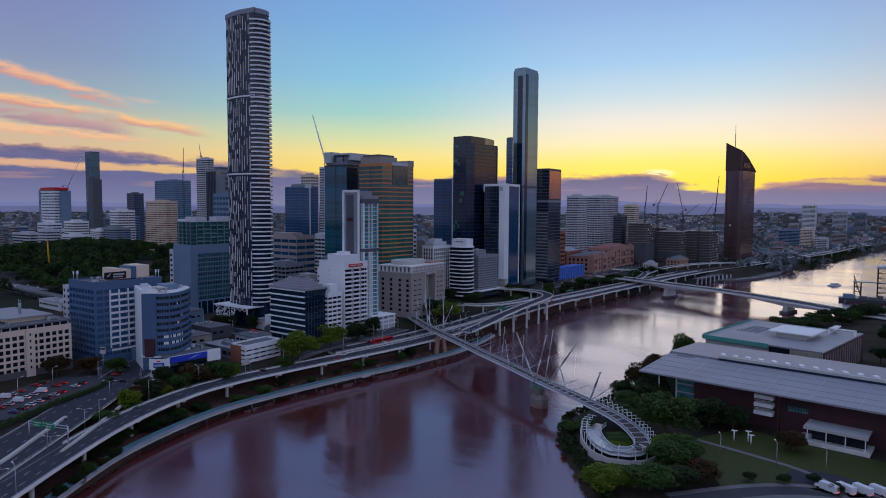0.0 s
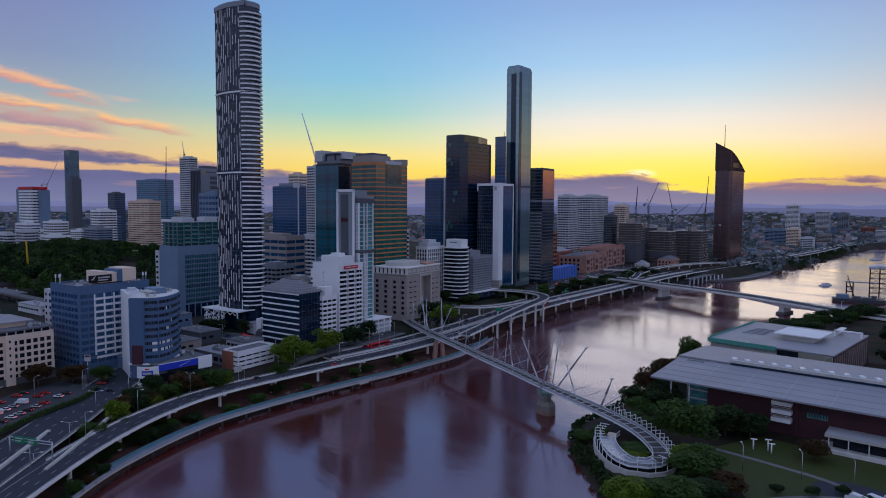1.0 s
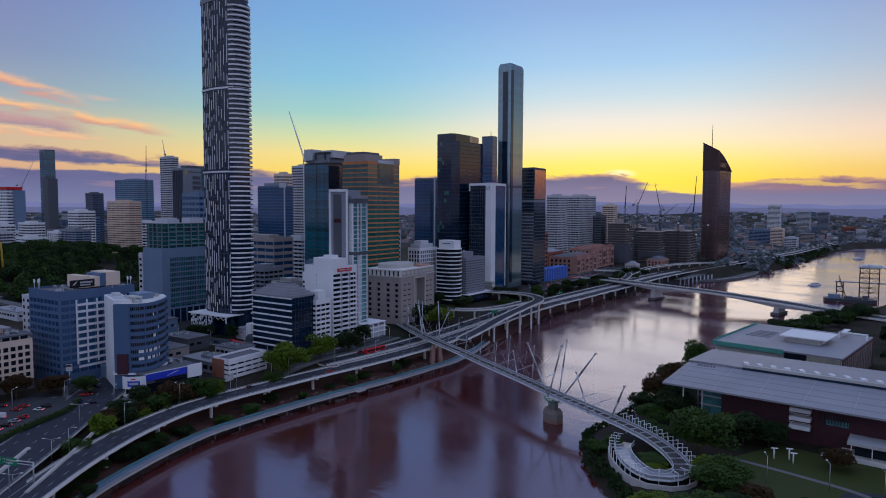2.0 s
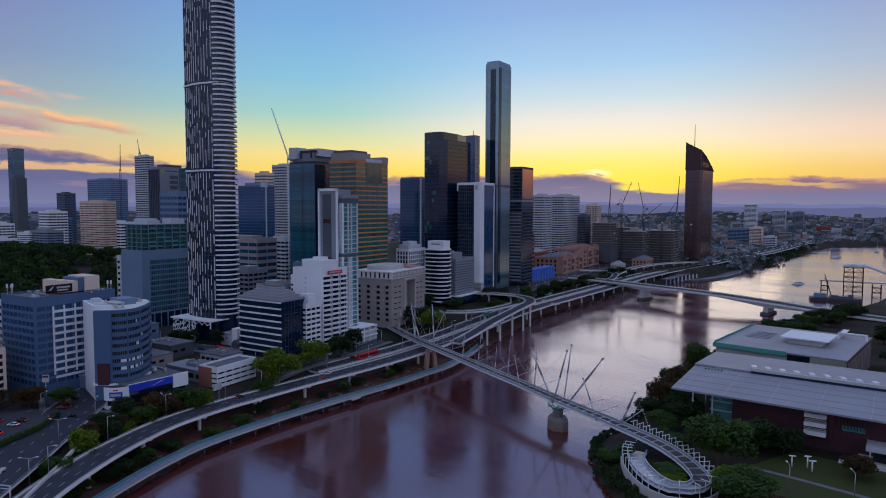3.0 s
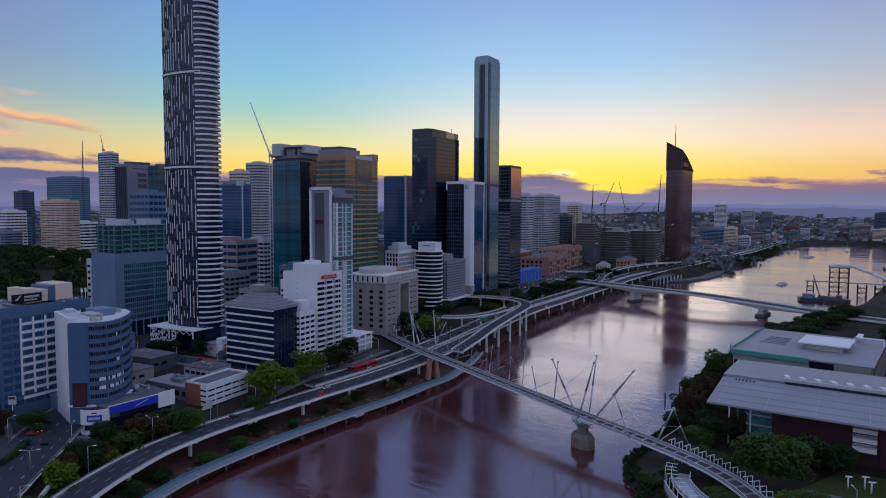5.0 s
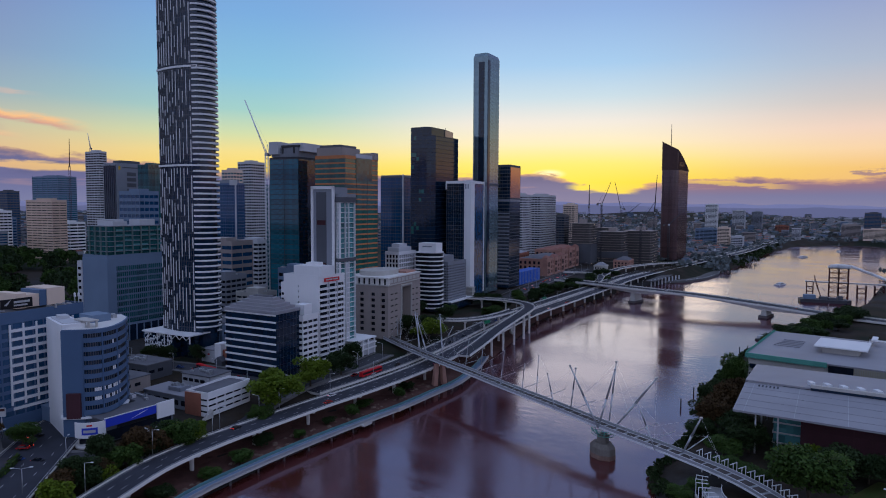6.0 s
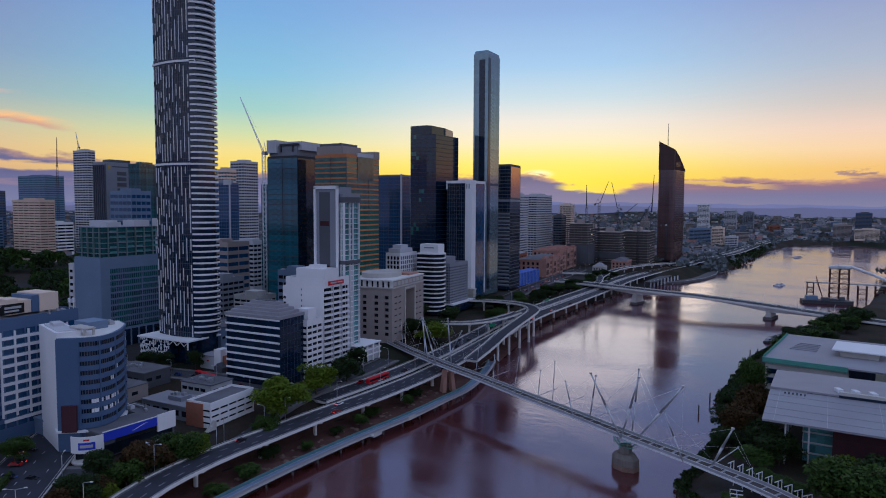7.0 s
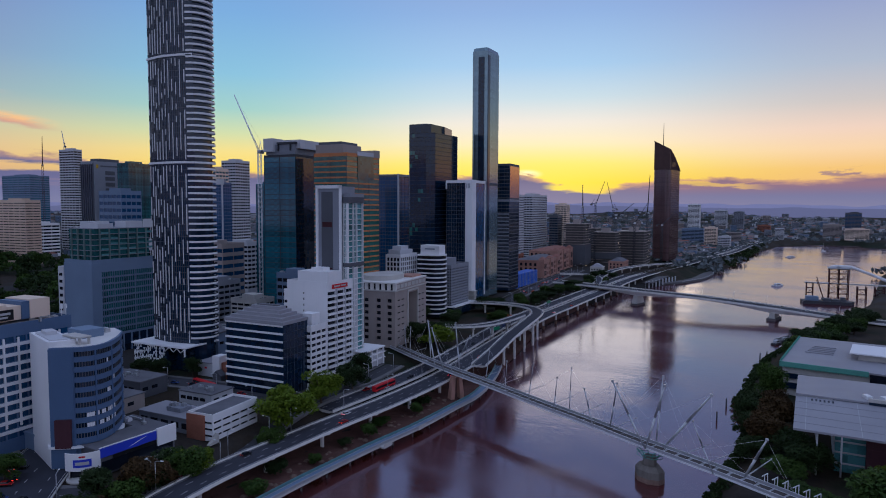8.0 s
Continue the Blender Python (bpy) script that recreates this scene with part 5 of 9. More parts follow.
# heavy precast block with a tall arch and a drum roof
def precast_block():
    t = thing("precast_court_block", -371.5, 378, 14, 9.5, "brown-grey precast concrete block with deep slots and tall portal", "building")
    wl, wr, h = 34.0, 52.0, 37.0
    floors = 7
    fh = (h - 8) / floors
    vs = [(4 + fh * (i + 0.22), 4 + fh * (i + 0.78)) for i in range(floors)]
    usl = [(3, 6.2), (11.5, 14.6), (20.5, 23.6), (28.5, 31.5)]
    usr = [(4, 8.2), (10.4, 14.6), (38.5, 42), (44.5, 48.5)]
    bm = bmesh.new()
    open_wall(bm, (-wl, 0), (1, 0), (0, -1), 0, h, wl, usl, vs, 1.0)
    open_wall(bm, (0, 0), (0, 1), (1, 0), 0, h, 20.0, [u for u in usr if u[1] < 20], [(a + 0.6, b - 0.9) for a, b in vs], 0.6)
    open_wall(bm, (0, 36.0), (0, 1), (1, 0), 0, h, 16.0, [(a - 36, b - 36) for a, b in usr if a > 36], [(a + 0.6, b - 0.9) for a, b in vs], 0.6)
    open_wall(bm, (0, wr), (-1, 0), (0, 1), 0, h, wl, usl, vs, 1.0)
    open_wall(bm, (-wl, wr), (0, -1), (-1, 0), 0, h, wr, [(3, wr - 3)], vs, 1.0)
    # portal: side walls and back of the recess
    for y, n in ((20.0, 1), (36.0, -1)):
        bm.faces.new([bm.verts.new(p) for p in ((0, y, 0), (-7, y, 0), (-7, y, h - 3), (0, y, h - 3))])
    bm.faces.new([bm.verts.new(p) for p in ((0, 20, h - 3), (0, 36, h - 3), (0, 36, h), (0, 20, h))])
    bm.faces.new([bm.verts.new(p) for p in ((0, 20, h - 3), (-7, 20, h - 3), (-7, 36, h - 3), (0, 36, h - 3))])
    part("wall", bm, CONCRETE_B, t)
    part("portal_back", boxes([(-7.4, 20, 0, -7, 36, h - 3)]), CONCRETE, t)
    part("portal_trim", boxes([(-0.2, 19.2, 0, 0.7, 20.3, h - 2), (-0.2, 35.7, 0, 0.7, 36.8, h - 2), (-0.2, 19.2, h - 2, 0.7, 36.8, h - 0.9)]), CONCRETE, t)
    for i in range(6):
        part("portal_balcony", boxes([(-7, 22, 4 + i * 5, -5.5, 34, 5 + i * 5)]), CONCRETE, t)
    for k, us in ((0, usl),):
        for a, b in us:
            for c, d in vs:
                piece("window", pane(b - a, d - c, GLASS), t, -wl + (a + b) / 2, 0.95, (c + d) / 2)
                piece("window", pane(b - a, d - c, GLASS), t, -(a + b) / 2, wr - 0.95, (c + d) / 2)
    for a, b in usr:
        for c, d in vs:
            piece("window", pane(b - a, d - c - 1.5, GLASS), t, -0.55, (a + b) / 2, (c + d) / 2 - 0.15, 90)
    for c, d in vs:
        piece("window", pane(wr - 6, d - c, GLASS), t, -wl + 0.95, wr / 2, (c + d) / 2, 90)
    # attic storey of pale fins
    part("cornice", boxes([(-wl - 0.6, -0.6, h, 0.6, wr + 0.6, h + 0.8)]), CONCRETE, t)
    part("attic", boxes([(-wl + 0.8, 0.8, h + 0.8, -0.8, wr - 0.8, h + 5.0)]), GLASS, t)
    fin = boxmesh("attic_fin", -1.25, -0.4, 0, 1.25, 0.4, 4.2, CONCRETE_N)
    for i in range(9):
        piece("attic_fin", fin, t, -0.6 - (wl - 1.2) * i / 8, 0.6, h + 0.8)
    part("attic_wall", boxes([(-0.9, 1.2, h + 0.8, -0.1, wr - 0.2, h + 5.0)]), CONCRETE_B, t)
    part("attic_panel", boxes([(-0.1, 2.5 + 6.1 * i, h + 1.6, 0.02, 7.2 + 6.1 * i, h + 4.2) for i in range(8)]), CONCRETE, t)
    part("roof", boxes([(-wl - 0.3, -0.3, h + 5.0, 0.3, wr + 0.3, h + 5.9)]), CONCRETE_N, t)
    bm = bmesh.new()
    prism(bm, [(-wl / 2 - 3 + 13 * math.cos(a), 24 + 18 * math.sin(a)) for a in [2 * math.pi * i / 28 for i in range(28)]], h + 5.9, h + 9.0)
    part("drum", bm, CONCRETE, t, "pale curved roof drum")
    roof_clutter(t, -30, 38, -16, 50, h + 5.9, 6, 14)
    part("roof_terrace", boxes([(-14, 34, h + 5.9, -3, 50, h + 7.2)]), SANDSTONE, t)


precast_block()


# slim pair: framed slab and glass balconies
def slim_pair():
    t = thing("slim_apartment_tower", -363.5, 317.5, 13.5, 4.3, "slim pale apartment tower with white framed slab and green balconies", "skyscraper")
    wl, wr, h = 17.5, 14.5, 104.0
    part("slab", boxes([(-wl - 0.5, -1, 0, -1.5, wr - 2, h)]), GREY, t)
    part("slab_glazing", boxes([(-wl + 2.6, -1.08, 4, -wl + 10.4, -0.98, h - 3)]), GREY_D, t, "tall strip of blue-grey glazing")
    for x in (-wl - 0.9, -2.4):
        part("frame_post", boxes([(x, -1.9, 0, x + 1.5, -0.9, h + 0.6)]), WHITE, t)
    part("frame_head", boxes([(-wl - 0.9, -1.9, h - 1.2, -0.9, -0.95, h + 0.6)]), WHITE, t)
    for i, (z, c) in enumerate(((92, GREY_D), (84, RUST), (74, GREY_D), (66, GREY_D), (58, RUST), (48, GREY_D), (36, GREY_D))):
        part("slab_panel", boxes([(-wl + 3.2, -1.2, z - 2.8, -wl + 9.8, -1.06, z)]), c, t)
    nf = 31
    fh = (h - 9) / nf
    core = boxmesh("glass_band", -1.0, 0.4, 0, 1.6, wr, fh - 0.45, GLASS_C)
    slabm = boxmesh("floor_slab", -1.0, 0.0, 0, 2.7, wr + 0.5, 0.3, WHITE)
    wallm = boxmesh("party_wall", -0.2, -0.12, 0, 1.3, 0.12, fh * nf, WHITE)
    for y in (0.15, 5.4, 8.6, wr + 0.3):
        piece("party_wall", wallm, t, 1.5, y)
    for i in range(nf):
        piece("glass_band", core, t, 0, 0, i * fh)
        piece("floor_slab", slabm, t, 0, 0, (i + 1) * fh - 0.3)
    part("blank_bay", boxes([(1.4, 5.6, 0, 2.5, 8.4, 58)]), WHITE_D, t)
    part("dark_belt", boxes([(-1.1, -0.2, 59, 3.1, wr + 0.7, 61.2)]), GREY_D, t)
    part("front_grid", boxes([(x, -0.15, 0, x + 0.35, 0.25, h - 9) for x in (-0.8, 0.2, 1.2, 2.3)]), WHITE, t)
    part("top_deck", boxes([(-1.2, -0.4, h - 9.2, 3.2, wr + 0.8, h - 6.0)]), GREY_D, t)
    part("penthouse", boxes([(-1.0, 0.5, h - 6.0, 3.5, wr, h - 4.0)]), GREY, t)
    p = thing("pale_podium_frame", -356, 338, 13.5, 5, "white concrete podium with open balconies", "building")
    part("wall", boxes([(-14, -14, 0, 0, 6, 8)]), WHITE_D, p)
    for i in range(3):
        part("slab", boxes([(-15, -15, 3.5 + 3.2 * i, 1.2, 7, 4.1 + 3.2 * i)]), WHITE, p)
    for y in (-14, -8, -2, 5):
        part("column", boxes([(0.2, y, 0, 1.0, y + 0.9, 10.4)]), WHITE, p)


slim_pair()

# glass towers of the middle ground
gt = curtain("teal_glass_tower", "tall teal glass office tower with a dark flank", -475, 396.5, 29.3, 42, 5.7, 15, 143.5, GLASS_T, STEELD, 4.0, 14.6, 0.35, 0.05)
plant(gt, -29, 2, -2, 40, 130.3, 7.5, GREY)
part("roof_box", boxes([(-29.4, -0.6, 132.5, -20, 12, 142.5)]), WHITE_D, gt, "grey roof plant box")
part("roof_frame", boxes([(-18, 1, 138, -1, 30, 139.5), (-17.5, 1, 133, -16.5, 2, 138), (-6, 1, 133, -5, 2, 138), (-1.5, 29, 133, -0.6, 30, 138)]), STEELD, gt)
part("roof_sheet", boxes([(-14, 4, 134.6, 1.6, 41, 141.2)]), WHITE_D, gt, "pale roof screen")
part("dark_flank", boxes([(0.1, 0.4, 12, 0.3, 41.8, 128)]), GLASS_K, gt)
ag = curtain("amber_glass_tower", "amber and bronze striped glass office tower", -425.4, 395.9, 29, 42.1, 3.9, 15, 143.0, GLASS_A, COPPER, 3.9, 14.0, 1.15, 0.14, rail_mat=GREY_D)
part("upper_storey", boxes([(-28, 1, 128, -4, 24, 135.5)]), CONCRETE_B, ag, "set-back bronze top storey")
part("roof_slab", boxes([(-26, 2, 135.5, -6, 22, 137.5)]), ROOFGREY, ag)
part("upper_box", boxes([(-12, 36, 128, 0.5, 42.5, 133.5), (-12, 20, 128, 0.3, 36, 132)]), CONCRETE_B, ag)
part("sky_garden", boxes([(0.16, 13, 111, 0.5, 34, 128)]), GLASS_G, ag, "dark green glazed recess")
part("roof_edge", boxes([(-0.5, 13, 128.1, 0.6, 34, 131)]), WHITE_D, ag)


def facet_tower():
    t = thing("faceted_black_tower", -452.5, 550.7, 15, 4.9, "faceted black glass tower with a sloping crown and painted golden reflections", "skyscraper")
    H = 160.0
    pts = [(-23, 1.5), (-21.8, 0), (-4, -0.5), (2.0, 7), (6.0, 48), (0, 57), (-23, 57)]
    n = 40
    fh = H / n
    gm = prismmesh("glass_band", pts, 0, fh - 0.35, GLASS_K)
    sm = prismmesh("spandrel", scaled(pts, 0.1), 0, 0.35, STEELD)
    for i in range(n):
        piece("glass_band", gm, t, 0, 0, i * fh)
        piece("spandrel", sm, t, 0, 0, (i + 1) * fh - 0.35)
    bm = bmesh.new()
    prism(bm, [(-22.9, 1.6), (-21.7, 0.1), (-4.1, -0.4), (-1.0, 4.0), (0.5, 30), (-4, 56), (-22.9, 56)], H, H + 8.4)
    part("crown", bm, GLASS_K, t)
    bm = bmesh.new()
    prism(bm, [(-0.9, 4.2), (1.9, 7.2), (5.8, 47.8), (-0.2, 56.5), (-3.9, 56), (0.6, 30)], H, H + 0.6, taper=None)
    part("crown_step", bm, GLASS_K, t)
    silver = boxmesh("silver_edge", -0.75, -0.08, 2, 0.75, 0.08, H + 8, GLASS_S)
    piece("silver_edge", silver, t, -22.45, 0.72, 0, -51)
    rng = random.Random(4)
    # golden reflections put in as scattered panes of another glass colour
    gold = boxmesh("tinted_pane", -1.4, -0.06, 0.05, 1.4, 0.06, fh - 0.4, GLASS_A)
    for i in range(14):
        k = rng.randint(0, 5)
        piece("tinted_pane", gold, t, -20.2 + k * 2.95, -0.02 - 0.028 * (1.6 + k * 2.95), rng.randint(9, n - 1) * fh, -1.6)
    return t


facet_tower()
wt = curtain("white_pylon_tower", "dark blue glass tower with a white pylon up its corner", -417.4, 567.6, 25.8, 30.2, 4.3, 15, 129.8, GLASS_K, GREY_D, 3.8, 2.6, 0.3, 0.05)
part("corner_pylon", boxes([(-6, -1.0, 8, 1.0, 8.0, 116.5)]), WHITE, wt, "white corner pylon")
part("roof_beam", boxes([(-26.5, -0.8, 113.6, -6, 0.6, 116.2), (-0.6, 8, 113.6, 0.8, 31, 116.2), (-0.6, 29.8, 6, 0.9, 31, 113.6), (-26.6, -0.9, 108, -25.4, 0.5, 113.6)]), WHITE, wt)
part("roof_letter", boxes([(-4.9, -1.12, 108.5, -4.2, -1.0, 113), (-3.4, -1.12, 108.5, -2.7, -1.0, 113), (-1.9, -1.12, 108.5, -1.2, -1.0, 113)]), GREY, wt, "grey roof mark")
part("blue_flank", boxes([(0.08, 8, 0, 0.2, 29.8, 113)]), GLASS_B, wt)
part("stepped_terrace", boxes([(-14, -9, 0, 6, -1.5, 4), (-13, -8, 4, 7, -1.5, 4.8), (-12, -7, 4.8, 6, -1.5, 9), (-13, -8, 9, 7, -1.5, 9.8), (-12, -7, 9.8, 6, -1.2, 13), (-13, -8, 13, 7, -1.5, 13.8)]), CONCRETE, wt)


def needle():
    t = thing("curved_silver_tower", -429.5, 621.2, 15, 2.5, "very tall silver glass tower with rounded corners and dark vertical slots", "skyscraper")
    H = 247.0
    pts = rounded(-17.5, 0, 0, 33.5, (4, 3, 5, 4), 6)
    n = 62
    fh = H / n
    gm = prismmesh("glass_band", pts, 0, fh - 0.3, GLASS_S)
    sm = prismmesh("spandrel", scaled(pts, 0.03), 0, 0.3, GLASS_S)
    for i in range(n):
        piece("glass_band", gm, t, 0, 0, i * fh)
        piece("spandrel", sm, t, 0, 0, (i + 1) * fh - 0.3)
    part("dark_slot", boxes([(-9.5, -0.25, 6, -3.0, 0.2, H - 6)]), GLASS_K, t, "dark vertical slot")
    part("dark_slot", boxes([(-0.2, 2.0, 6, 0.3, 7.0, H - 4)]), GLASS_K, t, "dark vertical slot")
    bm = bmesh.new()
    prism(bm, scaled(pts, 0.15), 113, 115.6)
    part("belt", bm, GREY_D, t)
    bm = bmesh.new()
    prism(bm, scaled(pts, -0.3), H, H + 3.4, taper=scaled(pts, -1.6))
    part("crown", bm, GLASS_S, t)
    part("stair_ladder", boxes([(-6.3 + 0.0, -0.35, z, -5.6, -0.2, z + 1.6) for z in np.arange(8, 112, 3.6)]), WHITE_D, t, "pale balcony ladder")


needle()
dk = curtain("bronze_topped_tower", "dark office tower with grey ribs and a bronze glass top", -426, 668.9, 20.2, 32.9, 6, 16, 151.3, GLASS_K, GREY_D, 3.9, 3.0, 0.9, 0.08)
part("bronze_flank", boxes([(0.12, 1, 100, 0.3, 32, 134)]), surface("polished_bronze_glass", (0.45, 0.24, 0.16), 0.12, metal=0.85, vary=0.15, scale=0.03), dk, "bronze reflecting glass")
part("rib_front", boxes([(-20.2, -0.5, 4 + 3.9 * i, 0, -0.1, 5.6 + 3.9 * i) for i in range(21)]), GREY, dk)
part("light_belt", boxes([(-20.4, -0.3, 96, 0.4, 33, 98.5)]), GREY, dk)


def striped_round():
    t = thing("striped_round_block", -402.2, 486.8, 15, 5.7, "dark glass office block with white curved floor bands", "building")
    H = 52.0
    pts = rounded(-22, 0, 0, 19, (1, 9, 9, 1), 7)
    n = 14
    fh = H / n
    gm = prismmesh("window_band", scaled(pts, -0.8), 0, fh - 1.1, GLASS)
    sm = prismmesh("white_band", pts, 0, 1.1, WHITE)
    for i in range(n):
        piece("window_band", gm, t, 0, 0, i * fh)
        piece("white_band", sm, t, 0, 0, (i + 1) * fh - 1.1)
    part("roof_house", boxes([(-20, 3, H, -3, 15, H + 7.5)]), WHITE, t)
    part("sign_bar", boxes([(-16, 2.9, H + 4, -7, 2.98, H + 5)]), GREY, t)


striped_round()
pb = ribbons("fine_banded_block", "grey block with fine horizontal louvres", -403.5, 506.4, 25, 35.5, 4.2, 15, 56.2, GREY, GLASS, 15, high=0.5, base=4, piers=1.6)
plant(pb, -22, 4, -6, 22, 41.3, 6, GREY)
part("podium", boxes([(-24, -1.5, 0, 4, 42, 5.2), (-24, -1.0, 5.2, 3.4, 41.5, 6.2)]), GLASS_K, pb)
part("podium_band", boxes([(-24, -1.7, 6.2, 4.3, 42.2, 7.3)]), WHITE, pb)
gb = punched("white_grid_block", "white concrete block with square dark openings and stepped top", -427.7, 466.1, 14, 28.2, 4.9, 15, 66.5, WHITE, GLASS, 12, 4, 8, 0.72, 0.74, 4, 1.2, depth=0.8)
part("top_step", boxes([(-13, 3, 51.5, -2, 24, 56), (-11, 6, 56, -3, 18, 59)]), WHITE_D, gb)
bt = curtain("blue_glass_block", "blue glass office tower with a pale edge frame", -713, 533, 50, 13, 7, 18, 131, GLASS_B, BLUEWALL, 3.9, 3.6, 0.7, 0.08)
part("edge_post", boxes([(-2.0, -0.8, 0, -0.2, 0.0, 116), (-10, -0.8, 112, 1, 0.4, 118)]), WHITE_D, bt)
part("roof_plant", boxes([(-40, 2, 113, -6, 11, 118)]), GREY, bt)
b2 = curtain("navy_glass_block", "navy glass office block", -534.9, 618.5, 29.7, 40, 5.9, 16, 138.8, GLASS_B, GREY_D, 3.9, 3.4, 0.5, 0.06)
part("roof_screen", boxes([(-29.5, 0.5, 122.8, 0.2, 38, 125.5)]), GREY, b2)
part("corner_post", boxes([(-1.2, -0.6, 0, 0.4, 1.0, 126)]), WHITE_D, b2)


def teal_stack():
    t = ribbons("blue_grey_car_park_block", "grey-blue office block with teal ribbon windows", -507.6, 258.5, 26, 44, 3.9, 15, 72.5, BLUEGREY, GLASS_G, 10, high=0.72, base=12, top=6, depth=0.3, piers=15)
    u = thing("green_balcony_block", -510, 262, 72.6, 3.9, "pale green apartment block with glass balconies above a grey base", "building")
    nf, fh = 6, 3.3
    body = boxmesh("storey", -24, 0, 0, 0, 38, fh - 0.35, GLASS_G)
    slabm = boxmesh("slab", -25, -1.0, 0, 1.0, 39, 0.3, GREY)
    railm = boxmesh("balcony_glass", 0.9, 0.2, 0, 0.98, 5.2, 1.05, GLASS_C)
    wallm = boxmesh("bay_wall", -0.9, -0.25, 0, 0.9, 0.25, fh, surface("pale_green_panels", (0.17, 0.26, 0.245), 0.6, vary=0.2))
    for i in range(nf):
        piece("storey", body, u, 0, 0, i * fh)
        piece("slab", slabm, u, 0, 0, (i + 1) * fh - 0.35)
        for k in range(6):
            piece("bay_wall", wallm, u, 0.1, 3 + k * 6.5, i * fh)
            if (i + k) % 3:
                piece("balcony_glass", railm, u, 0, 3.6 + k * 6.2, i * fh)
        for k in range(4):
            piece("bay_wall", wallm, u, -3 - k * 6, -0.1, i * fh, 90)
    part("roof_house", boxes([(-22, 6, nf * fh, -14, 20, nf * fh + 4), (-12, 4, nf * fh, -2, 14, nf * fh + 3), (-14, 24, nf * fh, -3, 36, nf * fh + 4)]), WHITE_D, u)
    part("blank_front", boxes([(-26.2, -0.3, 0, 0.3, 0.0, 56.5), (0.02, -0.3, 0, 0.35, 6.0, 56.5)]), BLUEGREY, t, "plain grey-blue end wall")
    finm = boxmesh("glass_fin", -0.1, -0.1, 13.5, 0.3, 0.1, 51, BLUEGREY)
    for k in range(24):
        piece("glass_fin", finm, t, 0.0, 7.0 + k * 1.55)
    part("colonnade", boxes([(0.02, 6.0, 0.5, 0.3, 43.8, 11.0)]), GLASS_K, t, "dark recessed ground floor")
    for k in range(7):
        part("pilotis", boxes([(0.3, 8 + k * 5.6, 0, 0.9, 8.7 + k * 5.6, 11.2)]), BLUEGREY, t)
    part("annex", boxes([(-31, -1.0, 0, -26, 10, 54)]), WHITE_D, t)
    for i in range(11):
        piece("annex_window", pane(3, 1.8, GLASS), t, -28.5, -1.03, 6 + i * 4.3)


teal_stack()

# ---- the near blocks beside the expressway ----
sb = punched("blue_and_white_office_block", "blue office block with white window bays and black roof sign", -388.7, 140.6, 30, 41, 6.5, 13.5, 61.2, BLUEWALL, GLASS_B, 11, 8, 9, 0.86, 0.60, 5, 3.0)
band_me, post_me = boxmesh("white_bay_rail", 0.02, 9, 0, 0.5, 40.5, 1.2, WHITE), boxmesh("white_bay_post", 0.02, -0.35, 10, 0.55, 0.35, 43.6, WHITE)
for i in range(10):
    piece("white_bay_rail", band_me, sb, 0, 0, 8.6 + 3.6 * i - 0.65)
for i in range(7):
    piece("white_bay_post", post_me, sb, 0, 8.55 + 5.4 * i)
roof_clutter(sb, -28, 2, -2, 14, 47.9, 7, 5)
roof_clutter(sb, -5, 24, -1.5, 38, 47.9, 4, 6)
part("roof_house", boxes([(-22, 16, 48.6, -7, 20, 55), (-22, 20, 48.6, -8, 26, 54), (-22, 29, 48.6, -7, 37, 56)]), CREAM, sb, "cream roof house")
part("blue_lift_house", boxes([(-21, 26, 48.6, -7.5, 29, 55.5)]), BLUEWALL, sb)
sg = part("roof_sign", boxes([(-6.5, 9, 49.2, -6.1, 22, 53.2)]), BLACKSIGN, sb, "black sign board with white lettering")
part("wing", boxes([(-44, 3, 0, -30, 20, 44)]), WHITE_D, sb, "white side wing")
for i in range(11):
    for k in range(3):
        piece("wing_window", pane(1.6, 1.7, GLASS), sb, -42 + k * 4.6, 2.97, 4 + i * 3.7)
for x, y in ((-28, 2), (-29, 5), (-1.5, 38), (-1.0, 39.5), (-26, 3)):
    bm = bmesh.new()
    tube(bm, (x, y, 48), (x, y, 53.5), 0.16, n=6)
    box(bm, x - 0.4, y - 0.3, 51.5, x + 0.4, y + 0.3, 53.2)
    part("antenna", bm, STEELW, sb)




bm = bmesh.new()
for r in ((14.2, 51.3, 20.8, 52.2), (14.2, 50.0, 19.8, 50.7)):
    box(bm, -6.08, r[0], r[1], -6.02, r[2], r[3])
prism(bm, [(10.2, 0), (11.6, 1.2), (13.2, 2.4), (12.0, 0.6), (11.4, -0.2)], 0, 0.05)
for v in bm.verts:
    if v.co.x > 5:
        v.co = Vector((-6.08 + v.co.z, v.co.x, 50.7 + v.co.y))
part("sign_mark", bm, PAINT, sg)


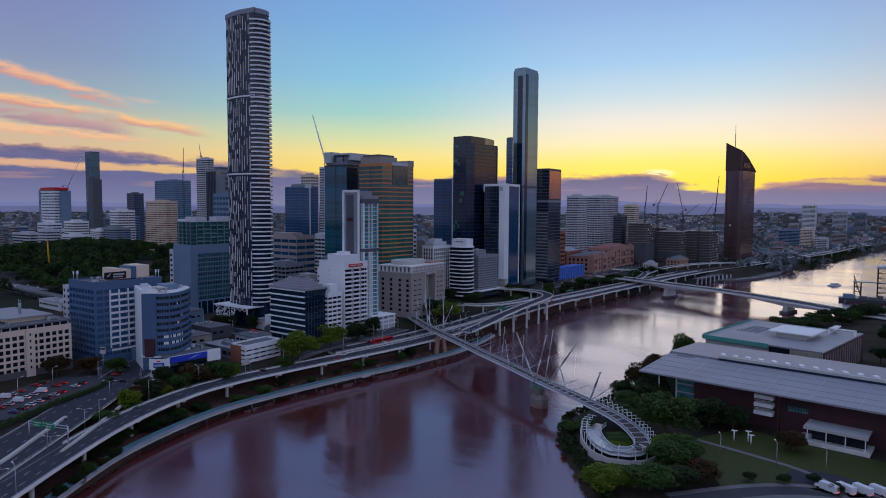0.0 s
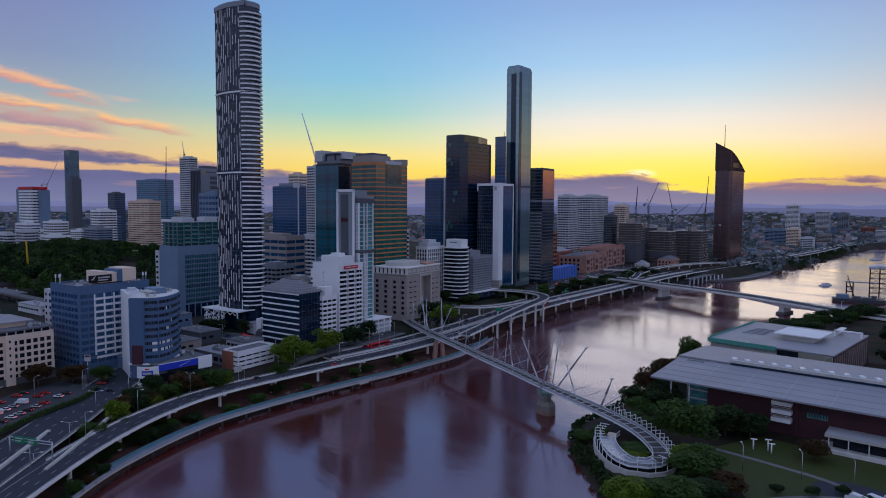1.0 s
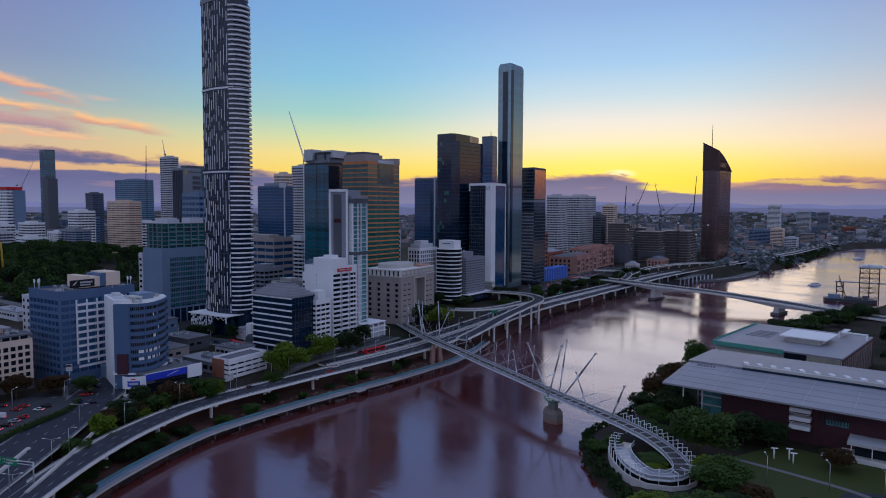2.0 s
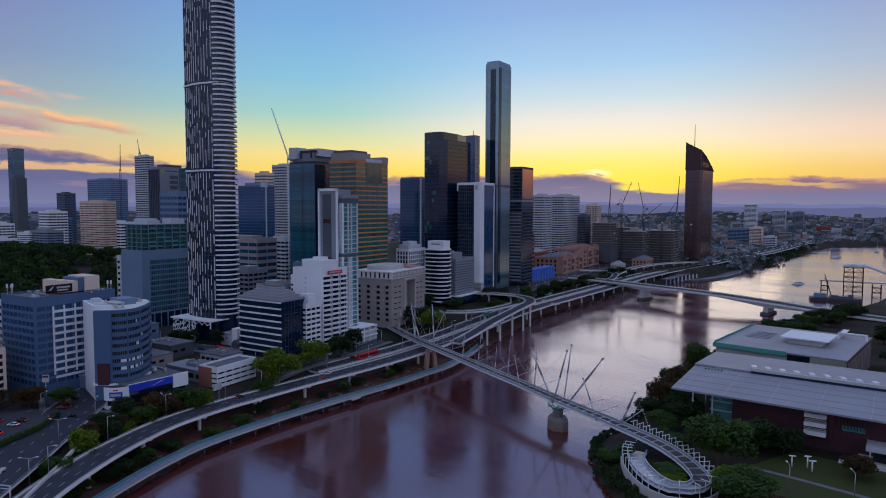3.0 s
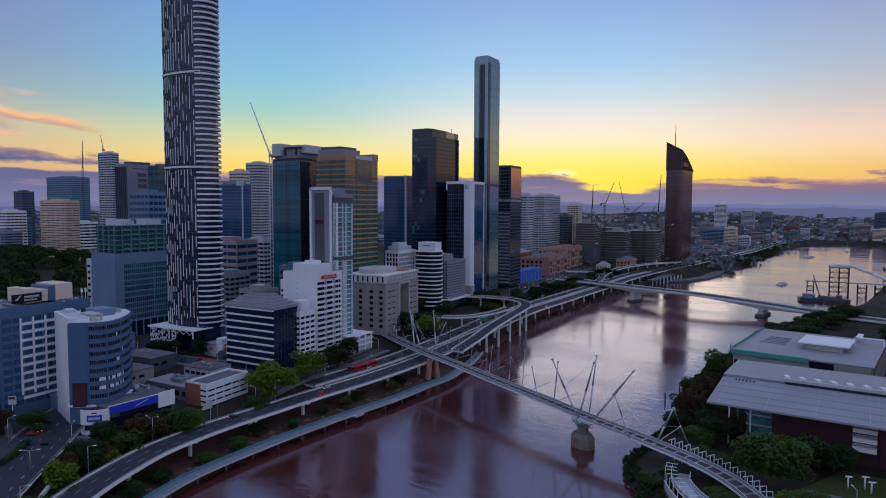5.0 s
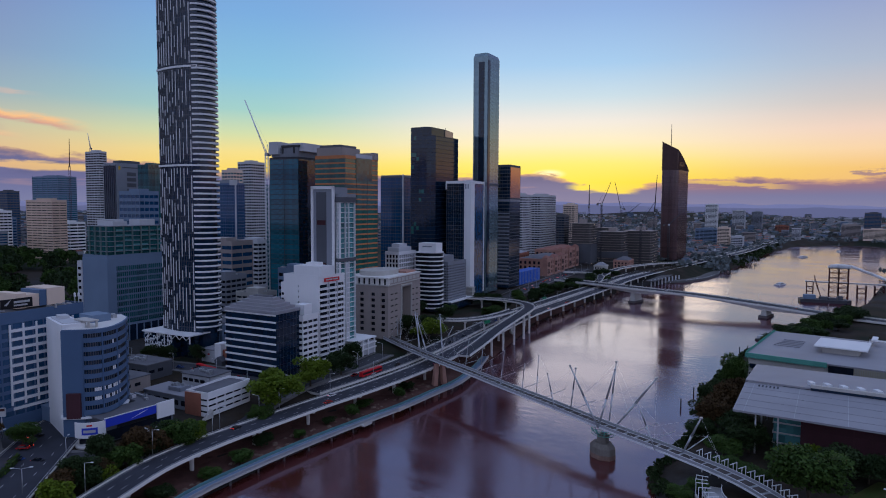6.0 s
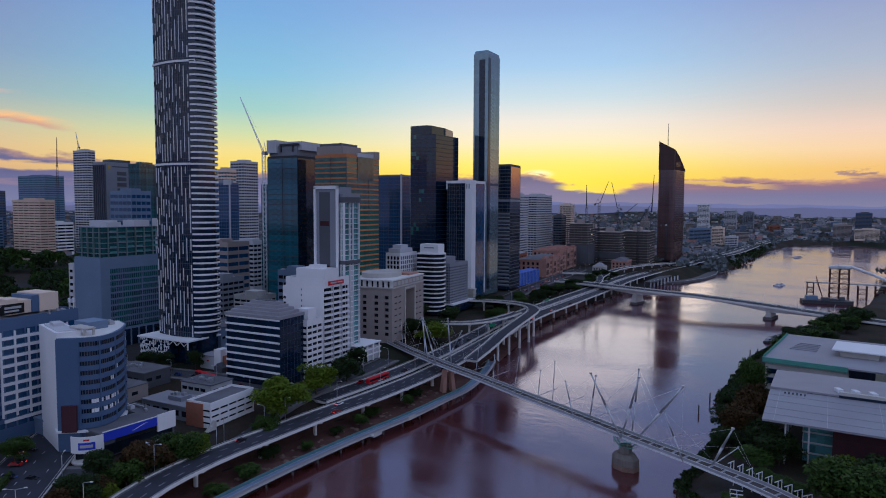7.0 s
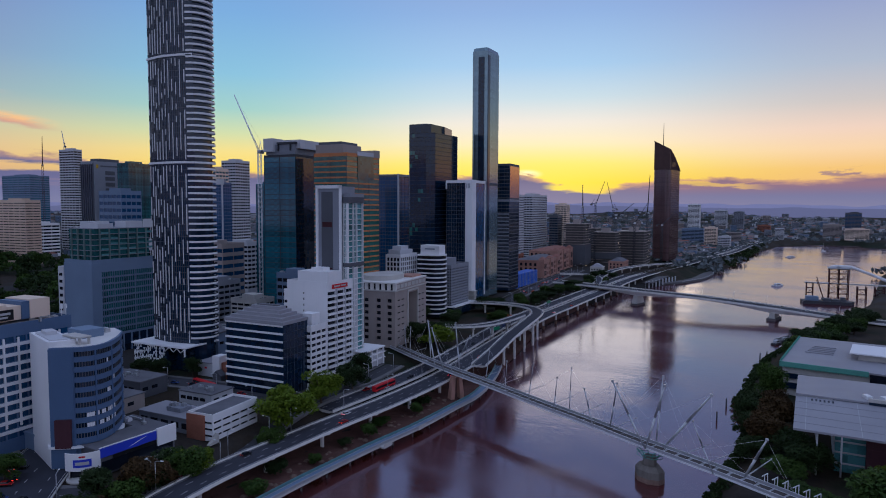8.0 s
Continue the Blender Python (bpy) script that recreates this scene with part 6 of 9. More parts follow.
def curved_blue():
    t = thing("curved_blue_office", -360.8, 155.0, 13.5, 0, "blue panelled office with curved front and white stair tower", "building")
    H, base, n = 43.2, 9.5, 9
    bm = bmesh.new()
    prism(bm, [(-24.5, 6.2), (-1.2, 0.2), (-0.2, 0.4), (2.4, 8.0), (-22.5, 14.0)], 0, H + 2.4)
    part("stair_tower", bm, WHITE, t, "white blank stair tower")
    bm = bmesh.new()
    prism(bm, [(-20.5, 6.2), (-2.0, 1.6), (0.8, 7.0), (-19.5, 11.8)], H + 2.4, H + 2.8)
    prism(bm, [(-18, 7), (-12, 5.5), (-11, 9), (-17, 10.5)], H + 2.8, H + 4.0)
    part("stair_cap", bm, WHITE_D, t)

    def bulge(k):
        """The curved front from the blue wall round to the back, k from 0 to 1."""
        return ((1 - k) ** 2 * 5.8 + 2 * k * (1 - k) * 16.4 - k * k * 8.0, (1 - k) ** 2 * 4.7 + 2 * k * (1 - k) * 14.8 + k * k * 32.4)
    pts = [(-19.0, 9.0), (0.0, 0.0), (5.8, 4.7)] + [bulge(k / 14) for k in range(1, 15)] + [(-17.0, 35.0), (-25.0, 24.0)]
    bm = bmesh.new()
    prism(bm, [(-0.2, -0.3), (6.2, 4.9), (5.0, 6.4), (-1.2, 1.4)], 1.0, H)
    part("blue_wall", bm, BLUEWALL, t)
    bm = bmesh.new()
    prism(bm, [(1.6, 0.4), (5.6, 3.7), (5.0, 4.6), (1.0, 1.4)], 8.5, 18.5)
    for v in bm.verts:
        v.co += Vector((0.45, -0.55, 0))
    part("dark_bay", bm, BROWN, t, "dark maroon bay window")
    fh = (H - base - 1.2) / n
    wall = prismmesh("wall_band", pts, 0, fh * 0.52, BLUEWALL)
    win = prismmesh("window_band", scaled(pts, -0.45), 0, fh * 0.48, GLASS_K)
    for i in range(n):
        piece("wall_band", wall, t, 0, 0, base + i * fh)
        piece("window_band", win, t, 0, 0, base + i * fh + fh * 0.52)
    for nm, d, z0, z1, mat in (("roof_edge", 0.0, H - 1.2, H + 0.4, BLUEWALL), ("roof", -1.2, H + 0.4, H + 0.55, CONCRETE_N), ("canopy", 1.2, base - 1.3, base - 0.6, WHITE), ("ground_floor", -0.6, 0.3, base, BLUEWALL)):
        bm = bmesh.new()
        prism(bm, scaled(pts, d), z0, z1)
        part(nm, bm, mat, t)
    mul = boxmesh("mullion", -0.25, -0.25, base, 0.25, 0.25, H - 1.2, BLUEWALL)
    post = boxmesh("window_post", -0.09, -0.09, base, 0.09, 0.09, H - 1.2, GREY_D)
    out, inn = scaled(pts, -0.08), scaled(pts, -0.32)
    for i in range(2, 16):
        piece("mullion" if i % 4 == 2 else "window_post", mul if i % 4 == 2 else post, t, *(out if i % 4 == 2 else inn)[i])
        if i < 14:
            piece("window_post", post, t, (inn[i][0] + inn[i + 1][0]) / 2 + 0.05, (inn[i][1] + inn[i + 1][1]) / 2)
    bm = bmesh.new()
    box(bm, -5.0, 7.5, H + 3.0, 5.5, 12.0, H + 3.5)
    for x, y in ((-4.4, 8.1), (0.2, 8.1), (4.8, 8.1), (4.8, 11.4), (-4.4, 11.4)):
        box(bm, x - 0.35, y - 0.35, H + 0.4, x + 0.35, y + 0.35, H + 3.0)
    part("roof_pergola", bm, CONCRETE, t)
    part("plant_room", boxes([(-15, 15, H + 0.5, -5, 23, H + 3.6)]), BLUEGREY, t)
    roof_clutter(t, -14, 24, -6, 30, H + 0.55, 3, 44)
    blind = boxmesh("blind", -0.05, -0.4, 0, 0.05, 0.4, fh * 0.40, WHITE)
    rng = random.Random(3)
    for i, share in ((1, 0.6), (2, 0.7), (4, 0.2), (5, 0.3), (7, 0.2)):
        for k in range(4, 11):
            q, r = inn[k], inn[k + 1]
            a = math.degrees(math.atan2(r[1] - q[1], r[0] - q[0])) - 90
            for f in (0.25, 0.75):
                if rng.random() < share:
                    piece("blind", blind, t, q[0] + (r[0] - q[0]) * f + 0.14, q[1] + (r[1] - q[1]) * f, base + i * fh + fh * 0.55, a)
    part("low_wing", boxes([(-40, 6, 0, -22, 18, 6.6), (-40.3, 5.7, 6.6, -21.8, 18.3, 7.3)]), BLUEGREY, t)


curved_blue()
ch = punched("cream_hotel", "cream rendered hotel with square windows and flat grey roof", -389.4, 73.7, 60, 57, 6.2, 13, 38.6, CREAM, GLASS, 6, 15, 17, 0.70, 0.64, 3.5, 1.5, depth=0.5)
part("corner_tower", boxes([(-5, -1.2, 0, 1.2, 3.5, 27)]), CREAM, ch)
part("stair_bay", boxes([(-0.3, 33.4, 0, 1.5, 37.6, 26.6)]), CREAM, ch, "plain cream stair bay")
part("bay_window", boxes([(1.5, 35.0, 5.5 + 3.5 * i, 1.56, 35.8, 6.9 + 3.5 * i) for i in range(6)]), GLASS, ch)
part("attic_band", boxes([(-58, 1.2, 25.8, -1.0, 56, 28.4)]), GLASS, ch)
for i in range(14):
    part("attic_post", boxes([(-1.2, 2 + i * 4.1, 25.9, -0.7, 2.6 + i * 4.1, 28.4)]), WHITE_D, ch)
part("roof_slab", boxes([(-59.5, 0.2, 28.4, 0.4, 57.1, 29.2)]), ROOFGREY, ch)
part("roof_pavilion", boxes([(-34, 30, 29.2, -10, 48, 31.6)]), CREAM, ch)
part("pavilion_roof", boxes([(-37, 27, 31.6, -8, 51, 32.1), (-55, 5, 31.0, -38, 50, 31.5)]), ROOFPALE, ch, "pale sheet roof")
roof_clutter(ch, -8, 3, -2, 52, 29.2, 9, 8)
roof_clutter(ch, -34, 4, -12, 24, 29.2, 6, 9)
part("stone_base", boxes([(-60.2, -0.25, 0, 0.25, 57.2, 4.6)]), CONCRETE_D, ch)
bm = bmesh.new()
for i in range(5):
    tube(bm, (-24 + i * 0.9, 40, 32.1), (-24 + i * 0.9, 40, 38 + i % 2 * 2), 0.14, n=6)
part("roof_mast", bm, STEEL, ch)

# ---- far towers ----
def slanted_tower():
    t = thing("slanted_brown_tower", -368, 1196, 14, -2, "tall dark brown glass tower with slanting top and spire", "skyscraper")
    wl, wr = 29.0, 76.0
    pts = rounded(-wl, 0, 0, wr, (6, 8, 10, 6), 5)
    mat = glazing("brown_curtain_glass", (0.105, 0.056, 0.056), 1.75, rough=0.12, each=0.3)
    H0 = 158.0
    n = 40
    fh = H0 / n
    gm = prismmesh("glass_band", pts, 0, fh - 0.4, mat)
    sm = prismmesh("spandrel", scaled(pts, 0.12), 0, 0.4, surface("brown_spandrel", (0.10, 0.05, 0.045), 0.4, vary=0.2))
    for i in range(n):
        piece("glass_band", gm, t, 0, 0, i * fh)
        piece("spandrel", sm, t, 0, 0, (i + 1) * fh - 0.4)
    # slanting top: a curved sail from the high front to the low back
    bm = bmesh.new()
    prof = [(0, 192), (10, 189), (22, 185), (34, 180), (46, 174), (58, 168), (68, 162), (74, 158)]
    rise = 15.0
    rows = [[bm.verts.new(p) for p in ((-wl + 1, y, H0), (-1, y, H0), (-1, y, z), (-wl + 1, y, z + rise))] for y, z in prof]
    for p, q in zip(rows, rows[1:]):
        for k in range(4):
            bm.faces.new((p[k], p[(k + 1) % 4], q[(k + 1) % 4], q[k]))
    bm.faces.new(rows[0])
    bm.faces.new(rows[-1][::-1])
    bmesh.ops.recalc_face_normals(bm, faces=bm.faces)
    part("sail_top", bm, RIBBROWN, t, "slanting brown ribbed top")
    part("top_opening", boxes([(-1.05, 12, 164, -0.85, 44, 172)]), GLASS_K, t)
    bm = bmesh.new()
    for (ya, za), (yb, zb) in zip(prof, prof[1:]):
        tube(bm, (-0.8, ya, za), (-0.8, yb, zb), 0.7, n=6)
        tube(bm, (-wl + 0.8, ya, za + rise), (-wl + 0.8, yb, zb + rise), 0.7, n=6)
    tube(bm, (-wl + 0.8, 0, 192 + rise), (-0.8, 0, 192), 0.7, n=6)
    part("roof_edge", bm, RIBBROWN, t)
    rib = boxmesh("rib", -0.16, -0.16, 0, 0.16, 0.16, H0 + 4, RIBBROWN)
    for i in range(14):
        y = 6 + i * 4.6
        piece("rib", rib, t, 0.1, y, 0)
        part("top_rib", boxes([(-1.3, y - 0.35, H0, -0.5, y + 0.35, float(np.interp(y, [p[0] for p in prof], [p[1] for p in prof])))]), BROWN, t)
    for i in range(6):
        piece("rib", rib, t, -4.5 - i * 4.0, -0.1, 0)
    bm = bmesh.new()
    tube(bm, (-14, 4, 200), (-14, 4, 238), 0.7, 0.3, n=8)
    part("spire", bm, STEELD, t)


slanted_tower()
FAR = [  # name, label, x, y, wl, wr, rot, z1, wall, glass, floors
    ("pale_ribbed_tower", "pale ribbed office tower with small windows", -561, 1051, 26, 80, 4, 126, WHITE_D, GLASS, 26),
    ("cream_tower", "cream apartment tower with ribbed sides", -518, 1098, 20, 24, 6, 110, CREAM, GLASS, 25),
    ("beige_tower", "beige tower with dark windows", -532, 922, 20, 34, 4, 124, WHITE_D, GLASS, 27),
    ("peach_hotel", "peach coloured hotel with small windows", -1075, 505, 61, 22, 6.5, 112, PEACH, GLASS, 22),
    ("white_lattice_tower", "tall white apartment tower with side balconies", -1306, 706, 40, 16, 6, 206, WHITE_D, GLASS, 40),
    ("slate_slab", "slate grey slab block far off", -1586, 770, 92, 44, 6, 168, BLUEGREY, GLASS_T, 30),
    ("white_striped_office", "white office with long dark stripes", -1290, 640, 60, 30, 6, 74, WHITE, GLASS, 9),
    ("white_terrace_block", "white terraced block above the park", -1300, 395, 40, 24, 6, 72, WHITE, GLASS, 10),
    ("grey_gate_block", "grey framed office behind the park", -1090, 430, 54, 24, 6, 68, GREY, GLASS_B, 8),
    ("white_office", "white office block behind the park", -1180, 470, 30, 30, 6, 96, WHITE, GLASS, 15),
    ("green_glass_office", "office tower of pale green glass", -880, 530, 20, 34, 6, 158, GLASS_G, GLASS_G, 30),
    ("yellow_tower", "sandy office tower behind the cranes", -763, 570, 20, 16, 6, 150, CREAM, GLASS_T, 30),
    ("white_ward_block", "white hospital-like block above the park trees", -1345, 420, 46, 26, 8, 58, WHITE, GLASS, 6),
    ("white_ward_wing", "white low wing above the park trees", -1230, 372, 30, 22, 8, 62, WHITE_D, GLASS, 7),
    ("striped_ward_block", "white block with dark floor stripes by the park", -1245, 420, 34, 26, 8, 76, WHITE, GLASS, 11),
    ("round_domed_office", "dark office with a pale dome roof", -1240, 560, 26, 24, 6, 92, GREY_D, GLASS_B, 14),
    ("navy_far_office", "small navy glass office far off", -1520, 640, 30, 24, 6, 132, GREY_D, GLASS_B, 22),
    ("slate_wedge_office", "slate office with a slanting shoulder", -733, 424, 32, 24, 6, 120, BLUEGREY, GLASS_B, 14),
    ("white_slab_office", "plain white slab office", -700, 440, 20, 24, 6, 92, WHITE_D, GLASS, 3),
    ("pale_mid_office", "pale low office among the towers", -640, 500, 34, 24, 6, 68, WHITE_D, GLASS, 10),
    ("striped_mid_office", "white striped office between glass towers", -560, 700, 30, 24, 6, 86, WHITE, GLASS, 14),
    ("glass_mid_office", "teal glass office behind the crane", -588, 478, 14, 24, 6, 126, GLASS_T, GLASS_T, 22),
    ("blue_office", "blue office beyond the river bend", -405, 1790, 52, 26, 0, 52, BLUEGREY, GLASS, 9),
    ("cream_office", "pale office beyond the river bend", -362, 1700, 26, 26, 0, 58, CREAM, GLASS, 12),
    ("white_annex_office", "white low office beyond the river bend", -330, 1690, 26, 26, 0, 38, WHITE_D, GLASS, 6),
    ("white_apartment", "white apartment tower far off", -540, 2560, 40, 30, 0, 118, WHITE, GLASS, 20),
    ("twin_apartment", "pale apartment tower far off", -455, 2620, 42, 30, 0, 96, WHITE_D, GLASS, 16),
    ("grey_apartment", "grey apartment tower far off", -400, 2640, 34, 30, 0, 92, GREY, GLASS, 16),
    ("brown_apartment", "brown apartment block on the far bank", -96, 2330, 50, 30, 0, 56, CONCRETE_B, GLASS, 10),
    ("cream_flats", "cream apartment block on the far bank", -30, 2260, 60, 30, 0, 46, CREAM, GLASS, 8),
    ("navy_apartment", "navy apartment tower on the far bank", -44, 2420, 44, 30, 0, 92, GREY_D, GLASS_B, 16),
    ("red_flats", "low red brick flats far off", -300, 2480, 40, 24, 0, 46, BRICK, GLASS, 8),
    ("white_clinic", "white clinic block above the park trees", -1180, 395, 36, 30, 8, 54, WHITE, GLASS, 6),
    ("white_stepped_clinic", "white stepped clinic above the park trees", -1130, 420, 30, 26, 8, 64, WHITE, GLASS, 9),
    ("pale_long_ward", "long pale ward block beyond the park", -1420, 400, 70, 24, 8, 50, WHITE_D, GLASS, 5),
    ("blue_glass_annex", "blue glass annex among the white blocks", -1270, 520, 34, 26, 6, 84, BLUEGREY, GLASS_B, 13),
    ("banded_tower", "pale banded tower with roof mast", -882, 701, 27, 30, 6, 172, WHITE_D, GLASS, 34),
    ("grey_low_office", "grey stepped office with punched windows", -452, 335, 22, 18, 6, 44, CONCRETE, GLASS, 8),
    ("grey_deep_office", "grey office with deep windows", -500, 345, 22, 22, 6, 52, GREY, GLASS, 8),
    ("blue_grey_office", "blue-grey office with a bay front", -424, 345, 18, 16, 6, 62, BLUEGREY, GLASS, 9),
    ("tan_office", "brown-grey office block under a flat roof", -560, 400, 60, 26, 6, 74, CONCRETE_B, GLASS_B, 8),
    ("white_mid_office", "white office with dark ribbons", -470, 470, 22, 18, 6, 82, WHITE_D, GLASS, 14),
    ("brick_office", "brick office with small windows", -470, 760, 30, 26, 6, 72, BRICK, GLASS, 9),
    ("glass_hotel", "small blue glass hotel block", -470, 720, 24, 22, 6, 60, GLASS_B, GLASS_B, 9),
    ("dark_blade_block", "narrow black blade-shaped office block", -500, 1010, 14, 26, 6, 92, GREY_D, GLASS_K, 18),
]
for nm, lb, x, y, wl, wr, rot, z1, wall, glass, fl in FAR:
    z0 = float(land_height(x, y))
    t = ribbons(nm, lb, x, y, wl, wr, rot, z0 - 1, z1, wall, glass, fl, high=0.3 if wall is PEACH else 0.5, base=5, depth=0.5, piers=max(5.0, wl / 5))
    roof_clutter(t, -wl * 0.9, wr * 0.08, -wl * 0.1, wr * 0.9, z1 - z0 + 1.1, 1, nm)
    part("roof_house", boxes([(-wl * 0.7, wr * 0.2, z1 - z0 + 1, -wl * 0.2, wr * 0.7, z1 - z0 + 4.5)]), wall, t)
st = curtain("slender_dark_tower", "slender dark residential tower far to the north", -2300, 830, 40, 30, 0, 25, 280, GLASS_T, GREY_D, 8, 8, 1.4, 0.1)
part("lower_tower", boxes([(-10, -4, 0, 30, 24, 165)]), GREY_D, st)
gg = thing("grey_gable_tower", -946, 526, 16, 6, "plain grey gabled office tower with one dark grille", "skyscraper")
part("body", boxes([(-26, 0, 0, 0, 52, 147)]), GREY, gg)
part("glass_front", boxes([(-25, -0.4, 4, -1.5, 0, 143)]), GLASS_K, gg, "dark glass front")
front_fin = boxmesh("front_fin", -0.4, -0.9, 4, 0.4, -0.4, 144, GREY_D)
for i in range(7):
    piece("front_fin", front_fin, gg, -25 + i * 3.9)
grille = boxmesh("grille", 0, 0, 0, 0.3, 14, 5.0, GREY_D)
for i in range(5):
    piece("grille", grille, gg, 0, 16, 100 + i * 7.5)
part("grille_strip", boxes([(0, 9, 140.5, 0.3, 44, 142)]), GREY_D, gg)
part("roof_plant", boxes([(-20, 10, 147, -4, 40, 151)]), GREY_D, gg)
part("orange_mark", boxes([(0, 3, 138, 0.3, 6, 143), (0, 46, 138, 0.3, 50, 141)]), YELLOW, gg)
sk = curtain("slim_navy_tower", "slim navy glass tower behind the black one", -800, 1130, 25, 20, 6, 15, 252, GLASS_B, GREY_D, 8, 8, 1.0, 0.1)
part("roof_mast", boxes([(-9, 8, 237, -8.2, 8.8, 249)]), STEELD, sk)
ct = ribbons("tower_under_construction", "white tower shell with a red screen at its top", -1405, 440, 52, 26, 8, 20, 138, WHITE, GLASS, 20, high=0.4, piers=6)
part("red_screen", boxes([(-52.6, -0.8, 114.5, 0.8, 26.8, 119.5)]), REDSIGN, ct)
part("side_screen", boxes([(-70, 4, 40, -53, 22, 116)]), BLUEGREY, ct)
part("side_screen", boxes([(1, 10, 40, 14, 25, 113)]), BLUEGREY, ct)


# ---- distant suburbs: houses and flats past counting ----
def suburbs():
    rng = np.random.default_rng(5)
    n = 7600
    ang = np.radians(rng.uniform(-32, 84, n))
    r = 1150 * (4300 / 1150) ** rng.uniform(0, 1, n) ** 0.9
    x, y = -np.sin(ang) * r, np.cos(ang) * r
    keep = ~in_river(x, y) & (gap_to(NORTH_BANK, x, y) > 60) & (gap_to(SOUTH_BANK, x, y) > 30)
    keep &= ~((x > -1250) & (x < -300) & (y < 1200)) & ~((np.abs(x + 1010) < 260) & (np.abs(y - 360) < 220))
    x, y, r = x[keep], y[keep], r[keep]
    z = land_height(x, y)
    groups = {0: [], 1: [], 2: [], 3: []}
    for i in range(len(x)):
        tall = r[i] > 1500 and rng.random() < 0.06
        w, d = (rng.uniform(16, 36), rng.uniform(14, 26)) if tall else (rng.uniform(9, 20), rng.uniform(8, 15))
        h = rng.uniform(12, 34) if tall else rng.uniform(4, 9)
        groups[int(rng.integers(0, 4))].append((x[i], y[i], z[i] - 1, w, d, h, rng.uniform(-0.3, 0.3), tall))
    for (k, rows), mat, roof in zip(groups.items(), (WHITE_D, GREY, CONCRETE_B, BLUEGREY), (ROOFGREY, REDROOF, ROOFGREY, ROOFGREY)):
        vs, fs, mi = [], [], []
        for cx, cy, cz, w, d, h, a, tall in rows:
            c, s = math.cos(a), math.sin(a)
            b = len(vs)
            for zz in (0, h + 1):
                for px, py in ((-w / 2, -d / 2), (w / 2, -d / 2), (w / 2, d / 2), (-w / 2, d / 2)):
                    vs.append((cx + px * c - py * s, cy + px * s + py * c, cz + zz))
            for q in ((0, 1, 5, 4), (1, 2, 6, 5), (2, 3, 7, 6), (3, 0, 4, 7)):
                fs.append([b + i for i in q])
                mi.append(0)
            if tall:
                fs.append([b + i for i in (4, 5, 6, 7)])
                mi.append(1)
                for f in range(int(h / 3.4)):
                    zz = cz + 2.2 + f * 3.4
                    e = len(vs)
                    for zq in (zz, zz + 1.5):
                        for px, py in ((-w / 2 - .1, -d / 2 - .1), (w / 2 + .1, -d / 2 - .1), (w / 2 + .1, d / 2 + .1), (-w / 2 - .1, d / 2 + .1)):
                            vs.append((cx + px * c - py * s, cy + px * s + py * c, zq))
                    for q in ((0, 1, 5, 4), (1, 2, 6, 5), (2, 3, 7, 6), (3, 0, 4, 7)):
                        fs.append([e + i for i in q])
                        mi.append(2)
            else:
                e = len(vs)
                vs.append((cx - w * 0.3 * c, cy - w * 0.3 * s, cz + h + 3.4))
                vs.append((cx + w * 0.3 * c, cy + w * 0.3 * s, cz + h + 3.4))
                for q in ((4, 5, e + 1 - b, e - b), (5, 6, e + 1 - b), (6, 7, e - b, e + 1 - b), (7, 4, e - b)):
                    fs.append([b + i for i in q])
                    mi.append(1)
        me = bpy.data.meshes.new("suburb_houses")
        me.from_pydata(vs, [], fs)
        for m in (mat, roof, GLASS):
            me.materials.append(m)
        me.polygons.foreach_set("material_index", mi)
        tagged(new("suburb_houses", me), "far suburb of pale houses and small flats", "houses", kind="stuff")


suburbs()

# ---- south bank: gallery, library, lawn ----
ga = thing("art_gallery", -140, 306, 5.5, 1.0, "art gallery with vast pale metal roof over dark maroon walls", "museum")
RX = 165.0


def roof_sheet(rows, thick=0.8):
    bm = bmesh.new()
    for (x0, y0, z0), (x1, y1, z1), (x2, y2, z2), (x3, y3, z3) in rows:
        top = [bm.verts.new(p) for p in ((x0, y0, z0), (x1, y1, z1), (x2, y2, z2), (x3, y3, z3))]
        low = [bm.verts.new((v.co.x, v.co.y, v.co.z - thick)) for v in top]
        bm.faces.new(top)
        bm.faces.new(low[::-1])
        for i in range(4):
            bm.faces.new((low[i], low[(i + 1) % 4], top[(i + 1) % 4], top[i]))
    return bm


part("lower_roof", roof_sheet([((0, 0, 19.0), (RX, 0, 19.0), (RX, 40, 21.2), (0, 40, 21.2))]), ROOFPALE, ga, "pale grey sheet roof")
part("upper_roof", roof_sheet([((0, 40, 22.2), (RX, 40, 22.2), (RX, 84, 20.2), (0, 84, 20.2))]), ROOFPALE, ga, "pale grey sheet roof")
part("roof_lip", boxes([(26, 39.5, 21.0, RX, 41.2, 23.6)]), CONCRETE, ga)
part("clerestory", boxes([(26, 39.2, 21.25, RX, 39.5, 22.3)]), GLASS_K, ga)
seam = boxmesh("roof_seam", 0, -0.1, 0, RX, 0.1, 0.1, ROOFPALE)
for y, z in ((7, 19.38), (15, 19.82), (24, 20.32), (32, 20.76)):
    piece("roof_seam", seam, ga, 0, y, z + 0.02)
cross = boxmesh("roof_joint", -0.06, 0, 0, 0.06, 40, 0.05, STEEL)
for i in range(9):
    ob = piece("roof_joint", cross, ga, 4 + i * 18, 0.1, 19.02, 0, math.degrees(math.atan2(2.2, 40)))
lid = boxmesh("skylight", -1.1, -2.0, 0, 1.1, 2.0, 1.4, STEELW)
for i in range(15):
    piece("skylight", lid, ga, 26 + i * 6.2, 47, 21.9, 24)
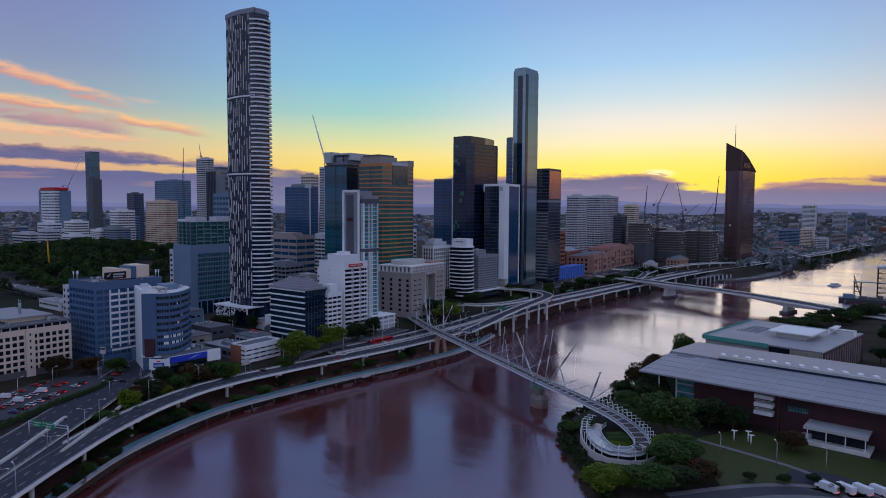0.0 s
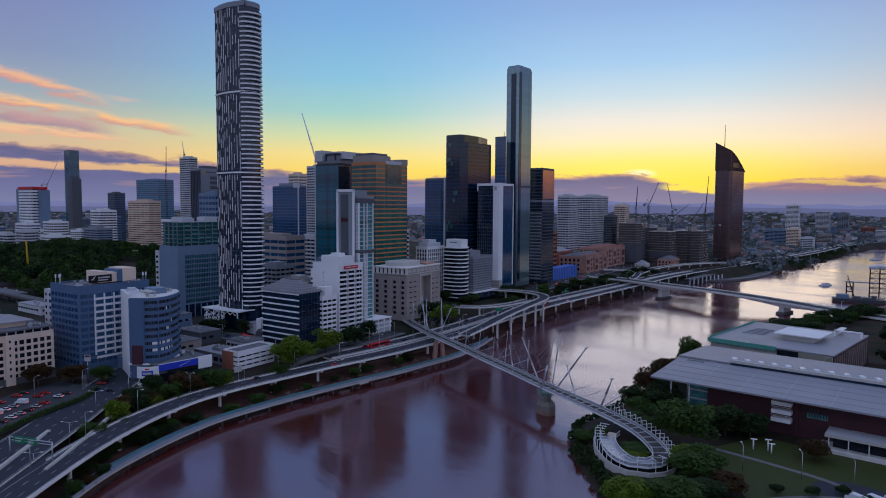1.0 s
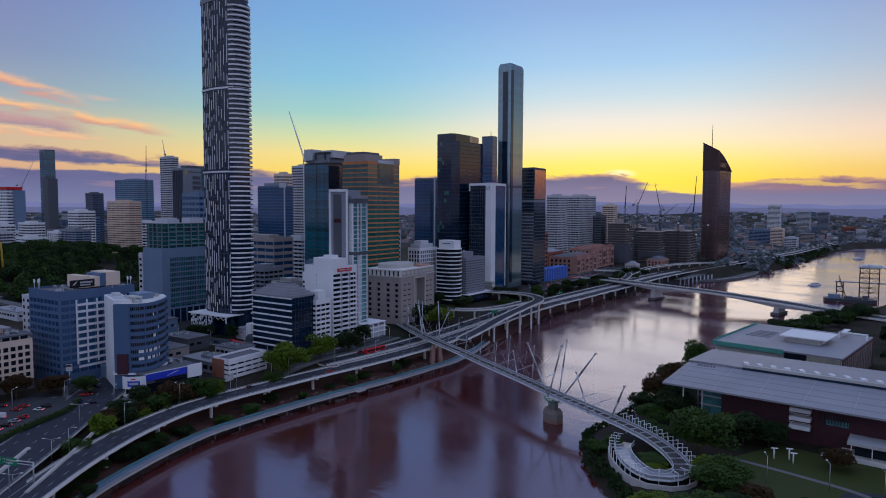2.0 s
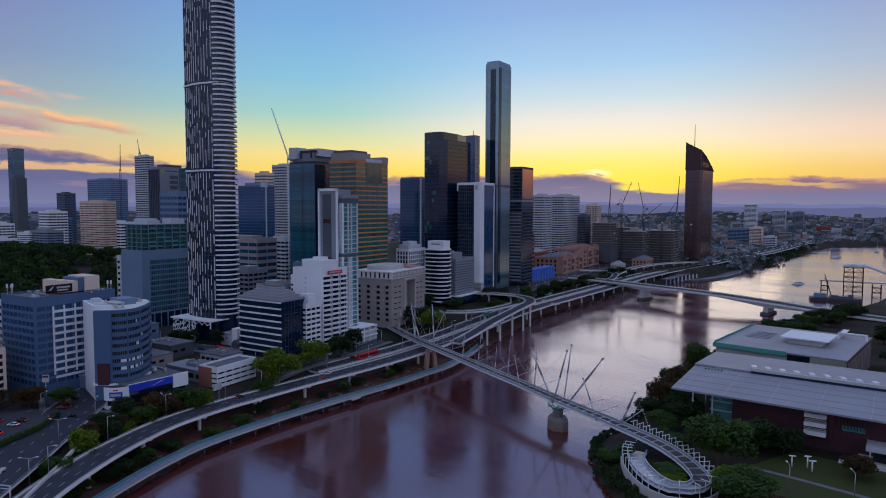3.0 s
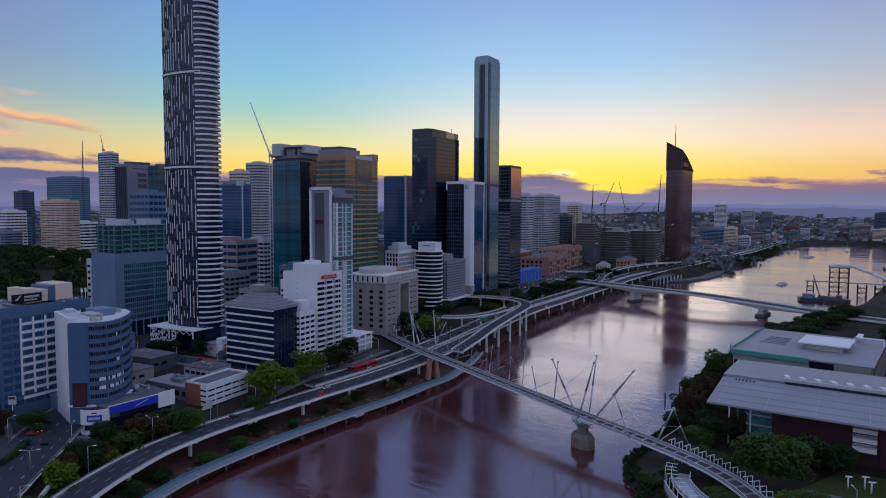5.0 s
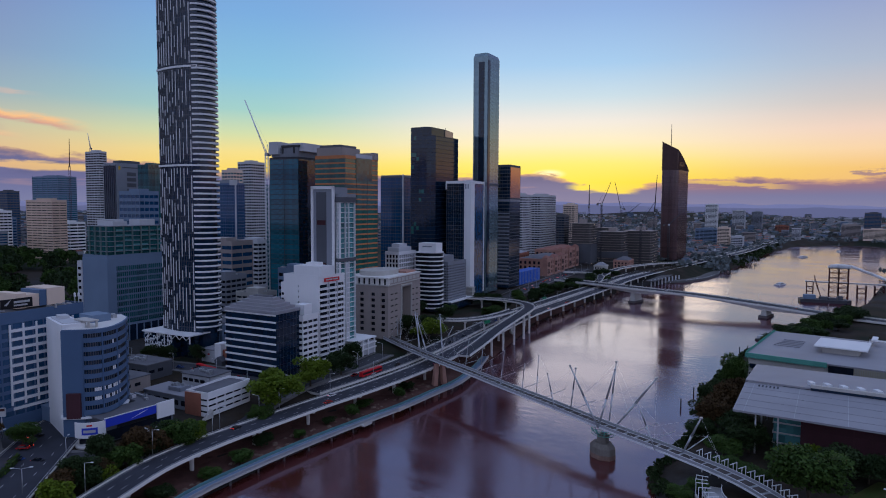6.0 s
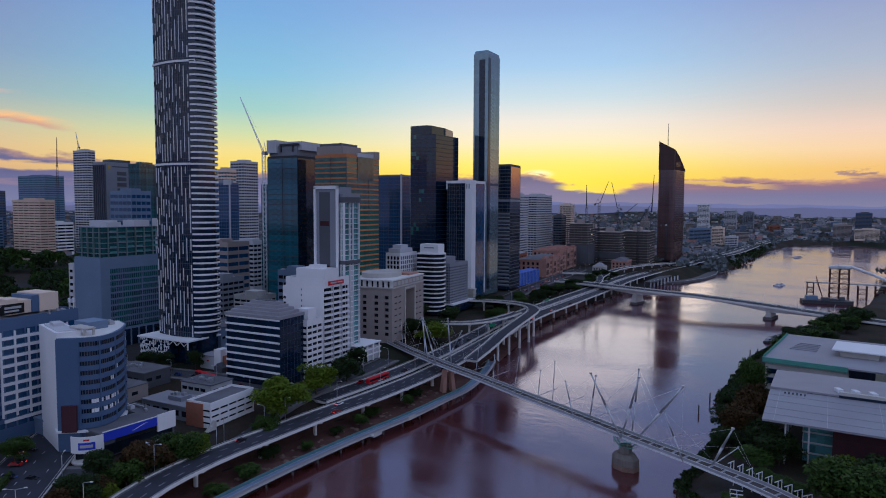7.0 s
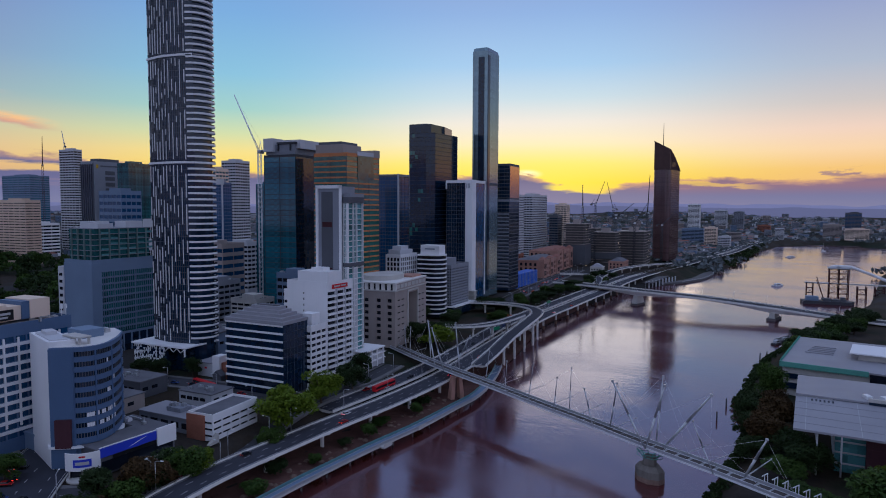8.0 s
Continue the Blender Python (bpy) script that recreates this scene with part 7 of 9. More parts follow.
for i in range(6):
    piece("roof_slot", boxmesh("roof_slot", -0.35, -1.6, 0, 0.35, 1.6, 0.06, GLASS_K), ga, 6 + i * 1.5, 36.5, 21.05)
bm = bmesh.new()
box(bm, 24, 10, 0, RX - 4, 78, 18.2)
part("body", bm, BROWN, ga, "dark maroon clad body")
part("glass_end", boxes([(14, 14, 0, 24, 70, 17.2)]), GLASS_C, ga, "pale green glass end wall")
for i in range(4):
    part("end_floor", boxes([(13.6, 13.6, 3.6 + i * 4.2, 24, 70.4, 4.2 + i * 4.2)]), WHITE_D, ga)
col = bmesh.new()
tube(col, (0, 0, 0), (0, 0, 18.6), 0.35, n=10)
cme = bpy.data.meshes.new("column")
col.to_mesh(cme)
col.free()
cme.materials.append(STEELW)
for x, y in ((8, 6), (8, 30), (8, 56), (16, 8)):
    piece("column", cme, ga, x, y, 0)
for i in range(3):
    part("balcony", boxes([(52.5, 6.2, 6.6 + i * 3.7, 60.5, 10, 8.3 + i * 3.7), (52.5, 6.2, 9.6 + i * 3.7, 60.5, 6.5, 9.75 + i * 3.7)]), WHITE, ga, "white cantilevered balcony")
part("pilaster", boxes([(61.5, 9.2, 0, 62.8, 10, 18.2), (82, 9.3, 0, 82.6, 10, 18.2)]), BROWN, ga)
pn = boxmesh("wall_panel", 0, -0.12, 0, 5.6, 0, 5.4, BROWN)
for i in range(21):
    for j in range(3):
        piece("wall_panel", pn, ga, 24.5 + i * 5.9, 9.98, 0.8 + j * 5.8)
part("window_strip", boxes([(66, 9.6, 10.0, 74, 9.86, 12.2), (112, 9.6, 6.0, 150, 9.86, 7.6)]), GLASS_C, ga)
part("cafe_roof", boxes([(75.0, -2.2, 7.2, 98.0, 10, 8.0)]), WHITE_D, ga, "flat canopy over a terrace")
part("cafe_roof_edge", boxes([(74.8, -2.5, 7.0, 98.2, -2.2, 8.2), (74.7, -2.5, 7.0, 75.0, 10, 8.2)]), CONCRETE, ga)
part("cafe_terrace", boxes([(72.0, -3.4, 0, 99, 10, 1.6), (72.0, -3.6, 1.6, 99, -3.3, 2.6)]), CONCRETE_N, ga)
part("terrace_steps", boxes([(66, -4.0 + i * 0.5, 0, 72, -3.4 + i * 0.5, 0.4 * (i + 1)) for i in range(4)]), CONCRETE_N, ga)
part("cafe_glass", boxes([(77, 3, 1.6, 97, 9.8, 7.2)]), GLASS, ga)
for x in (76.0, 83.0, 90.0, 97.0):
    part("cafe_post", boxes([(x, -1.8, 1.6, x + 0.35, -1.45, 7.2)]), WHITE, ga)
part("upper_window", boxes([(103, 9.5, 10.4, 150, 9.86, 12.0)]), GLASS_C, ga)
part("brise_soleil", boxes([(64.5 + i * 1.1, 9.2, 10.6, 64.9 + i * 1.1, 9.9, 14.2) for i in range(9)]), STEELD, ga)

lb = thing("riverside_library", -151, 425, 6, -4.5, "long low library with flat grey roof and verdigris edge", "library")
LW, LD, LH = 70.0, 84.0, 17.6
part("body", boxes([(1, 1, 0, LW - 1, LD - 1, LH - 0.8)]), CONCRETE, lb)
part("roof", boxes([(0, 0, LH - 0.8, LW, LD, LH)]), ROOFPALE, lb, "flat grey roof")
part("green_edge", boxes([(-0.6, -0.6, LH - 2.2, 40, 0.2, LH + 0.5), (-0.6, -0.6, LH - 1.6, 0.2, LD, LH + 0.5)]), GREENT, lb, "verdigris green roof edge")
teeth = boxmesh("edge_fin", -0.15, -0.8, 0, 0.15, 0.2, 1.0, GREENT)
for i in range(26):
    piece("edge_fin", teeth, lb, -0.3, 2 + i * 3.1, LH + 0.3, 90)
for i in range(20):
    piece("edge_fin", teeth, lb, 1 + i * 2.0, -0.5, LH - 2.6)
part("glass_corner", boxes([(40.5, -0.3, 0, 52, 1.2, LH - 1.0)]), GLASS, lb)
fin = boxmesh("louvre", -0.25, -0.5, 0, 0.25, 0.3, LH - 1.4, surface("pale_gold_louvre", (0.50, 0.46, 0.36), 0.5, vary=0.15))
for i in range(18):
    piece("louvre", fin, lb, 52.5 + i * 1.0, 0.2, 0.2)
part("side_wall", boxes([(LW - 1.05, 0.5, 0, LW + 0.15, LD, LH - 1.0)]), BROWN, lb)
for i in range(16):
    piece("side_fin", boxmesh("side_fin", -0.2, -0.2, 0, 0.5, 0.2, LH - 2, CONCRETE_B), lb, LW + 0.15, 3 + i * 4.9, 0.2)
part("roof_pavilion", boxes([(34, 30, LH, 52, 52, LH + 3.4)]), CONCRETE, lb)
part("pavilion_roof", boxes([(30, 27, LH + 3.4, 56, 55, LH + 4.1)]), WHITE, lb, "white pavilion roof")
part("roof_frame", boxes([(54, 66, LH, 55, 80, LH + 4), (54, 66, LH + 3.2, 70, 67.5, LH + 4), (69, 66, LH, 70, 67.5, LH + 3.2), (54, 68, LH + 3.3, 58, 80, LH + 4)]), WHITE, lb)
for i in range(5):
    part("roof_vent", boxes([(8 + i * 0.6, 34 + i * 5, LH, 22, 35 + i * 5, LH + 0.6)]), ROOFPALE, lb)
part("undercroft", boxes([(2, -0.2, 4, 39, 1.1, 7), (2, -0.2, 9.5, 39, 1.1, 12)]), GLASS_K, lb)

# museum roofs beyond
for i, (x, y, w, d, h) in enumerate(((-62, 520, 60, 70, 12), (-40, 610, 70, 60, 14), (-20, 440, 50, 60, 12), (0, 540, 60, 120, 14), (-60, 690, 70, 30, 8))):
    t = thing("cultural_block", x, y, 5.5, -4, "low pale concrete cultural building", "building", "low cultural buildings")
    part("wall", boxes([(0, 0, 0, w, d, h)]), CONCRETE, t)
    part("roof", boxes([(0.8, 0.8, h, w - 0.8, d - 0.8, h + 0.6)]), ROOFPALE, t)
    part("upper", boxes([(w * 0.3, d * 0.3, h + 0.6, w * 0.6, d * 0.6, h + 4)]), CONCRETE, t)
lawn = thing("lawn", -60, 268, 0, 0, "mown lawn with a paved path beside the gallery", "lawn", kind="structure")
bm = bmesh.new()
prism(bm, [(-42, 10), (-30, -12), (-10, -40), (60, -40), (60, 34), (20, 36), (-30, 38)], 5.0, 6.15)
part("grass", bm, LAWN, lawn)
bm = bmesh.new()
sweep(bm, [np.array(p, float) for p in curve_through([(-40, 10, 6.15), (-20, 8, 6.15), (2, 4, 6.15), (14, -4, 6.15), (24, -20, 6.15)], 3)], [(-1.2, 0.02), (1.2, 0), (1.2, 0.06), (-1.2, 0.06)])
part("garden_path", bm, PAVE, lawn)
bm = bmesh.new()
prism(bm, [(12 + 14 * math.cos(a), -2 + 10 * math.sin(a)) for a in [2 * math.pi * i / 24 for i in range(24)]], 6.1, 6.2)
part("turning_circle", bm, ASPHALT, lawn)


# ---- blue ridges on the horizon, a plain self-lit backdrop with haze in its colour ----
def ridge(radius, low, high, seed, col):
    m, n, l, b = principled("hazed_ridge_glow")
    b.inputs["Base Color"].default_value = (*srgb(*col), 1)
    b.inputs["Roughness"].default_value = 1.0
    # the ridge glows by itself, so that it looks paled by haze
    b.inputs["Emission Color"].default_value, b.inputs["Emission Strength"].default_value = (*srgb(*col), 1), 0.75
    rng = np.random.default_rng(seed)
    ph = rng.uniform(0, 6.28, 7)
    vs, fs = [], []
    for i in range(221):
        a = radians(-40 + 135 * i / 220)
        k = sum(math.sin(a * w + p) / (1 + j) for j, (w, p) in enumerate(zip((5, 11, 19, 31, 53, 83, 131), ph)))
        z = low + (high - low) * min(1, max(0, 0.5 + 0.32 * k))
        for r, zz in ((radius, -200), (radius, z), (radius + 60, z * 0.9), (radius + 60, -200)):
            vs.append((-math.sin(a) * r, math.cos(a) * r, zz))
        if i:
            for q in range(3):
                fs.append((4 * i - 4 + q, 4 * i + q, 4 * i + q + 1, 4 * i - 3 + q))
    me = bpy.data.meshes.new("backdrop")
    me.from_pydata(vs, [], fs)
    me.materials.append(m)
    tagged(new("backdrop", me), "self-lit blue ridge on the horizon, haze in its colour", "hills", kind="structure")


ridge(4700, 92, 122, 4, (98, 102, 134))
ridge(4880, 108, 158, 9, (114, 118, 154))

# ---- trees ----
def tree_mesh(seed, h, r, leaf, n=7200, size=0.27, flat=0.75, open_crown=0.0):
    """Trunk and crown meshes: tapered trunk with limbs, and clumps of small leaves with an uneven outline."""
    rng = random.Random(seed)
    tb = bmesh.new()
    tube(tb, (0, 0, -0.6), (0, 0, h * 0.35), h * 0.028, h * 0.02, n=7)
    tips = []
    for i in range(6):
        a = i * 1.05 + rng.uniform(-0.3, 0.3)
        k = rng.uniform(0.45, 0.7) * r
        p = (k * math.cos(a), k * math.sin(a), h * rng.uniform(0.55, 0.8))
        tube(tb, (0, 0, h * rng.uniform(0.24, 0.34)), p, h * 0.014, h * 0.006, n=5)
        tips.append(p)
    tm = bpy.data.meshes.new("trunk")
    tb.to_mesh(tm)
    tb.free()
    tm.materials.append(BARK)
    blobs = []
    for i in range(30):
        a, k = rng.uniform(0, 6.283), math.sqrt(rng.random()) * r * 0.76
        zc = h * (0.30 + 0.42 * rng.random()) + (r - k) * 0.22
        blobs.append((k * math.cos(a), k * math.sin(a), zc, r * rng.uniform(0.28, 0.46)))
    vs, fs = [], []
    for i in range(n):
        bx, by, bz, br = rng.choice(blobs)
        u, v = rng.uniform(0, 6.283), math.acos(rng.uniform(-0.6, 1))
        k = br * rng.uniform(0.72, 1.08)
        c = Vector((bx + k * math.sin(v) * math.cos(u), by + k * math.sin(v) * math.sin(u), bz + k * math.cos(v) * flat))
        s = size * rng.uniform(0.6, 1.5)
        q = Euler((rng.uniform(-0.9, 0.9), rng.uniform(-0.9, 0.9), rng.uniform(0, 6.28))).to_matrix()
        b = len(vs)
        for px, py, pz in ((-s, 0, 0), (-s * 0.2, -s * 0.6, s * 0.15), (s, 0, 0), (s * 0.2, s * 0.6, s * 0.15)):
            vs.append(c + q @ Vector((px, py, pz)))
        fs.append((b, b + 1, b + 2, b + 3))
    cm = bpy.data.meshes.new("crown")
    cm.from_pydata(vs, [], fs)
    cm.materials.append(leaf)
    return tm, cm


TREES = {}


def tree(kind, x, y, h, r, label, rot=0.0, z=None, group=""):
    leaf = {"green": LEAF, "dark": LEAF_D, "bronze": LEAF_R, "light": LEAF_Y}[kind.split("_")[0]]
    far_off = bool(group)                       # trees in rows and woods carry fewer, larger leaves
    key = (kind, int(rot * 7) % 3, far_off)
    if key not in TREES:
        TREES[key] = tree_mesh(len(TREES) * 17 + 3, 10.0, 5.0, leaf, 2400 if far_off else 7200, 0.44 if far_off else 0.27)
    tm, cm = TREES[key]
    t = thing("tree", x, y, float(land_height(x, y)) if z is None else z, rot * 50, label, "tree", group)
    t.scale = (r / 5.0, r / 5.0, h / 10.0)
    piece("trunk", tm, t)
    piece("crown", cm, t)
    return t


RT = random.Random(21)
# riverside planting between the expressway and the street
for kind, x, y, h, r, lb in (
        ("light", -330, 236, 21, 12.5, "broad light green fig tree by the freeway"), ("light", -336, 266, 18, 10, "light green street tree by the freeway"), ("dark", -338, 292, 15, 9, "dense dark tree beside the footbridge"),
        ("green", -323.5, 222, 12, 6, "green street tree beside the road"), ("bronze", -326, 166, 15, 8, "bronze-leaved tree below the billboard"), ("green", -326, 182, 14, 8, "green tree beside the freeway"), ("light", -326, 186, 12, 7, "light green shrubby tree"),
        ("dark", -352, 318, 13, 6, "dark narrow street tree by the podium"), ("light", -352, 400, 16, 12, "light green tree under the masts"), ("dark", -362, 415, 15, 11, "dark tree under the ramps"), ("dark", -372, 402, 16, 9, "dark palm-like tree beside the ramp"),
        ("bronze", -382, 118, 12, 7, "bronze tree outside the hotel"), ("bronze", -376, 132, 11, 7, "bronze tree outside the office"), ("green", -366, 142, 10, 6, "green tree at the corner"), ("green", -300, 112, 11, 6, "green tree on the traffic island"),
        ("green", -306, 126, 9, 5, "green tree on the traffic island"), ("dark", -322, 140, 10, 6, "dark tree beside the freeway"), ("dark", -330, 152, 11, 6, "dark tree beside the freeway"), ("light", -318, 146, 8, 5, "light green bush beside the freeway"),
        ("green", -261.5, 90.5, 7.5, 3.4, "green tree between freeway and path"), ("dark", -256, 84.5, 6, 3.0, "dark bush between freeway and path"), ("dark", -250, 77, 6.5, 3.0, "dark bush between freeway and path"), ("bronze", -243.5, 69.5, 6, 3.0, "bronze bush between freeway and path"), ("dark", -271, 103.5, 7, 3.2, "dark bush between freeway and path"), ("bronze", -266.5, 97.5, 5.5, 2.8, "bronze bush between freeway and path"),
        ("dark", -423, 262, 11, 5, "dark tree at the lattice podium"), ("dark", -437, 252, 11, 5.5, "dark tree at the lattice podium"), ("dark", -448, 248, 10, 5, "dark tree at the lattice podium"), ("bronze", -310, 62, 14, 9, "bronze tree in the car park"),
        ("dark", -388, 560, 14, 11, "dark tree inside the ramp loop"), ("dark", -376, 555, 13, 10, "dark tree inside the ramp loop"), ("dark", -398, 556, 13, 10, "dark tree inside the ramp loop"), ("green", -366, 520, 12, 9, "green tree inside the ramp loop"),
        ("dark", -410, 470, 14, 8, "dark tree beside the offices"), ("dark", -384, 470, 12, 8, "dark tree beside the ramp"), ("green", -392, 492, 11, 7, "green tree beside the ramp")):
    tree(kind, x, y, h, r, lb, RT.random() * 7)
for i in range(16):
    y = 60 + i * 17 + RT.uniform(-5, 5)
    x = float(np.interp(y, [60, 90, 120, 168, 205, 350], [-252, -274, -290, -303, -307, -306])) - RT.uniform(-2, 5)
    tree(RT.choice(("green", "dark", "dark")), x, y, RT.uniform(4, 8), RT.uniform(2.8, 4.8), "scrubby bank tree under the viaduct", RT.random() * 7, group="bank scrub trees")
for i in range(34):
    y = 600 + i * 9 + RT.uniform(-5, 5)
    tree(RT.choice(("dark", "green", "dark")), -376 - RT.uniform(0, 18), y, RT.uniform(8, 12), RT.uniform(5, 7.5), "dark riverside street tree", RT.random() * 7, group="street trees")
for i in range(9):
    y = 126 + i * 6.5 + RT.uniform(-3, 3)
    x = float(np.interp(y, [80, 100, 120, 140, 180], [-279, -293, -306, -316, -325])) - RT.uniform(1, 8)
    tree(RT.choice(("dark", "green", "bronze", "light")), x, y, RT.uniform(8, 13), RT.uniform(4.5, 6.5), "dense tree between street and freeway", RT.random() * 7, group="freeway edge trees")
for i in range(12):
    y = 46 + i * 10 + RT.uniform(-4, 4)
    x = float(np.interp(y, [40, 60, 90, 120, 168], [-236, -250, -272, -289, -302])) - RT.uniform(0, 5)
    tree(RT.choice(("dark", "dark", "green")), x, y, RT.uniform(4, 7), RT.uniform(4, 6), "dark scrub tree on the earth bank", RT.random() * 7, group="bank scrub trees")
# south bank
for kind, x, y, h, r, lb in (
        ("dark", -140, 322, 14, 9, "dark tree under the gallery eave"), ("dark", -134, 310, 13, 9, "dark tree under the gallery eave"), ("green", -142, 300, 9, 7, "green shrub above the river wall"), ("dark", -154, 318, 10, 7, "dark shrub above the river wall"),
        ("bronze", -150, 330, 17, 9, "bronze tree beside the gallery"), ("bronze", -148, 346, 20, 9, "dark bronze tree beside the gallery"), ("green", -153, 398, 24, 8, "tall open tree between gallery and library"), ("dark", -158, 372, 15, 8, "dark riverside tree below the library"),
        ("dark", -159, 352, 12, 7, "dark riverside tree below the library"), ("dark", -160, 390, 12, 6, "dark riverside tree below the library"), ("bronze", -150, 384, 14, 7, "bronze riverside tree below the library"),
        ("green", -110.5, 269, 22, 13, "spreading green tree in front of the gallery"), ("light", -112, 305, 10, 7, "light olive tree under the gallery eave"), ("dark", -102, 298, 14, 9, "dark tree at the gallery wall"), ("dark", -93, 302, 12, 8, "dark tree at the gallery wall"),
        ("green", -95, 243, 12, 11, "dense green tree on the lawn"), ("light", -99, 250, 10, 8, "light green tree on the lawn"), ("green", -124, 252, 4, 6, "green bushes inside the looped ramp"), ("light", -121, 247, 3.5, 5, "green bushes inside the looped ramp"),
        ("green", -149, 256, 6, 5, "green bush beside the loop"), ("green", -144, 262, 5, 4, "green bush beside the loop"), ("light", -106, 210, 10, 9, "light green tree by the river"), ("green", -94, 216, 10, 9, "green tree by the river"),
        ("dark", -88, 226, 8, 7, "dark tree by the river"), ("bronze", -82, 236, 9, 6, "bronze tree on the lawn"), ("green", -128, 278, 8, 6, "green shrub beside the bridge"), ("green", -138, 284, 7, 6, "green shrub beside the bridge"),
        ("bronze", -66, 292, 9, 6, "bronze tree at the gallery terrace"), ("dark", -52, 262, 4, 2.5, "small round shrub on the lawn"), ("dark", -60, 254, 4, 2.5, "small round shrub on the lawn"), ("dark", -70, 248, 4, 2.4, "small round shrub on the lawn"), ("dark", -44, 258, 4, 2.5, "small round shrub on the lawn"),
        ("dark", -24, 300, 12, 8, "dark tree near the gallery drive")):
    tree(kind, x, y, h, r, lb, RT.random() * 7)
for i in range(46):
    y = 520 + i * 4.6 + RT.uniform(-4, 4)
    x = float(np.interp(y, [500, 600, 670, 785], [-160, -145, -130, -104])) + RT.uniform(2, 26)
    tree(RT.choice(("dark", "dark", "green")), x, y, RT.uniform(8, 13), RT.uniform(5, 8), "dark tree along the south bank", RT.random() * 7, group="south bank trees")
for i in range(26):
    x, y = RT.uniform(-72, 20), RT.uniform(400, 640)
    tree("dark", x, y, RT.uniform(8, 12), RT.uniform(5, 7), "dark tree between the cultural buildings", RT.random() * 7, group="cultural precinct trees")


# ---- woods past counting: the park hill, far suburbs, river edges ----
def woods(name, label, spots, leaf, per=60, seed=1, size=1.5):
    rng = np.random.default_rng(seed)
    allv, allf, base = [], [], 0
    for x, y, r, h in spots:
        z0 = float(land_height(x, y))
        n = per
        u, v = rng.uniform(0, 6.283, n), np.arccos(rng.uniform(-0.2, 1, n))
        k = rng.uniform(0.75, 1.1, n)
        c = np.stack([x + r * k * np.sin(v) * np.cos(u), y + r * k * np.sin(v) * np.sin(u), z0 + h * 0.45 + h * 0.55 * k * np.cos(v)], -1)
        s = size * rng.uniform(0.7, 1.5, n)[:, None]
        a = rng.normal(size=(n, 3))
        a /= np.linalg.norm(a, axis=1)[:, None]
        b = np.cross(a, rng.normal(size=(n, 3)))
        b /= np.linalg.norm(b, axis=1)[:, None]
        q = np.stack([c - a * s, c - b * s * 0.7, c + a * s, c + b * s * 0.7], 1).reshape(-1, 3)
        allv.append(q)
        allf.append(base + np.arange(n * 4).reshape(n, 4))
        base += n * 4
    me = bpy.data.meshes.new(name)
    me.from_pydata(np.concatenate(allv).tolist(), [], np.concatenate(allf).tolist())
    me.materials.append(leaf)
    return tagged(new(name, me), label, "trees", kind="stuff")


RW = np.random.default_rng(8)
hill = [(float(a), float(b), float(RW.uniform(6, 10)), float(RW.uniform(11, 18))) for a, b in zip(RW.normal(-985, 120, 420), RW.normal(345, 85, 420)) if a < -560 and b < 520]
hill += [(float(a), float(b), float(RW.uniform(6, 9)), float(RW.uniform(10, 15))) for a, b in zip(RW.uniform(-1150, -620, 190), RW.uniform(225, 330, 190))]
woods("park_woods", "dark wooded park hill", hill[::2], LEAF_D, 300, 2, 1.15)
woods("park_woods", "green wooded park hill", hill[1::2], LEAF, 300, 3, 1.15)
far = []
while len(far) < 3200:
    a, r = math.radians(RW.uniform(-32, 84)), 1150 * (4500 / 1150) ** float(RW.uniform(0, 1))
    x, y = -math.sin(a) * r, math.cos(a) * r
    if in_river(np.array([x]), np.array([y]))[0] or (-1250 < x < -340 and y < 1200):
        continue
    far.append((x, y, float(RW.uniform(7, 16)) * (1 + r / 4000), float(RW.uniform(7, 13))))
woods("suburb_trees", "far trees among the suburbs, leaves paled for distance haze", far, LEAF_F, 26, 5, 3.6)
edge = [(-283 - 14 * k + float(RW.uniform(-14, 14)), y + float(RW.uniform(-9, 9)), float(RW.uniform(4, 7)), float(RW.uniform(6, 10))) for y in np.arange(1290, 1900, 9) for k in (0.3,)]
woods("mangrove_edge", "mangroves along the far bank", edge, LEAF_D, 60, 6, 1.4)
scrub = []
south_line = curve_through([(x, y, 0) for x, y in SOUTH_BANK[2:16]], 3.0)
for p in south_line:
    for k in range(2):
        scrub.append((float(p[0]) + float(RW.uniform(0.5, 6)), float(p[1]) + float(RW.uniform(0.5, 5)), float(RW.uniform(1.2, 2.6)), float(RW.uniform(1.5, 3.6))))
woods("bank_scrub", "low dark scrub along the south bank", scrub, LEAF_D, 70, 9, 0.5)

# ---- further ramps and the far bank ----
viaduct("far_ramp", "raised concrete ramp beyond the road bridge", [(-372, 800, 12.5), (-384, 860, 16), (-386, 930, 19), (-374, 1010, 19.5), (-352, 1110, 17), (-338, 1200, 13)], 9, gap=30, start=40, lanes=())
viaduct("far_loop_ramp", "looping concrete ramp beyond the road bridge", [(-366, 770, 12.6), (-374, 820, 15), (-388, 858, 16.5), (-412, 872, 17), (-440, 862, 17)], 8, gap=24, start=40, lanes=())
wf = thing("river_wharf", 0, 0, 0, 0, "low curved concrete wharf with a roofed edge", "wharf")
bm = bmesh.new()
prism(bm, [(-345, 960), (-326, 950), (-304, 980), (-287, 1040), (-283, 1110), (-292, 1190), (-318, 1215), (-345, 1180)], -2, 2.6)
part("deck", bm, CONCRETE_D, wf)
rl = bmesh.new()
for a, b in (((-304, 980), (-287, 1040)), ((-287, 1040), (-283, 1110)), ((-283, 1110), (-292, 1190))):
    tube(rl, (*a, 3.6), (*b, 3.6), 0.15, n=5)
part("rail", rl, STEELW, wf)
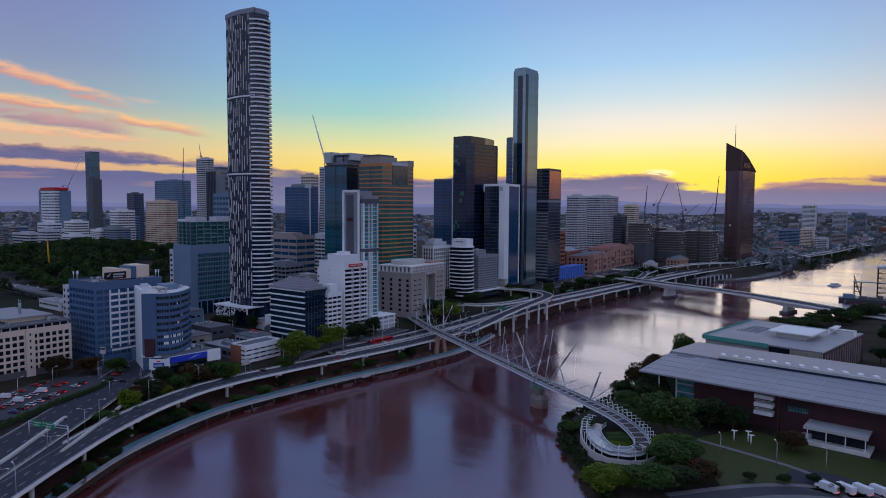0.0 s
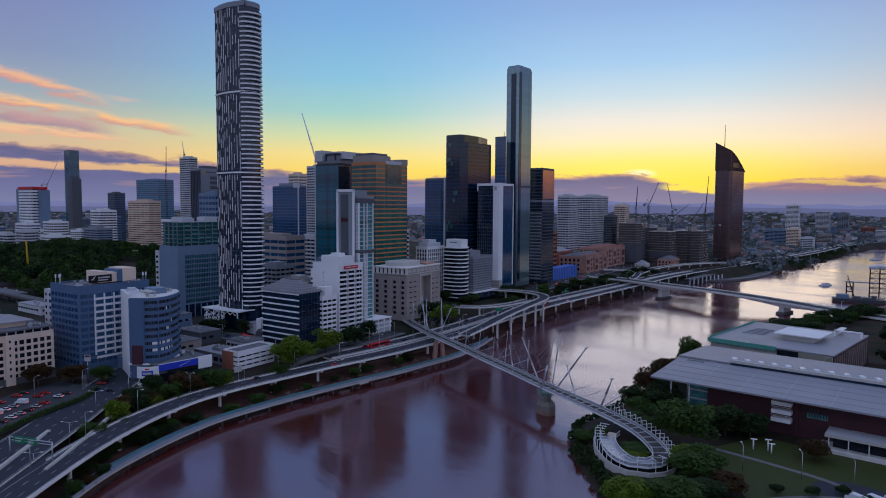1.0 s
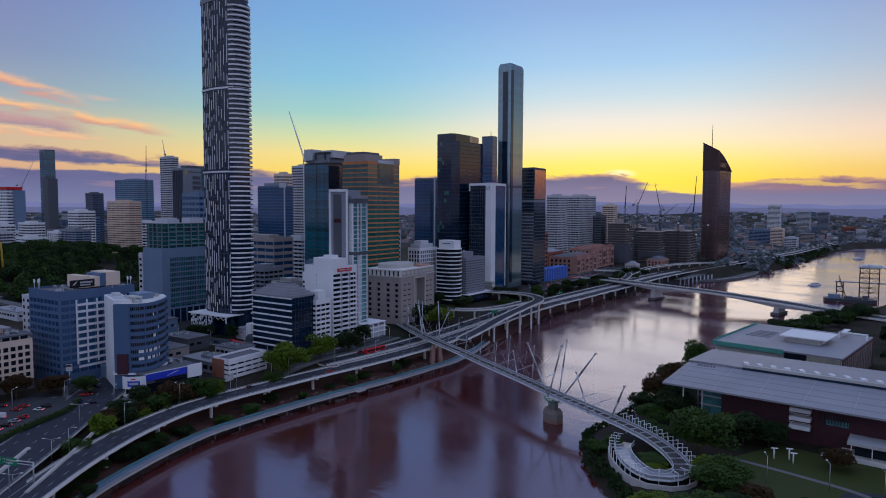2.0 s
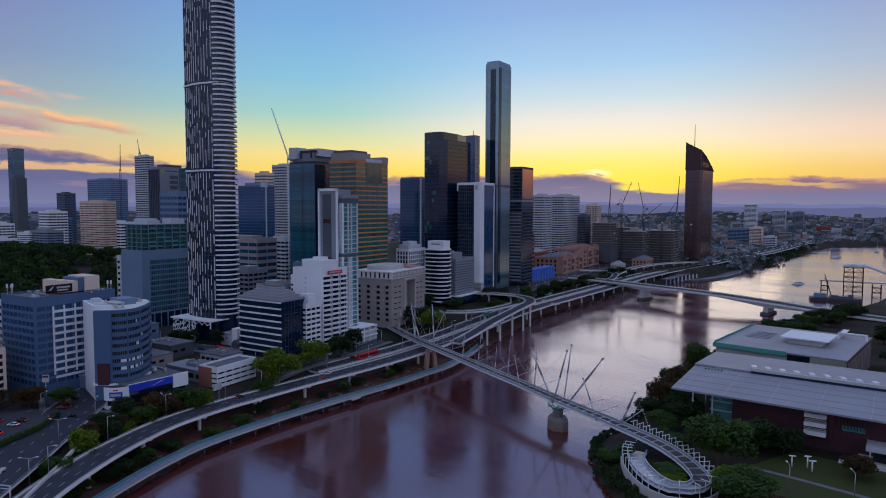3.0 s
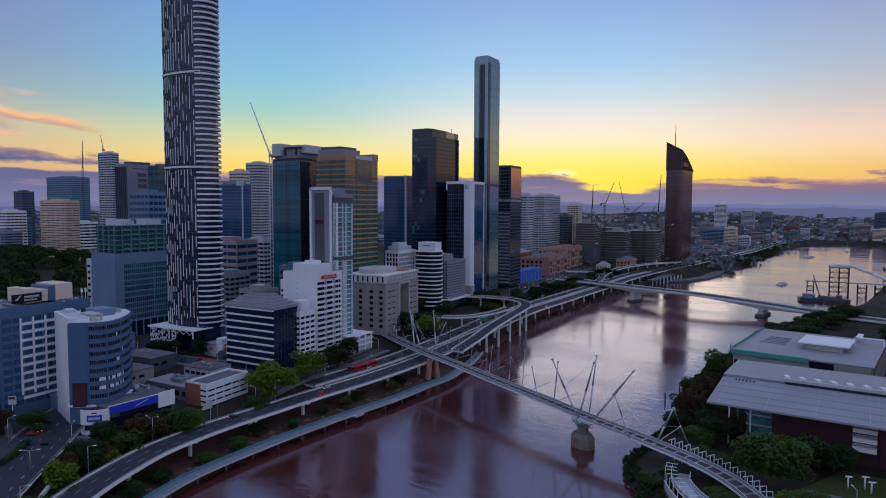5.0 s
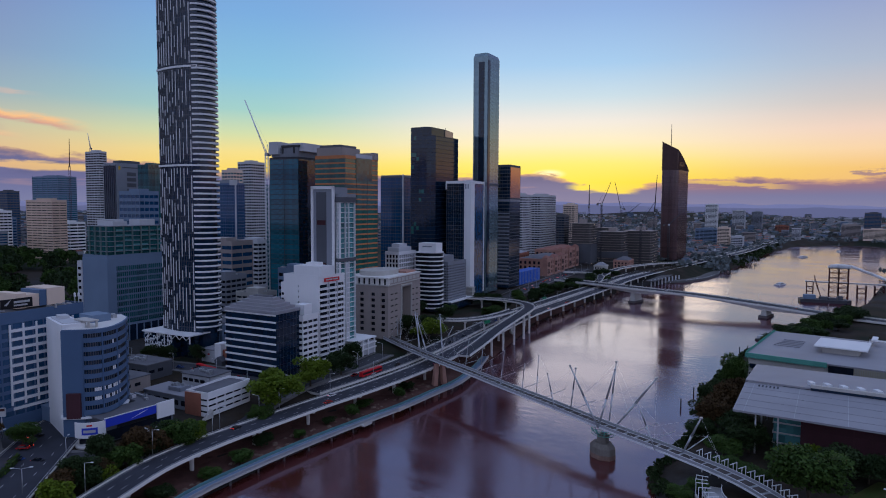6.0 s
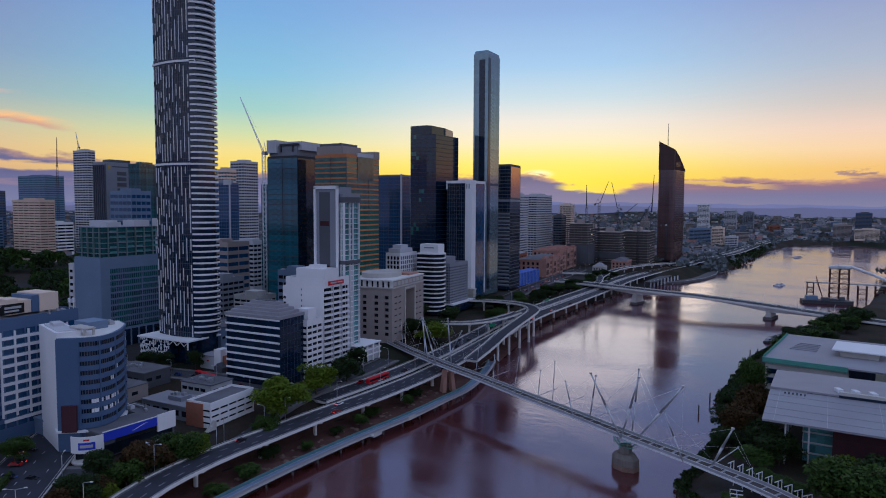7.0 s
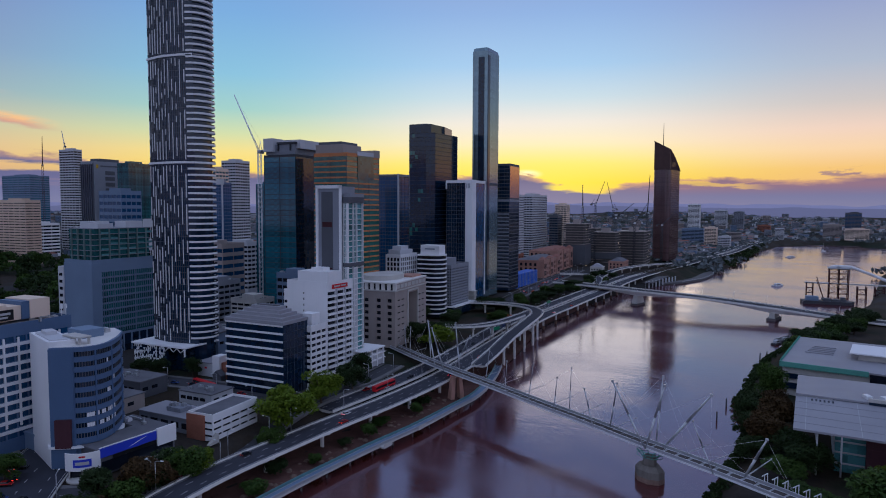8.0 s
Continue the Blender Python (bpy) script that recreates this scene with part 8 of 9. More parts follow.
for i in range(9):
    part("jetty_post", boxes([(-333 + i * 2, 905 + i * 11, -3, -331.5 + i * 2, 906.5 + i * 11, 9)]), WHITE_D, wf)
part("jetty_roof", boxes([(-338, 900, 7.5, -326, 1000, 8.3)]), CONCRETE_D, wf)

# ---- old sandstone and brick quarter, hoardings ----
for nm, lb, x, y, wl, wr, z1, wall, roof, fl in (
        ("old_treasury", "sandstone arcaded government building with red roof", -448, 821, 40, 78, 36, SANDSTONE, ROOFGREY, 3),
        ("red_roofed_hall", "large sandstone hall under a red metal roof", -462, 905, 40, 88, 43, SANDSTONE, REDROOF, 4),
        ("terrace_building", "old brick terrace with pale parapet", -500, 838, 34, 50, 40, BRICK, ROOFPALE, 4),
        ("small_stone_house", "small pale stone house near the ramps", -396, 905, 16, 18, 24, CONCRETE, ROOFPALE, 2),
        ("stone_annex", "sandstone annex lit by street lamps", -388, 985, 22, 40, 26, SANDSTONE, ROOFGREY, 2)):
    t = punched(nm, lb, x, y, wl, wr, 5, 14, z1, wall, GLASS, fl, max(4, int(wl / 6.5)), max(4, int(wr / 6.5)), 0.5, 0.62, 2.0, 1.5, depth=0.6)
    h = z1 - 14
    bm = bmesh.new()
    prism(bm, [(-wl, 0), (0, 0), (0, wr), (-wl, wr)], h + 0.2, h + 5.0, taper=[(-wl * 0.62, wl * 0.35), (-wl * 0.38, wl * 0.35), (-wl * 0.38, wr - wl * 0.35), (-wl * 0.62, wr - wl * 0.35)])
    part("hipped_roof", bm, roof, t)
    part("cornice", boxes([(-wl - 0.5, -0.5, h - 0.6, 0.5, 0.0, h + 0.2), (0, 0, h - 0.6, 0.5, wr, h + 0.2)]), wall, t)
    if wr < 70:
        continue
    tall_window = boxmesh("tall_window", 1.35, 0, 0, 1.5, 2, h * 0.28, GLASS)
    # end pavilions that stand proud of the long front, each under a small roof of its own
    for y0 in (0.4, wr / 2 - 7, wr - 14.4):
        pv = part("pavilion", boxes([(-6, y0, 0, 1.4, y0 + 14, h + 2.2)]), wall, t)
        bm = bmesh.new()
        prism(bm, [(-6.4, y0 - 0.4), (1.9, y0 - 0.4), (1.9, y0 + 14.4), (-6.4, y0 + 14.4)], h + 2.2, h + 5.4, taper=[(-4, y0 + 5), (-2, y0 + 5), (-2, y0 + 9), (-4, y0 + 9)])
        part("pavilion_roof", bm, REDROOF, pv)
        for k in range(6):
            piece("tall_window", tall_window, pv, 0, y0 + 2 + (k % 3) * 3.6, h * (0.14, 0.56)[k // 3])
hd = thing("wrapped_scaffold", -433.8, 705.6, 14, 4, "scaffold wrapped in bright blue sheeting", "scaffold")
part("sheeting", boxes([(-15, 0, 0, 0, 76, 15)]), HOARD, hd)
part("scaffold_frame", boxes([(0.05, y, 0, 0.3, y + 0.3, 16) for y in np.arange(0, 76, 5)] + [(-15 + x, -0.3, 0, -14.7 + x, -0.05, 16) for x in np.arange(0, 15, 5)]), STEEL, hd)
part("yellow_panel", boxes([(-12, 4, 15, -6, 14, 17)]), YELLOW, hd)
for x, y, n, rz in ((-384, 536, 14, 8), (-404, 800, 8, 20), (-428, 770, 9, 95), (-408, 690, 7, 100)):
    t = thing("orange_barrier", x, y, float(land_height(x, y)), rz, "row of orange plastic road barriers", "barrier", "orange barriers")
    for i in range(n):
        bm = bmesh.new()
        prism(bm, [(i * 1.6, -0.35), (i * 1.6 + 1.5, -0.35), (i * 1.6 + 1.5, 0.35), (i * 1.6, 0.35)], 0, 1.6, taper=[(i * 1.6, -0.15), (i * 1.6 + 1.5, -0.15), (i * 1.6 + 1.5, 0.15), (i * 1.6, 0.15)])
        part("barrier", bm, ORANGE, t)


# ---- building site beside the slanted tower ----
def shell(x, y, w, d, z0, floors, fh, label, wrap=None):
    t = thing("concrete_shell", x, y, z0, 5, label, "building site", "unfinished concrete shells")
    slab = boxmesh("floor_slab", -w, 0, 0, 0, d, 0.6, CONCRETE_B)
    colm = boxmesh("column", -0.45, -0.45, 0, 0.45, 0.45, fh * floors, CONCRETE_D)
    for i in range(floors + 1):
        piece("floor_slab", slab, t, 0, 0, i * fh)
    for k in range(max(2, int(w / 9)) + 1):
        piece("column", colm, t, -0.8 - (w - 1.6) * k / max(2, int(w / 9)), 0.8)
    for k in range(1, max(2, int(d / 9)) + 1):
        piece("column", colm, t, -0.8, 0.8 + (d - 1.6) * k / max(2, int(d / 9)))
    part("core", boxes([(-w * 0.65, d * 0.3, 0, -w * 0.35, d * 0.6, floors * fh + 7)]), CONCRETE_B, t)
    part("dark_interior", boxes([(-w + 3, 3, 0, -3, d - 3, floors * fh - 0.1)]), CONCRETE_D, t)
    if wrap:
        part("site_screen", boxes([(-w - 0.4, -0.4, wrap[0], 0.4, -0.1, wrap[1]), (0.1, -0.1, wrap[0], 0.4, d, wrap[1])]), GREY_D, t)
    for i in range(0, floors, 2):
        part("site_lamp", boxes([(0.1, d * 0.2 + (i * 7) % int(d * 0.6), i * fh + 2.6, 0.4, d * 0.2 + (i * 7) % int(d * 0.6) + 0.5, i * fh + 3.0)]), SITELAMP, t)
    return t


shell(-452, 1000, 34, 40, 14, 17, 3.9, "dark unfinished concrete tower with screens", (4, 34))
shell(-420, 1060, 40, 40, 14, 13, 4.0, "unfinished concrete frame beside cranes", (10, 20))
shell(-386, 1105, 46, 60, 14, 12, 4.4, "unfinished podium with dark floors", None)
shell(-470, 1120, 40, 40, 14, 14, 4.0, "unfinished concrete frame behind cranes", (30, 50))


def crane(x, y, z0, h, turn, jib, lift, label, mat=STEEL, wide=1.8):
    """A tower crane: square lattice mast, cab, luffing jib, counter-jib."""
    t = thing("tower_crane", x, y, z0, turn, label, "crane", "tower cranes")
    bm = bmesh.new()
    k = wide / 2
    for sx in (-k, k):
        for sy in (-k, k):
            tube(bm, (sx, sy, 0), (sx, sy, h), 0.24, n=4)
    n = int(h / (wide * 1.6))
    for i in range(n):
        a, b = h * i / n, h * (i + 1) / n
        for p, q in (((-k, -k), (k, -k)), ((k, -k), (k, k)), ((k, k), (-k, k)), ((-k, k), (-k, -k))):
            tube(bm, (*p, a), (*q, b), 0.15, n=3)
    part("mast", bm, mat, t)
    part("cab", boxes([(-1.4, -1.6, h, 1.4, 1.6, h + 2.6)]), WHITE_D, t)
    bm = bmesh.new()
    tip = (jib * math.cos(radians(lift)), 0, h + 2 + jib * math.sin(radians(lift)))
    tubes = ((0.6, -0.6), (0.6, 0.6), (0.6, 0.0))
    for i, (a, b) in enumerate(tubes):
        tube(bm, (1.0, b, h + 2 + (1.2 if i == 2 else 0)), (tip[0], b * 0.3, tip[2]), 0.3, n=4)
    m = int(jib / 3)
    for i in range(m):
        f, g = i / m, (i + 1) / m
        p = [1.0 + (tip[0] - 1.0) * f, -0.6 * (1 - f * 0.7), h + 2 + (tip[2] - h - 2) * f]
        q = [1.0 + (tip[0] - 1.0) * g, 0.6 * (1 - g * 0.7), h + 2 + (tip[2] - h - 2) * g]
        tube(bm, p, q, 0.14, n=3)
    part("jib", bm, mat, t)
    bm = bmesh.new()
    tube(bm, (-9, 0, h + 2.2), (0, 0, h + 2.2), 0.35, n=4)
    tube(bm, (-7, 0, h + 2.2), (-2.5, 0, h + 10), 0.2, n=4)
    tube(bm, (-2.5, 0, h + 10), (0.8, 0, h + 2.5), 0.2, n=4)
    tube(bm, (-2.5, 0, h + 10), tip, 0.05, n=3)
    part("counter_jib", bm, mat, t)
    part("counterweight", boxes([(-9.5, -1.2, h - 0.8, -7, 1.2, h + 1.8)]), CONCRETE_D, t)
    return t


crane(-541, 424, 16, 134, 152.6, 98, 36, "pale grey luffing tower crane with a long raised jib", STEELW, 2.6)
crane(-1338, 668, 18, 158, 150, 56, 68, "thin red tower crane beside a white tower", RUST, 3.0)
crane(-1352, 716, 18, 195, 160, 40, 50, "thin tower crane behind a white tower", STEEL, 3.0)
crane(-1420, 470, 20, 122, 80, 70, 66, "thin tower crane over the red-screened shell", STEEL, 3.0)
for x, y, h, tn, jb, lf in ((-463, 1020, 92, 110, 45, 50), (-446, 1030, 96, 60, 40, 62), (-430, 1090, 74, 20, 36, 40), (-400, 1090, 66, 40, 40, 55), (-392, 1140, 82, 95, 66, 74), (-370, 1150, 62, 30, 36, 45), (-452, 1150, 88, 150, 50, 70)):
    crane(x, y, 14, h, tn, jb, lf, "dark tower crane on the building site", STEELD, 2.6)


# ---- streets ----
def street(name, label, pts, width, mat=ASPHALT_O, kerb=True, dashes=True, lift=0.12):
    t = thing(name, 0, 0, 0, 0, label, "street", kind="structure")
    line = curve_through([(x, y) for x, y in pts], 4.0)
    line = [np.array((p[0], p[1], float(land_height(p[0], p[1])) + lift)) for p in line]
    bm = bmesh.new()
    w = width / 2
    sweep(bm, line, [(-w, 0), (w, 0), (w, -1.2), (-w, -1.2)])
    part("road_surface", bm, mat, t)
    if kerb:
        for s in (-1, 1):
            bm = bmesh.new()
            sweep(bm, aside(line, s * (w + 1.3)), [(-1.3, -1.2), (1.3, -1.2), (1.3, 0.15), (-1.3, 0.15)])
            part("pavement", bm, PAVE, t)
    if dashes:
        bm = bmesh.new()
        for p, a in along(line, 8.0, 2.0):
            m = pose(p[0], p[1], p[2] + 0.03, 0, 0, a)
            bm.faces.new([bm.verts.new(m @ Vector(q)) for q in ((-1.5, -0.08, 0), (1.5, -0.08, 0), (1.5, 0.08, 0), (-1.5, 0.08, 0))])
        part("lane_marking", bm, PAINT, t)
    return line


ST1 = street("riverside_street", "asphalt street along the offices", [(-372, 136), (-350, 141), (-335, 154), (-330, 172), (-329.5, 192), (-331, 215), (-338, 240), (-343, 270), (-345, 310), (-350, 345)], 10)
ST2 = street("cross_street", "asphalt cross street by the tower podium", [(-350, 250), (-372, 256), (-400, 256), (-440, 246), (-500, 238)], 13)
ST3 = street("hotel_street", "asphalt street past the hotel", [(-362, 140), (-378, 146), (-400, 152), (-440, 160)], 12)
ST4 = street("station_street", "asphalt street beside the old quarter", [(-402, 600), (-412, 660), (-420, 709), (-431, 800), (-438, 870), (-446, 950)], 17)
ST5 = street("gallery_drive", "asphalt drive beside the lawn", [(-20, 262), (-42, 258), (-62, 244), (-84, 214)], 7, kerb=True, dashes=False, lift=0.2)
md = thing("median_strip", 0, 0, 0, 0, "pale concrete median strip between the lanes", "kerb", kind="structure")
bm = bmesh.new()
sweep(bm, curve_through([(-240, 30, 13.0), (-258, 51, 13.1), (-272, 66, 13.2), (-290, 82, 13.3), (-308, 98, 13.4)], 4.0), [(-0.9, -0.4), (0.9, -0.4), (0.7, 0.45), (-0.7, 0.45)])
part("median", bm, CONCRETE, md)
cp = thing("car_park", 0, 0, 0, 0, "asphalt car park behind a clipped hedge", "car park", kind="structure")
bm = bmesh.new()
prism(bm, [(-318, 84), (-333, 106), (-343, 125), (-356, 136), (-384, 130), (-378, 106), (-352, 72), (-330, 60)], 11.5, 13.9)
part("parking_surface", bm, ASPHALT_O, cp)
hg = thing("hedge", 0, 0, 0, 0, "dark clipped hedge round the car park", "hedge")
HEDGE = curve_through([(-300, 62, 13.9), (-317, 83, 13.9), (-332, 105, 13.9), (-342, 124, 13.9), (-354, 135, 13.9)], 2.0)
bm = bmesh.new()
sweep(bm, HEDGE, [(-0.9, 0), (0.9, 0), (0.7, 1.7), (-0.7, 1.7)])
part("hedge_body", bm, LEAF_D, hg)
rngh = np.random.default_rng(11)
hv, hf = [], []
for p, a in along(HEDGE, 0.35):
    for k in range(4):
        c = np.array(p) + (rngh.uniform(-0.9, 0.9), rngh.uniform(-0.9, 0.9), rngh.uniform(0.4, 2.0))
        d, e = rngh.normal(size=3) * 0.28, rngh.normal(size=3) * 0.28
        b = len(hv)
        hv += [tuple(c - d), tuple(c - e), tuple(c + d), tuple(c + e)]
        hf.append((b, b + 1, b + 2, b + 3))
me = bpy.data.meshes.new("hedge_leaves")
me.from_pydata(hv, [], hf)
me.materials.append(LEAF)
ob = new("hedge_leaves", me)
ob.parent = hg
tagged(ob, kind="stuff")

# ---- low buildings by the street ----
lo = thing("curved_office_podium", -343.1, 161.0, 13.4, 0, "low dark-roofed podium with a long blue banner", "building")
part("wall", boxes([(-14, 0.4, 0, -0.2, 30, 8.6), (-26, 22, 0, -14, 30, 8.6)]), GREY_D, lo)
part("roof", boxes([(-14, 0.2, 8.6, 0.0, 30.4, 9.1), (-26.4, 22, 8.6, -14, 30.4, 9.1)]), ROOFGREY, lo)
part("shopfront", boxes([(-0.2, 1.0, 0.6, 0.0, 29, 4.8)]), GLASS, lo)
part("banner", boxes([(0.1, 0, 6.4, 0.35, 22, 9.8)]), BLUESIGN, lo, "long blue banner")
part("banner_edge", boxes([(0.0, 0, 9.8, 0.45, 22, 10.1)]), WHITE, lo)
part("shop_fascia", boxes([(0.02, 5, 5.0, 0.25, 22, 6.2)]), BLACKSIGN, lo)
bm = bmesh.new()
prism(bm, [(11, 7.2), (15.5, 8.6), (18, 9.0), (12.5, 7.5)], 0, 0.05)
for v in bm.verts:
    v.co = Vector((0.4 + v.co.z, v.co.x, v.co.y))
part("banner_stroke", bm, WHITE, lo)
part("entrance_steps", boxes([(0.3, 16, 0, 3.9, 30, 0.6), (0.3, 17, 0.6, 3.0, 29, 1.2)]), CONCRETE_N, lo)
part("white_board", boxes([(-0.1, 22.2, 3.8, 0.6, 30.2, 10.4)]), WHITE, lo, "blank white billboard")
roof_clutter(lo, -22, 24, -12, 29, 9.1, 3, 71)
bb = thing("curved_billboard", -347.0, 157.9, 13.2, 48, "curved white billboard with blue panel above a round shop", "billboard")
bm = bmesh.new()
face = [(x, -(math.sqrt(max(0, 64 - x * x)) - 5.0)) for x in np.linspace(-5.4, 5.4, 11)]
rows = [[bm.verts.new((x, y + d, z)) for x, y in face] for d, z in ((0, 3.6), (0, 9.6), (0.5, 9.6), (0.5, 3.6))]
for a, b in zip(rows, rows[1:] + rows[:1]):
    for k in range(len(face) - 1):
        bm.faces.new((a[k], a[k + 1], b[k + 1], b[k]))
bmesh.ops.recalc_face_normals(bm, faces=bm.faces)
part("board", bm, WHITE, bb)


def on_board(name, x0, x1, z0, z1, mat, lift):
    bm = bmesh.new()
    xs = np.linspace(x0, x1, 7)
    lo2, hi2 = [[bm.verts.new((x, -(math.sqrt(64 - x * x) - 5.0) - lift, z)) for x in xs] for z in (z0, z1)]
    for k in range(6):
        bm.faces.new((lo2[k], lo2[k + 1], hi2[k + 1], hi2[k]))
    return part(name, bm, mat, bb)


on_board("blue_panel", -2.6, 3.0, 4.9, 7.6, BLUESIGN, 0.05)
on_board("white_bar", -2.0, 2.3, 5.7, 6.8, PAINT, 0.1)
on_board("red_mark", -0.8, 1.2, 8.2, 8.8, REDSIGN, 0.05)
bm = bmesh.new()
for x in (-4, 0, 4):
    tube(bm, (x, -1.5, 0), (x, -1.5, 3.4), 0.25, n=8)
tube(bm, (0, 0, 0), (0, 0, 0.8), 5.4, n=20)
part("round_base", bm, CONCRETE, bb)
part("shopfront", boxes([(-4.5, -0.6, 0.8, 4.5, 3, 3.2)]), GLASS, bb)
lg = thing("low_grey_shed", -352, 205, 13, 5, "low grey flat-roofed shop with roof plant", "building")
part("wall", boxes([(-30, 0, 0, 0, 14, 6)]), GREY, lg)
part("roof", boxes([(-30.4, -0.4, 6, 0.4, 14.4, 6.5)]), ROOFPALE, lg)
plant(lg, -18, 4, -10, 10, 6.5, 1.8)
for i in range(5):
    piece("shop_window", pane(4.2, 2.4, GLASS), lg, -27 + i * 6, -0.02, 3.0)
wl_ = ribbons("white_low_block", "white three-storey block with open galleries", -338.5, 205, 13, 27, 8, 12.6, 22.5, WHITE, GLASS, 3, high=0.36, base=0.8, top=1.2, piers=5.5)
part("brick_end", boxes([(-13.2, -0.5, 0, -4, -0.02, 10.2)]), BRICK, wl_)
part("stair", boxes([(0.4, -4 + i * 0.5, 0, 2.2, -3.5 + i * 0.5, 0.35 * (i + 1)) for i in range(10)]), CONCRETE, wl_)
sh = thing("white_gabled_shed", -404, 268, 13.5, 6, "pale rendered shed with a small gable and brick end", "building")
part("wall", boxes([(-20, 0, 0, -6, 14, 8)]), WHITE_D, sh)
part("brick_wing", boxes([(-6, 1, 0, 2, 14, 9)]), BRICK, sh)
part("tower_box", boxes([(-9, -0.5, 0, -4, 6, 12.5)]), WHITE, sh)
part("roof", boxes([(-20.4, -0.4, 8, -9.2, 14.4, 8.5)]), ROOFPALE, sh)
part("red_sign", boxes([(-15, -0.12, 5, -13.5, -0.02, 6)]), REDSIGN, sh)
bm = bmesh.new()
prism(bm, [(-5.5, -4), (0, -4), (0, -0.5), (-5.5, -0.5)], 0, 3.4)
prism(bm, [(-5.8, -4.2), (0.3, -4.2), (0.3, -0.3), (-5.8, -0.3)], 3.4, 6.0, taper=[(-2.9, -4.2), (-2.6, -4.2), (-2.6, -0.3), (-2.9, -0.3)])
part("gabled_porch", bm, GREY_D, sh)
ps = thing("pole_sign", -380, 141, 13.5, 40, "tall pole sign with a pale and dark red box", "sign")
bm = bmesh.new()
tube(bm, (0, 0, 0), (0, 0, 10), 0.2, n=8)
part("pole", bm, STEEL, ps)
part("sign_box", boxes([(-1.5, -0.25, 9.5, 1.5, 0.25, 13)]), WHITE_D, ps)
part("red_band", boxes([(-1.3, -0.3, 11.7, 1.3, -0.26, 12.7)]), RUST, ps)
for x, y, w, d, h, wall, rf, lb in ((-372, 232, 20, 14, 6, WHITE_D, ROOFGREY, "low white shop with grey roof"), (-410, 222, 26, 16, 8, GREY_D, ROOFGREY, "low dark shop with flat roof"), (-396, 200, 22, 16, 7, CONCRETE_B, ROOFGREY, "low concrete shop with grey roof"),
                                     (-470, 232, 30, 18, 10, BLUEGREY, ROOFGREY, "blue-grey two-storey corner shop"), (-430, 200, 26, 20, 9, CONCRETE_D, ROOFGREY, "dark concrete shop with grey roof"), (-448, 300, 20, 30, 14, BLUEGREY, ROOFGREY, "blue-grey annex behind the tower"),
                                     (-600, 190, 40, 16, 7, WHITE_D, ROOFPALE, "long low station shed with pale roof"), (-640, 240, 90, 12, 6, CONCRETE_D, ROOFPALE, "long railway platform roof"), (-700, 200, 80, 12, 6, CONCRETE_D, ROOFGREY, "long railway platform roof")):
    z = float(land_height(x, y))
    t = thing("low_shop", x, y, z, 6, lb, "building", "low street buildings")
    part("wall", boxes([(-w, 0, 0, 0, d, h)]), wall, t)
    part("roof", boxes([(-w - 0.4, -0.4, h, 0.4, d + 0.4, h + 0.5)]), rf, t)
    for i in range(max(2, int(w / 5))):
        piece("shop_window", pane(3.2, 1.6, GLASS), t, -w + 2.5 + i * (w - 4) / max(2, int(w / 5)), -0.02, h * 0.55)
    for i in range(max(1, int(d / 6))):
        piece("shop_window", pane(3.2, 1.6, GLASS), t, 0.02, 3 + i * 5.5, h * 0.55, 90)
    roof_clutter(t, -w * 0.9, d * 0.1, -w * 0.1, d * 0.9, h + 0.5, 4, lb + str(x))
    for i in range(2):
        part("roof_unit", boxes([(-w * 0.7 + i * 6, d * 0.4, h + 0.5, -w * 0.7 + i * 6 + 2.2, d * 0.4 + 1.8, h + 1.8)]), STEEL, t)
rv = thing("railway_viaduct", -690, 196, 0, 4, "dark concrete railway viaduct behind the hotel", "viaduct")
part("deck", boxes([(-170, 0, 22, 120, 9, 24)]), CONCRETE_D, rv)
for i in range(14):
    part("pier", boxes([(-165 + i * 21, 2, 10, -163 + i * 21, 7, 22)]), CONCRETE_D, rv)

# ---- street furniture ----
lamp_bm = bmesh.new()
tube(lamp_bm, (0, 0, 0), (0, 0, 9.6), 0.14, 0.09, n=7)
tube(lamp_bm, (0, 0, 9.6), (2.6, 0, 10.1), 0.08, n=6)
LAMP_POLE = bpy.data.meshes.new("pole")
lamp_bm.to_mesh(LAMP_POLE)
lamp_bm.free()
LAMP_POLE.materials.append(STEEL)
LAMP_HEAD = boxmesh("lamp_head", 2.3, -0.22, 9.98, 3.3, 0.22, 10.18, STEELW)


def street_lamp(x, y, z, rz, double=False):
    t = thing("street_lamp", x, y, z, rz, "grey steel street lamp with a flat head", "street lamp", "street lamps")
    piece("pole", LAMP_POLE, t)
    piece("lamp_head", LAMP_HEAD, t)
    if double:
        piece("pole", LAMP_POLE, t, 0, 0, 0, 180)
        piece("lamp_head", LAMP_HEAD, t, 0, 0, 0, 180)


for p, a in along(aside(EAST_LINE, -6.9), 33.0, 14.0)[:26]:
    street_lamp(p[0], p[1], p[2] + 0.9, a - 90)
street_lamp(-237.5, 60.5, 12.6, 180)
for x, y in ((-262, 62), (-281, 84), (-300, 103), (-322, 122)):
    street_lamp(x, y, float(land_height(x, y)) + 0.3, 45, True)
for p, a in along(aside(ST1, 6.6), 28.0, 10.0) + along(aside(ST2, -7.6), 30, 8) + along(aside(ST4, 9), 34, 8):
    street_lamp(p[0], p[1], p[2], a + 90)
for p, a in along(aside(VB, 10.0), 30, 60)[:9]:
    street_lamp(p[0], p[1], p[2] + 0.8, a + 90)
for x, y in ((-352, 92), (-362, 110), (-336, 76), (-85, 262), (-66, 268), (-50, 272)):
    street_lamp(x, y, float(land_height(x, y)) + 0.2, 120)
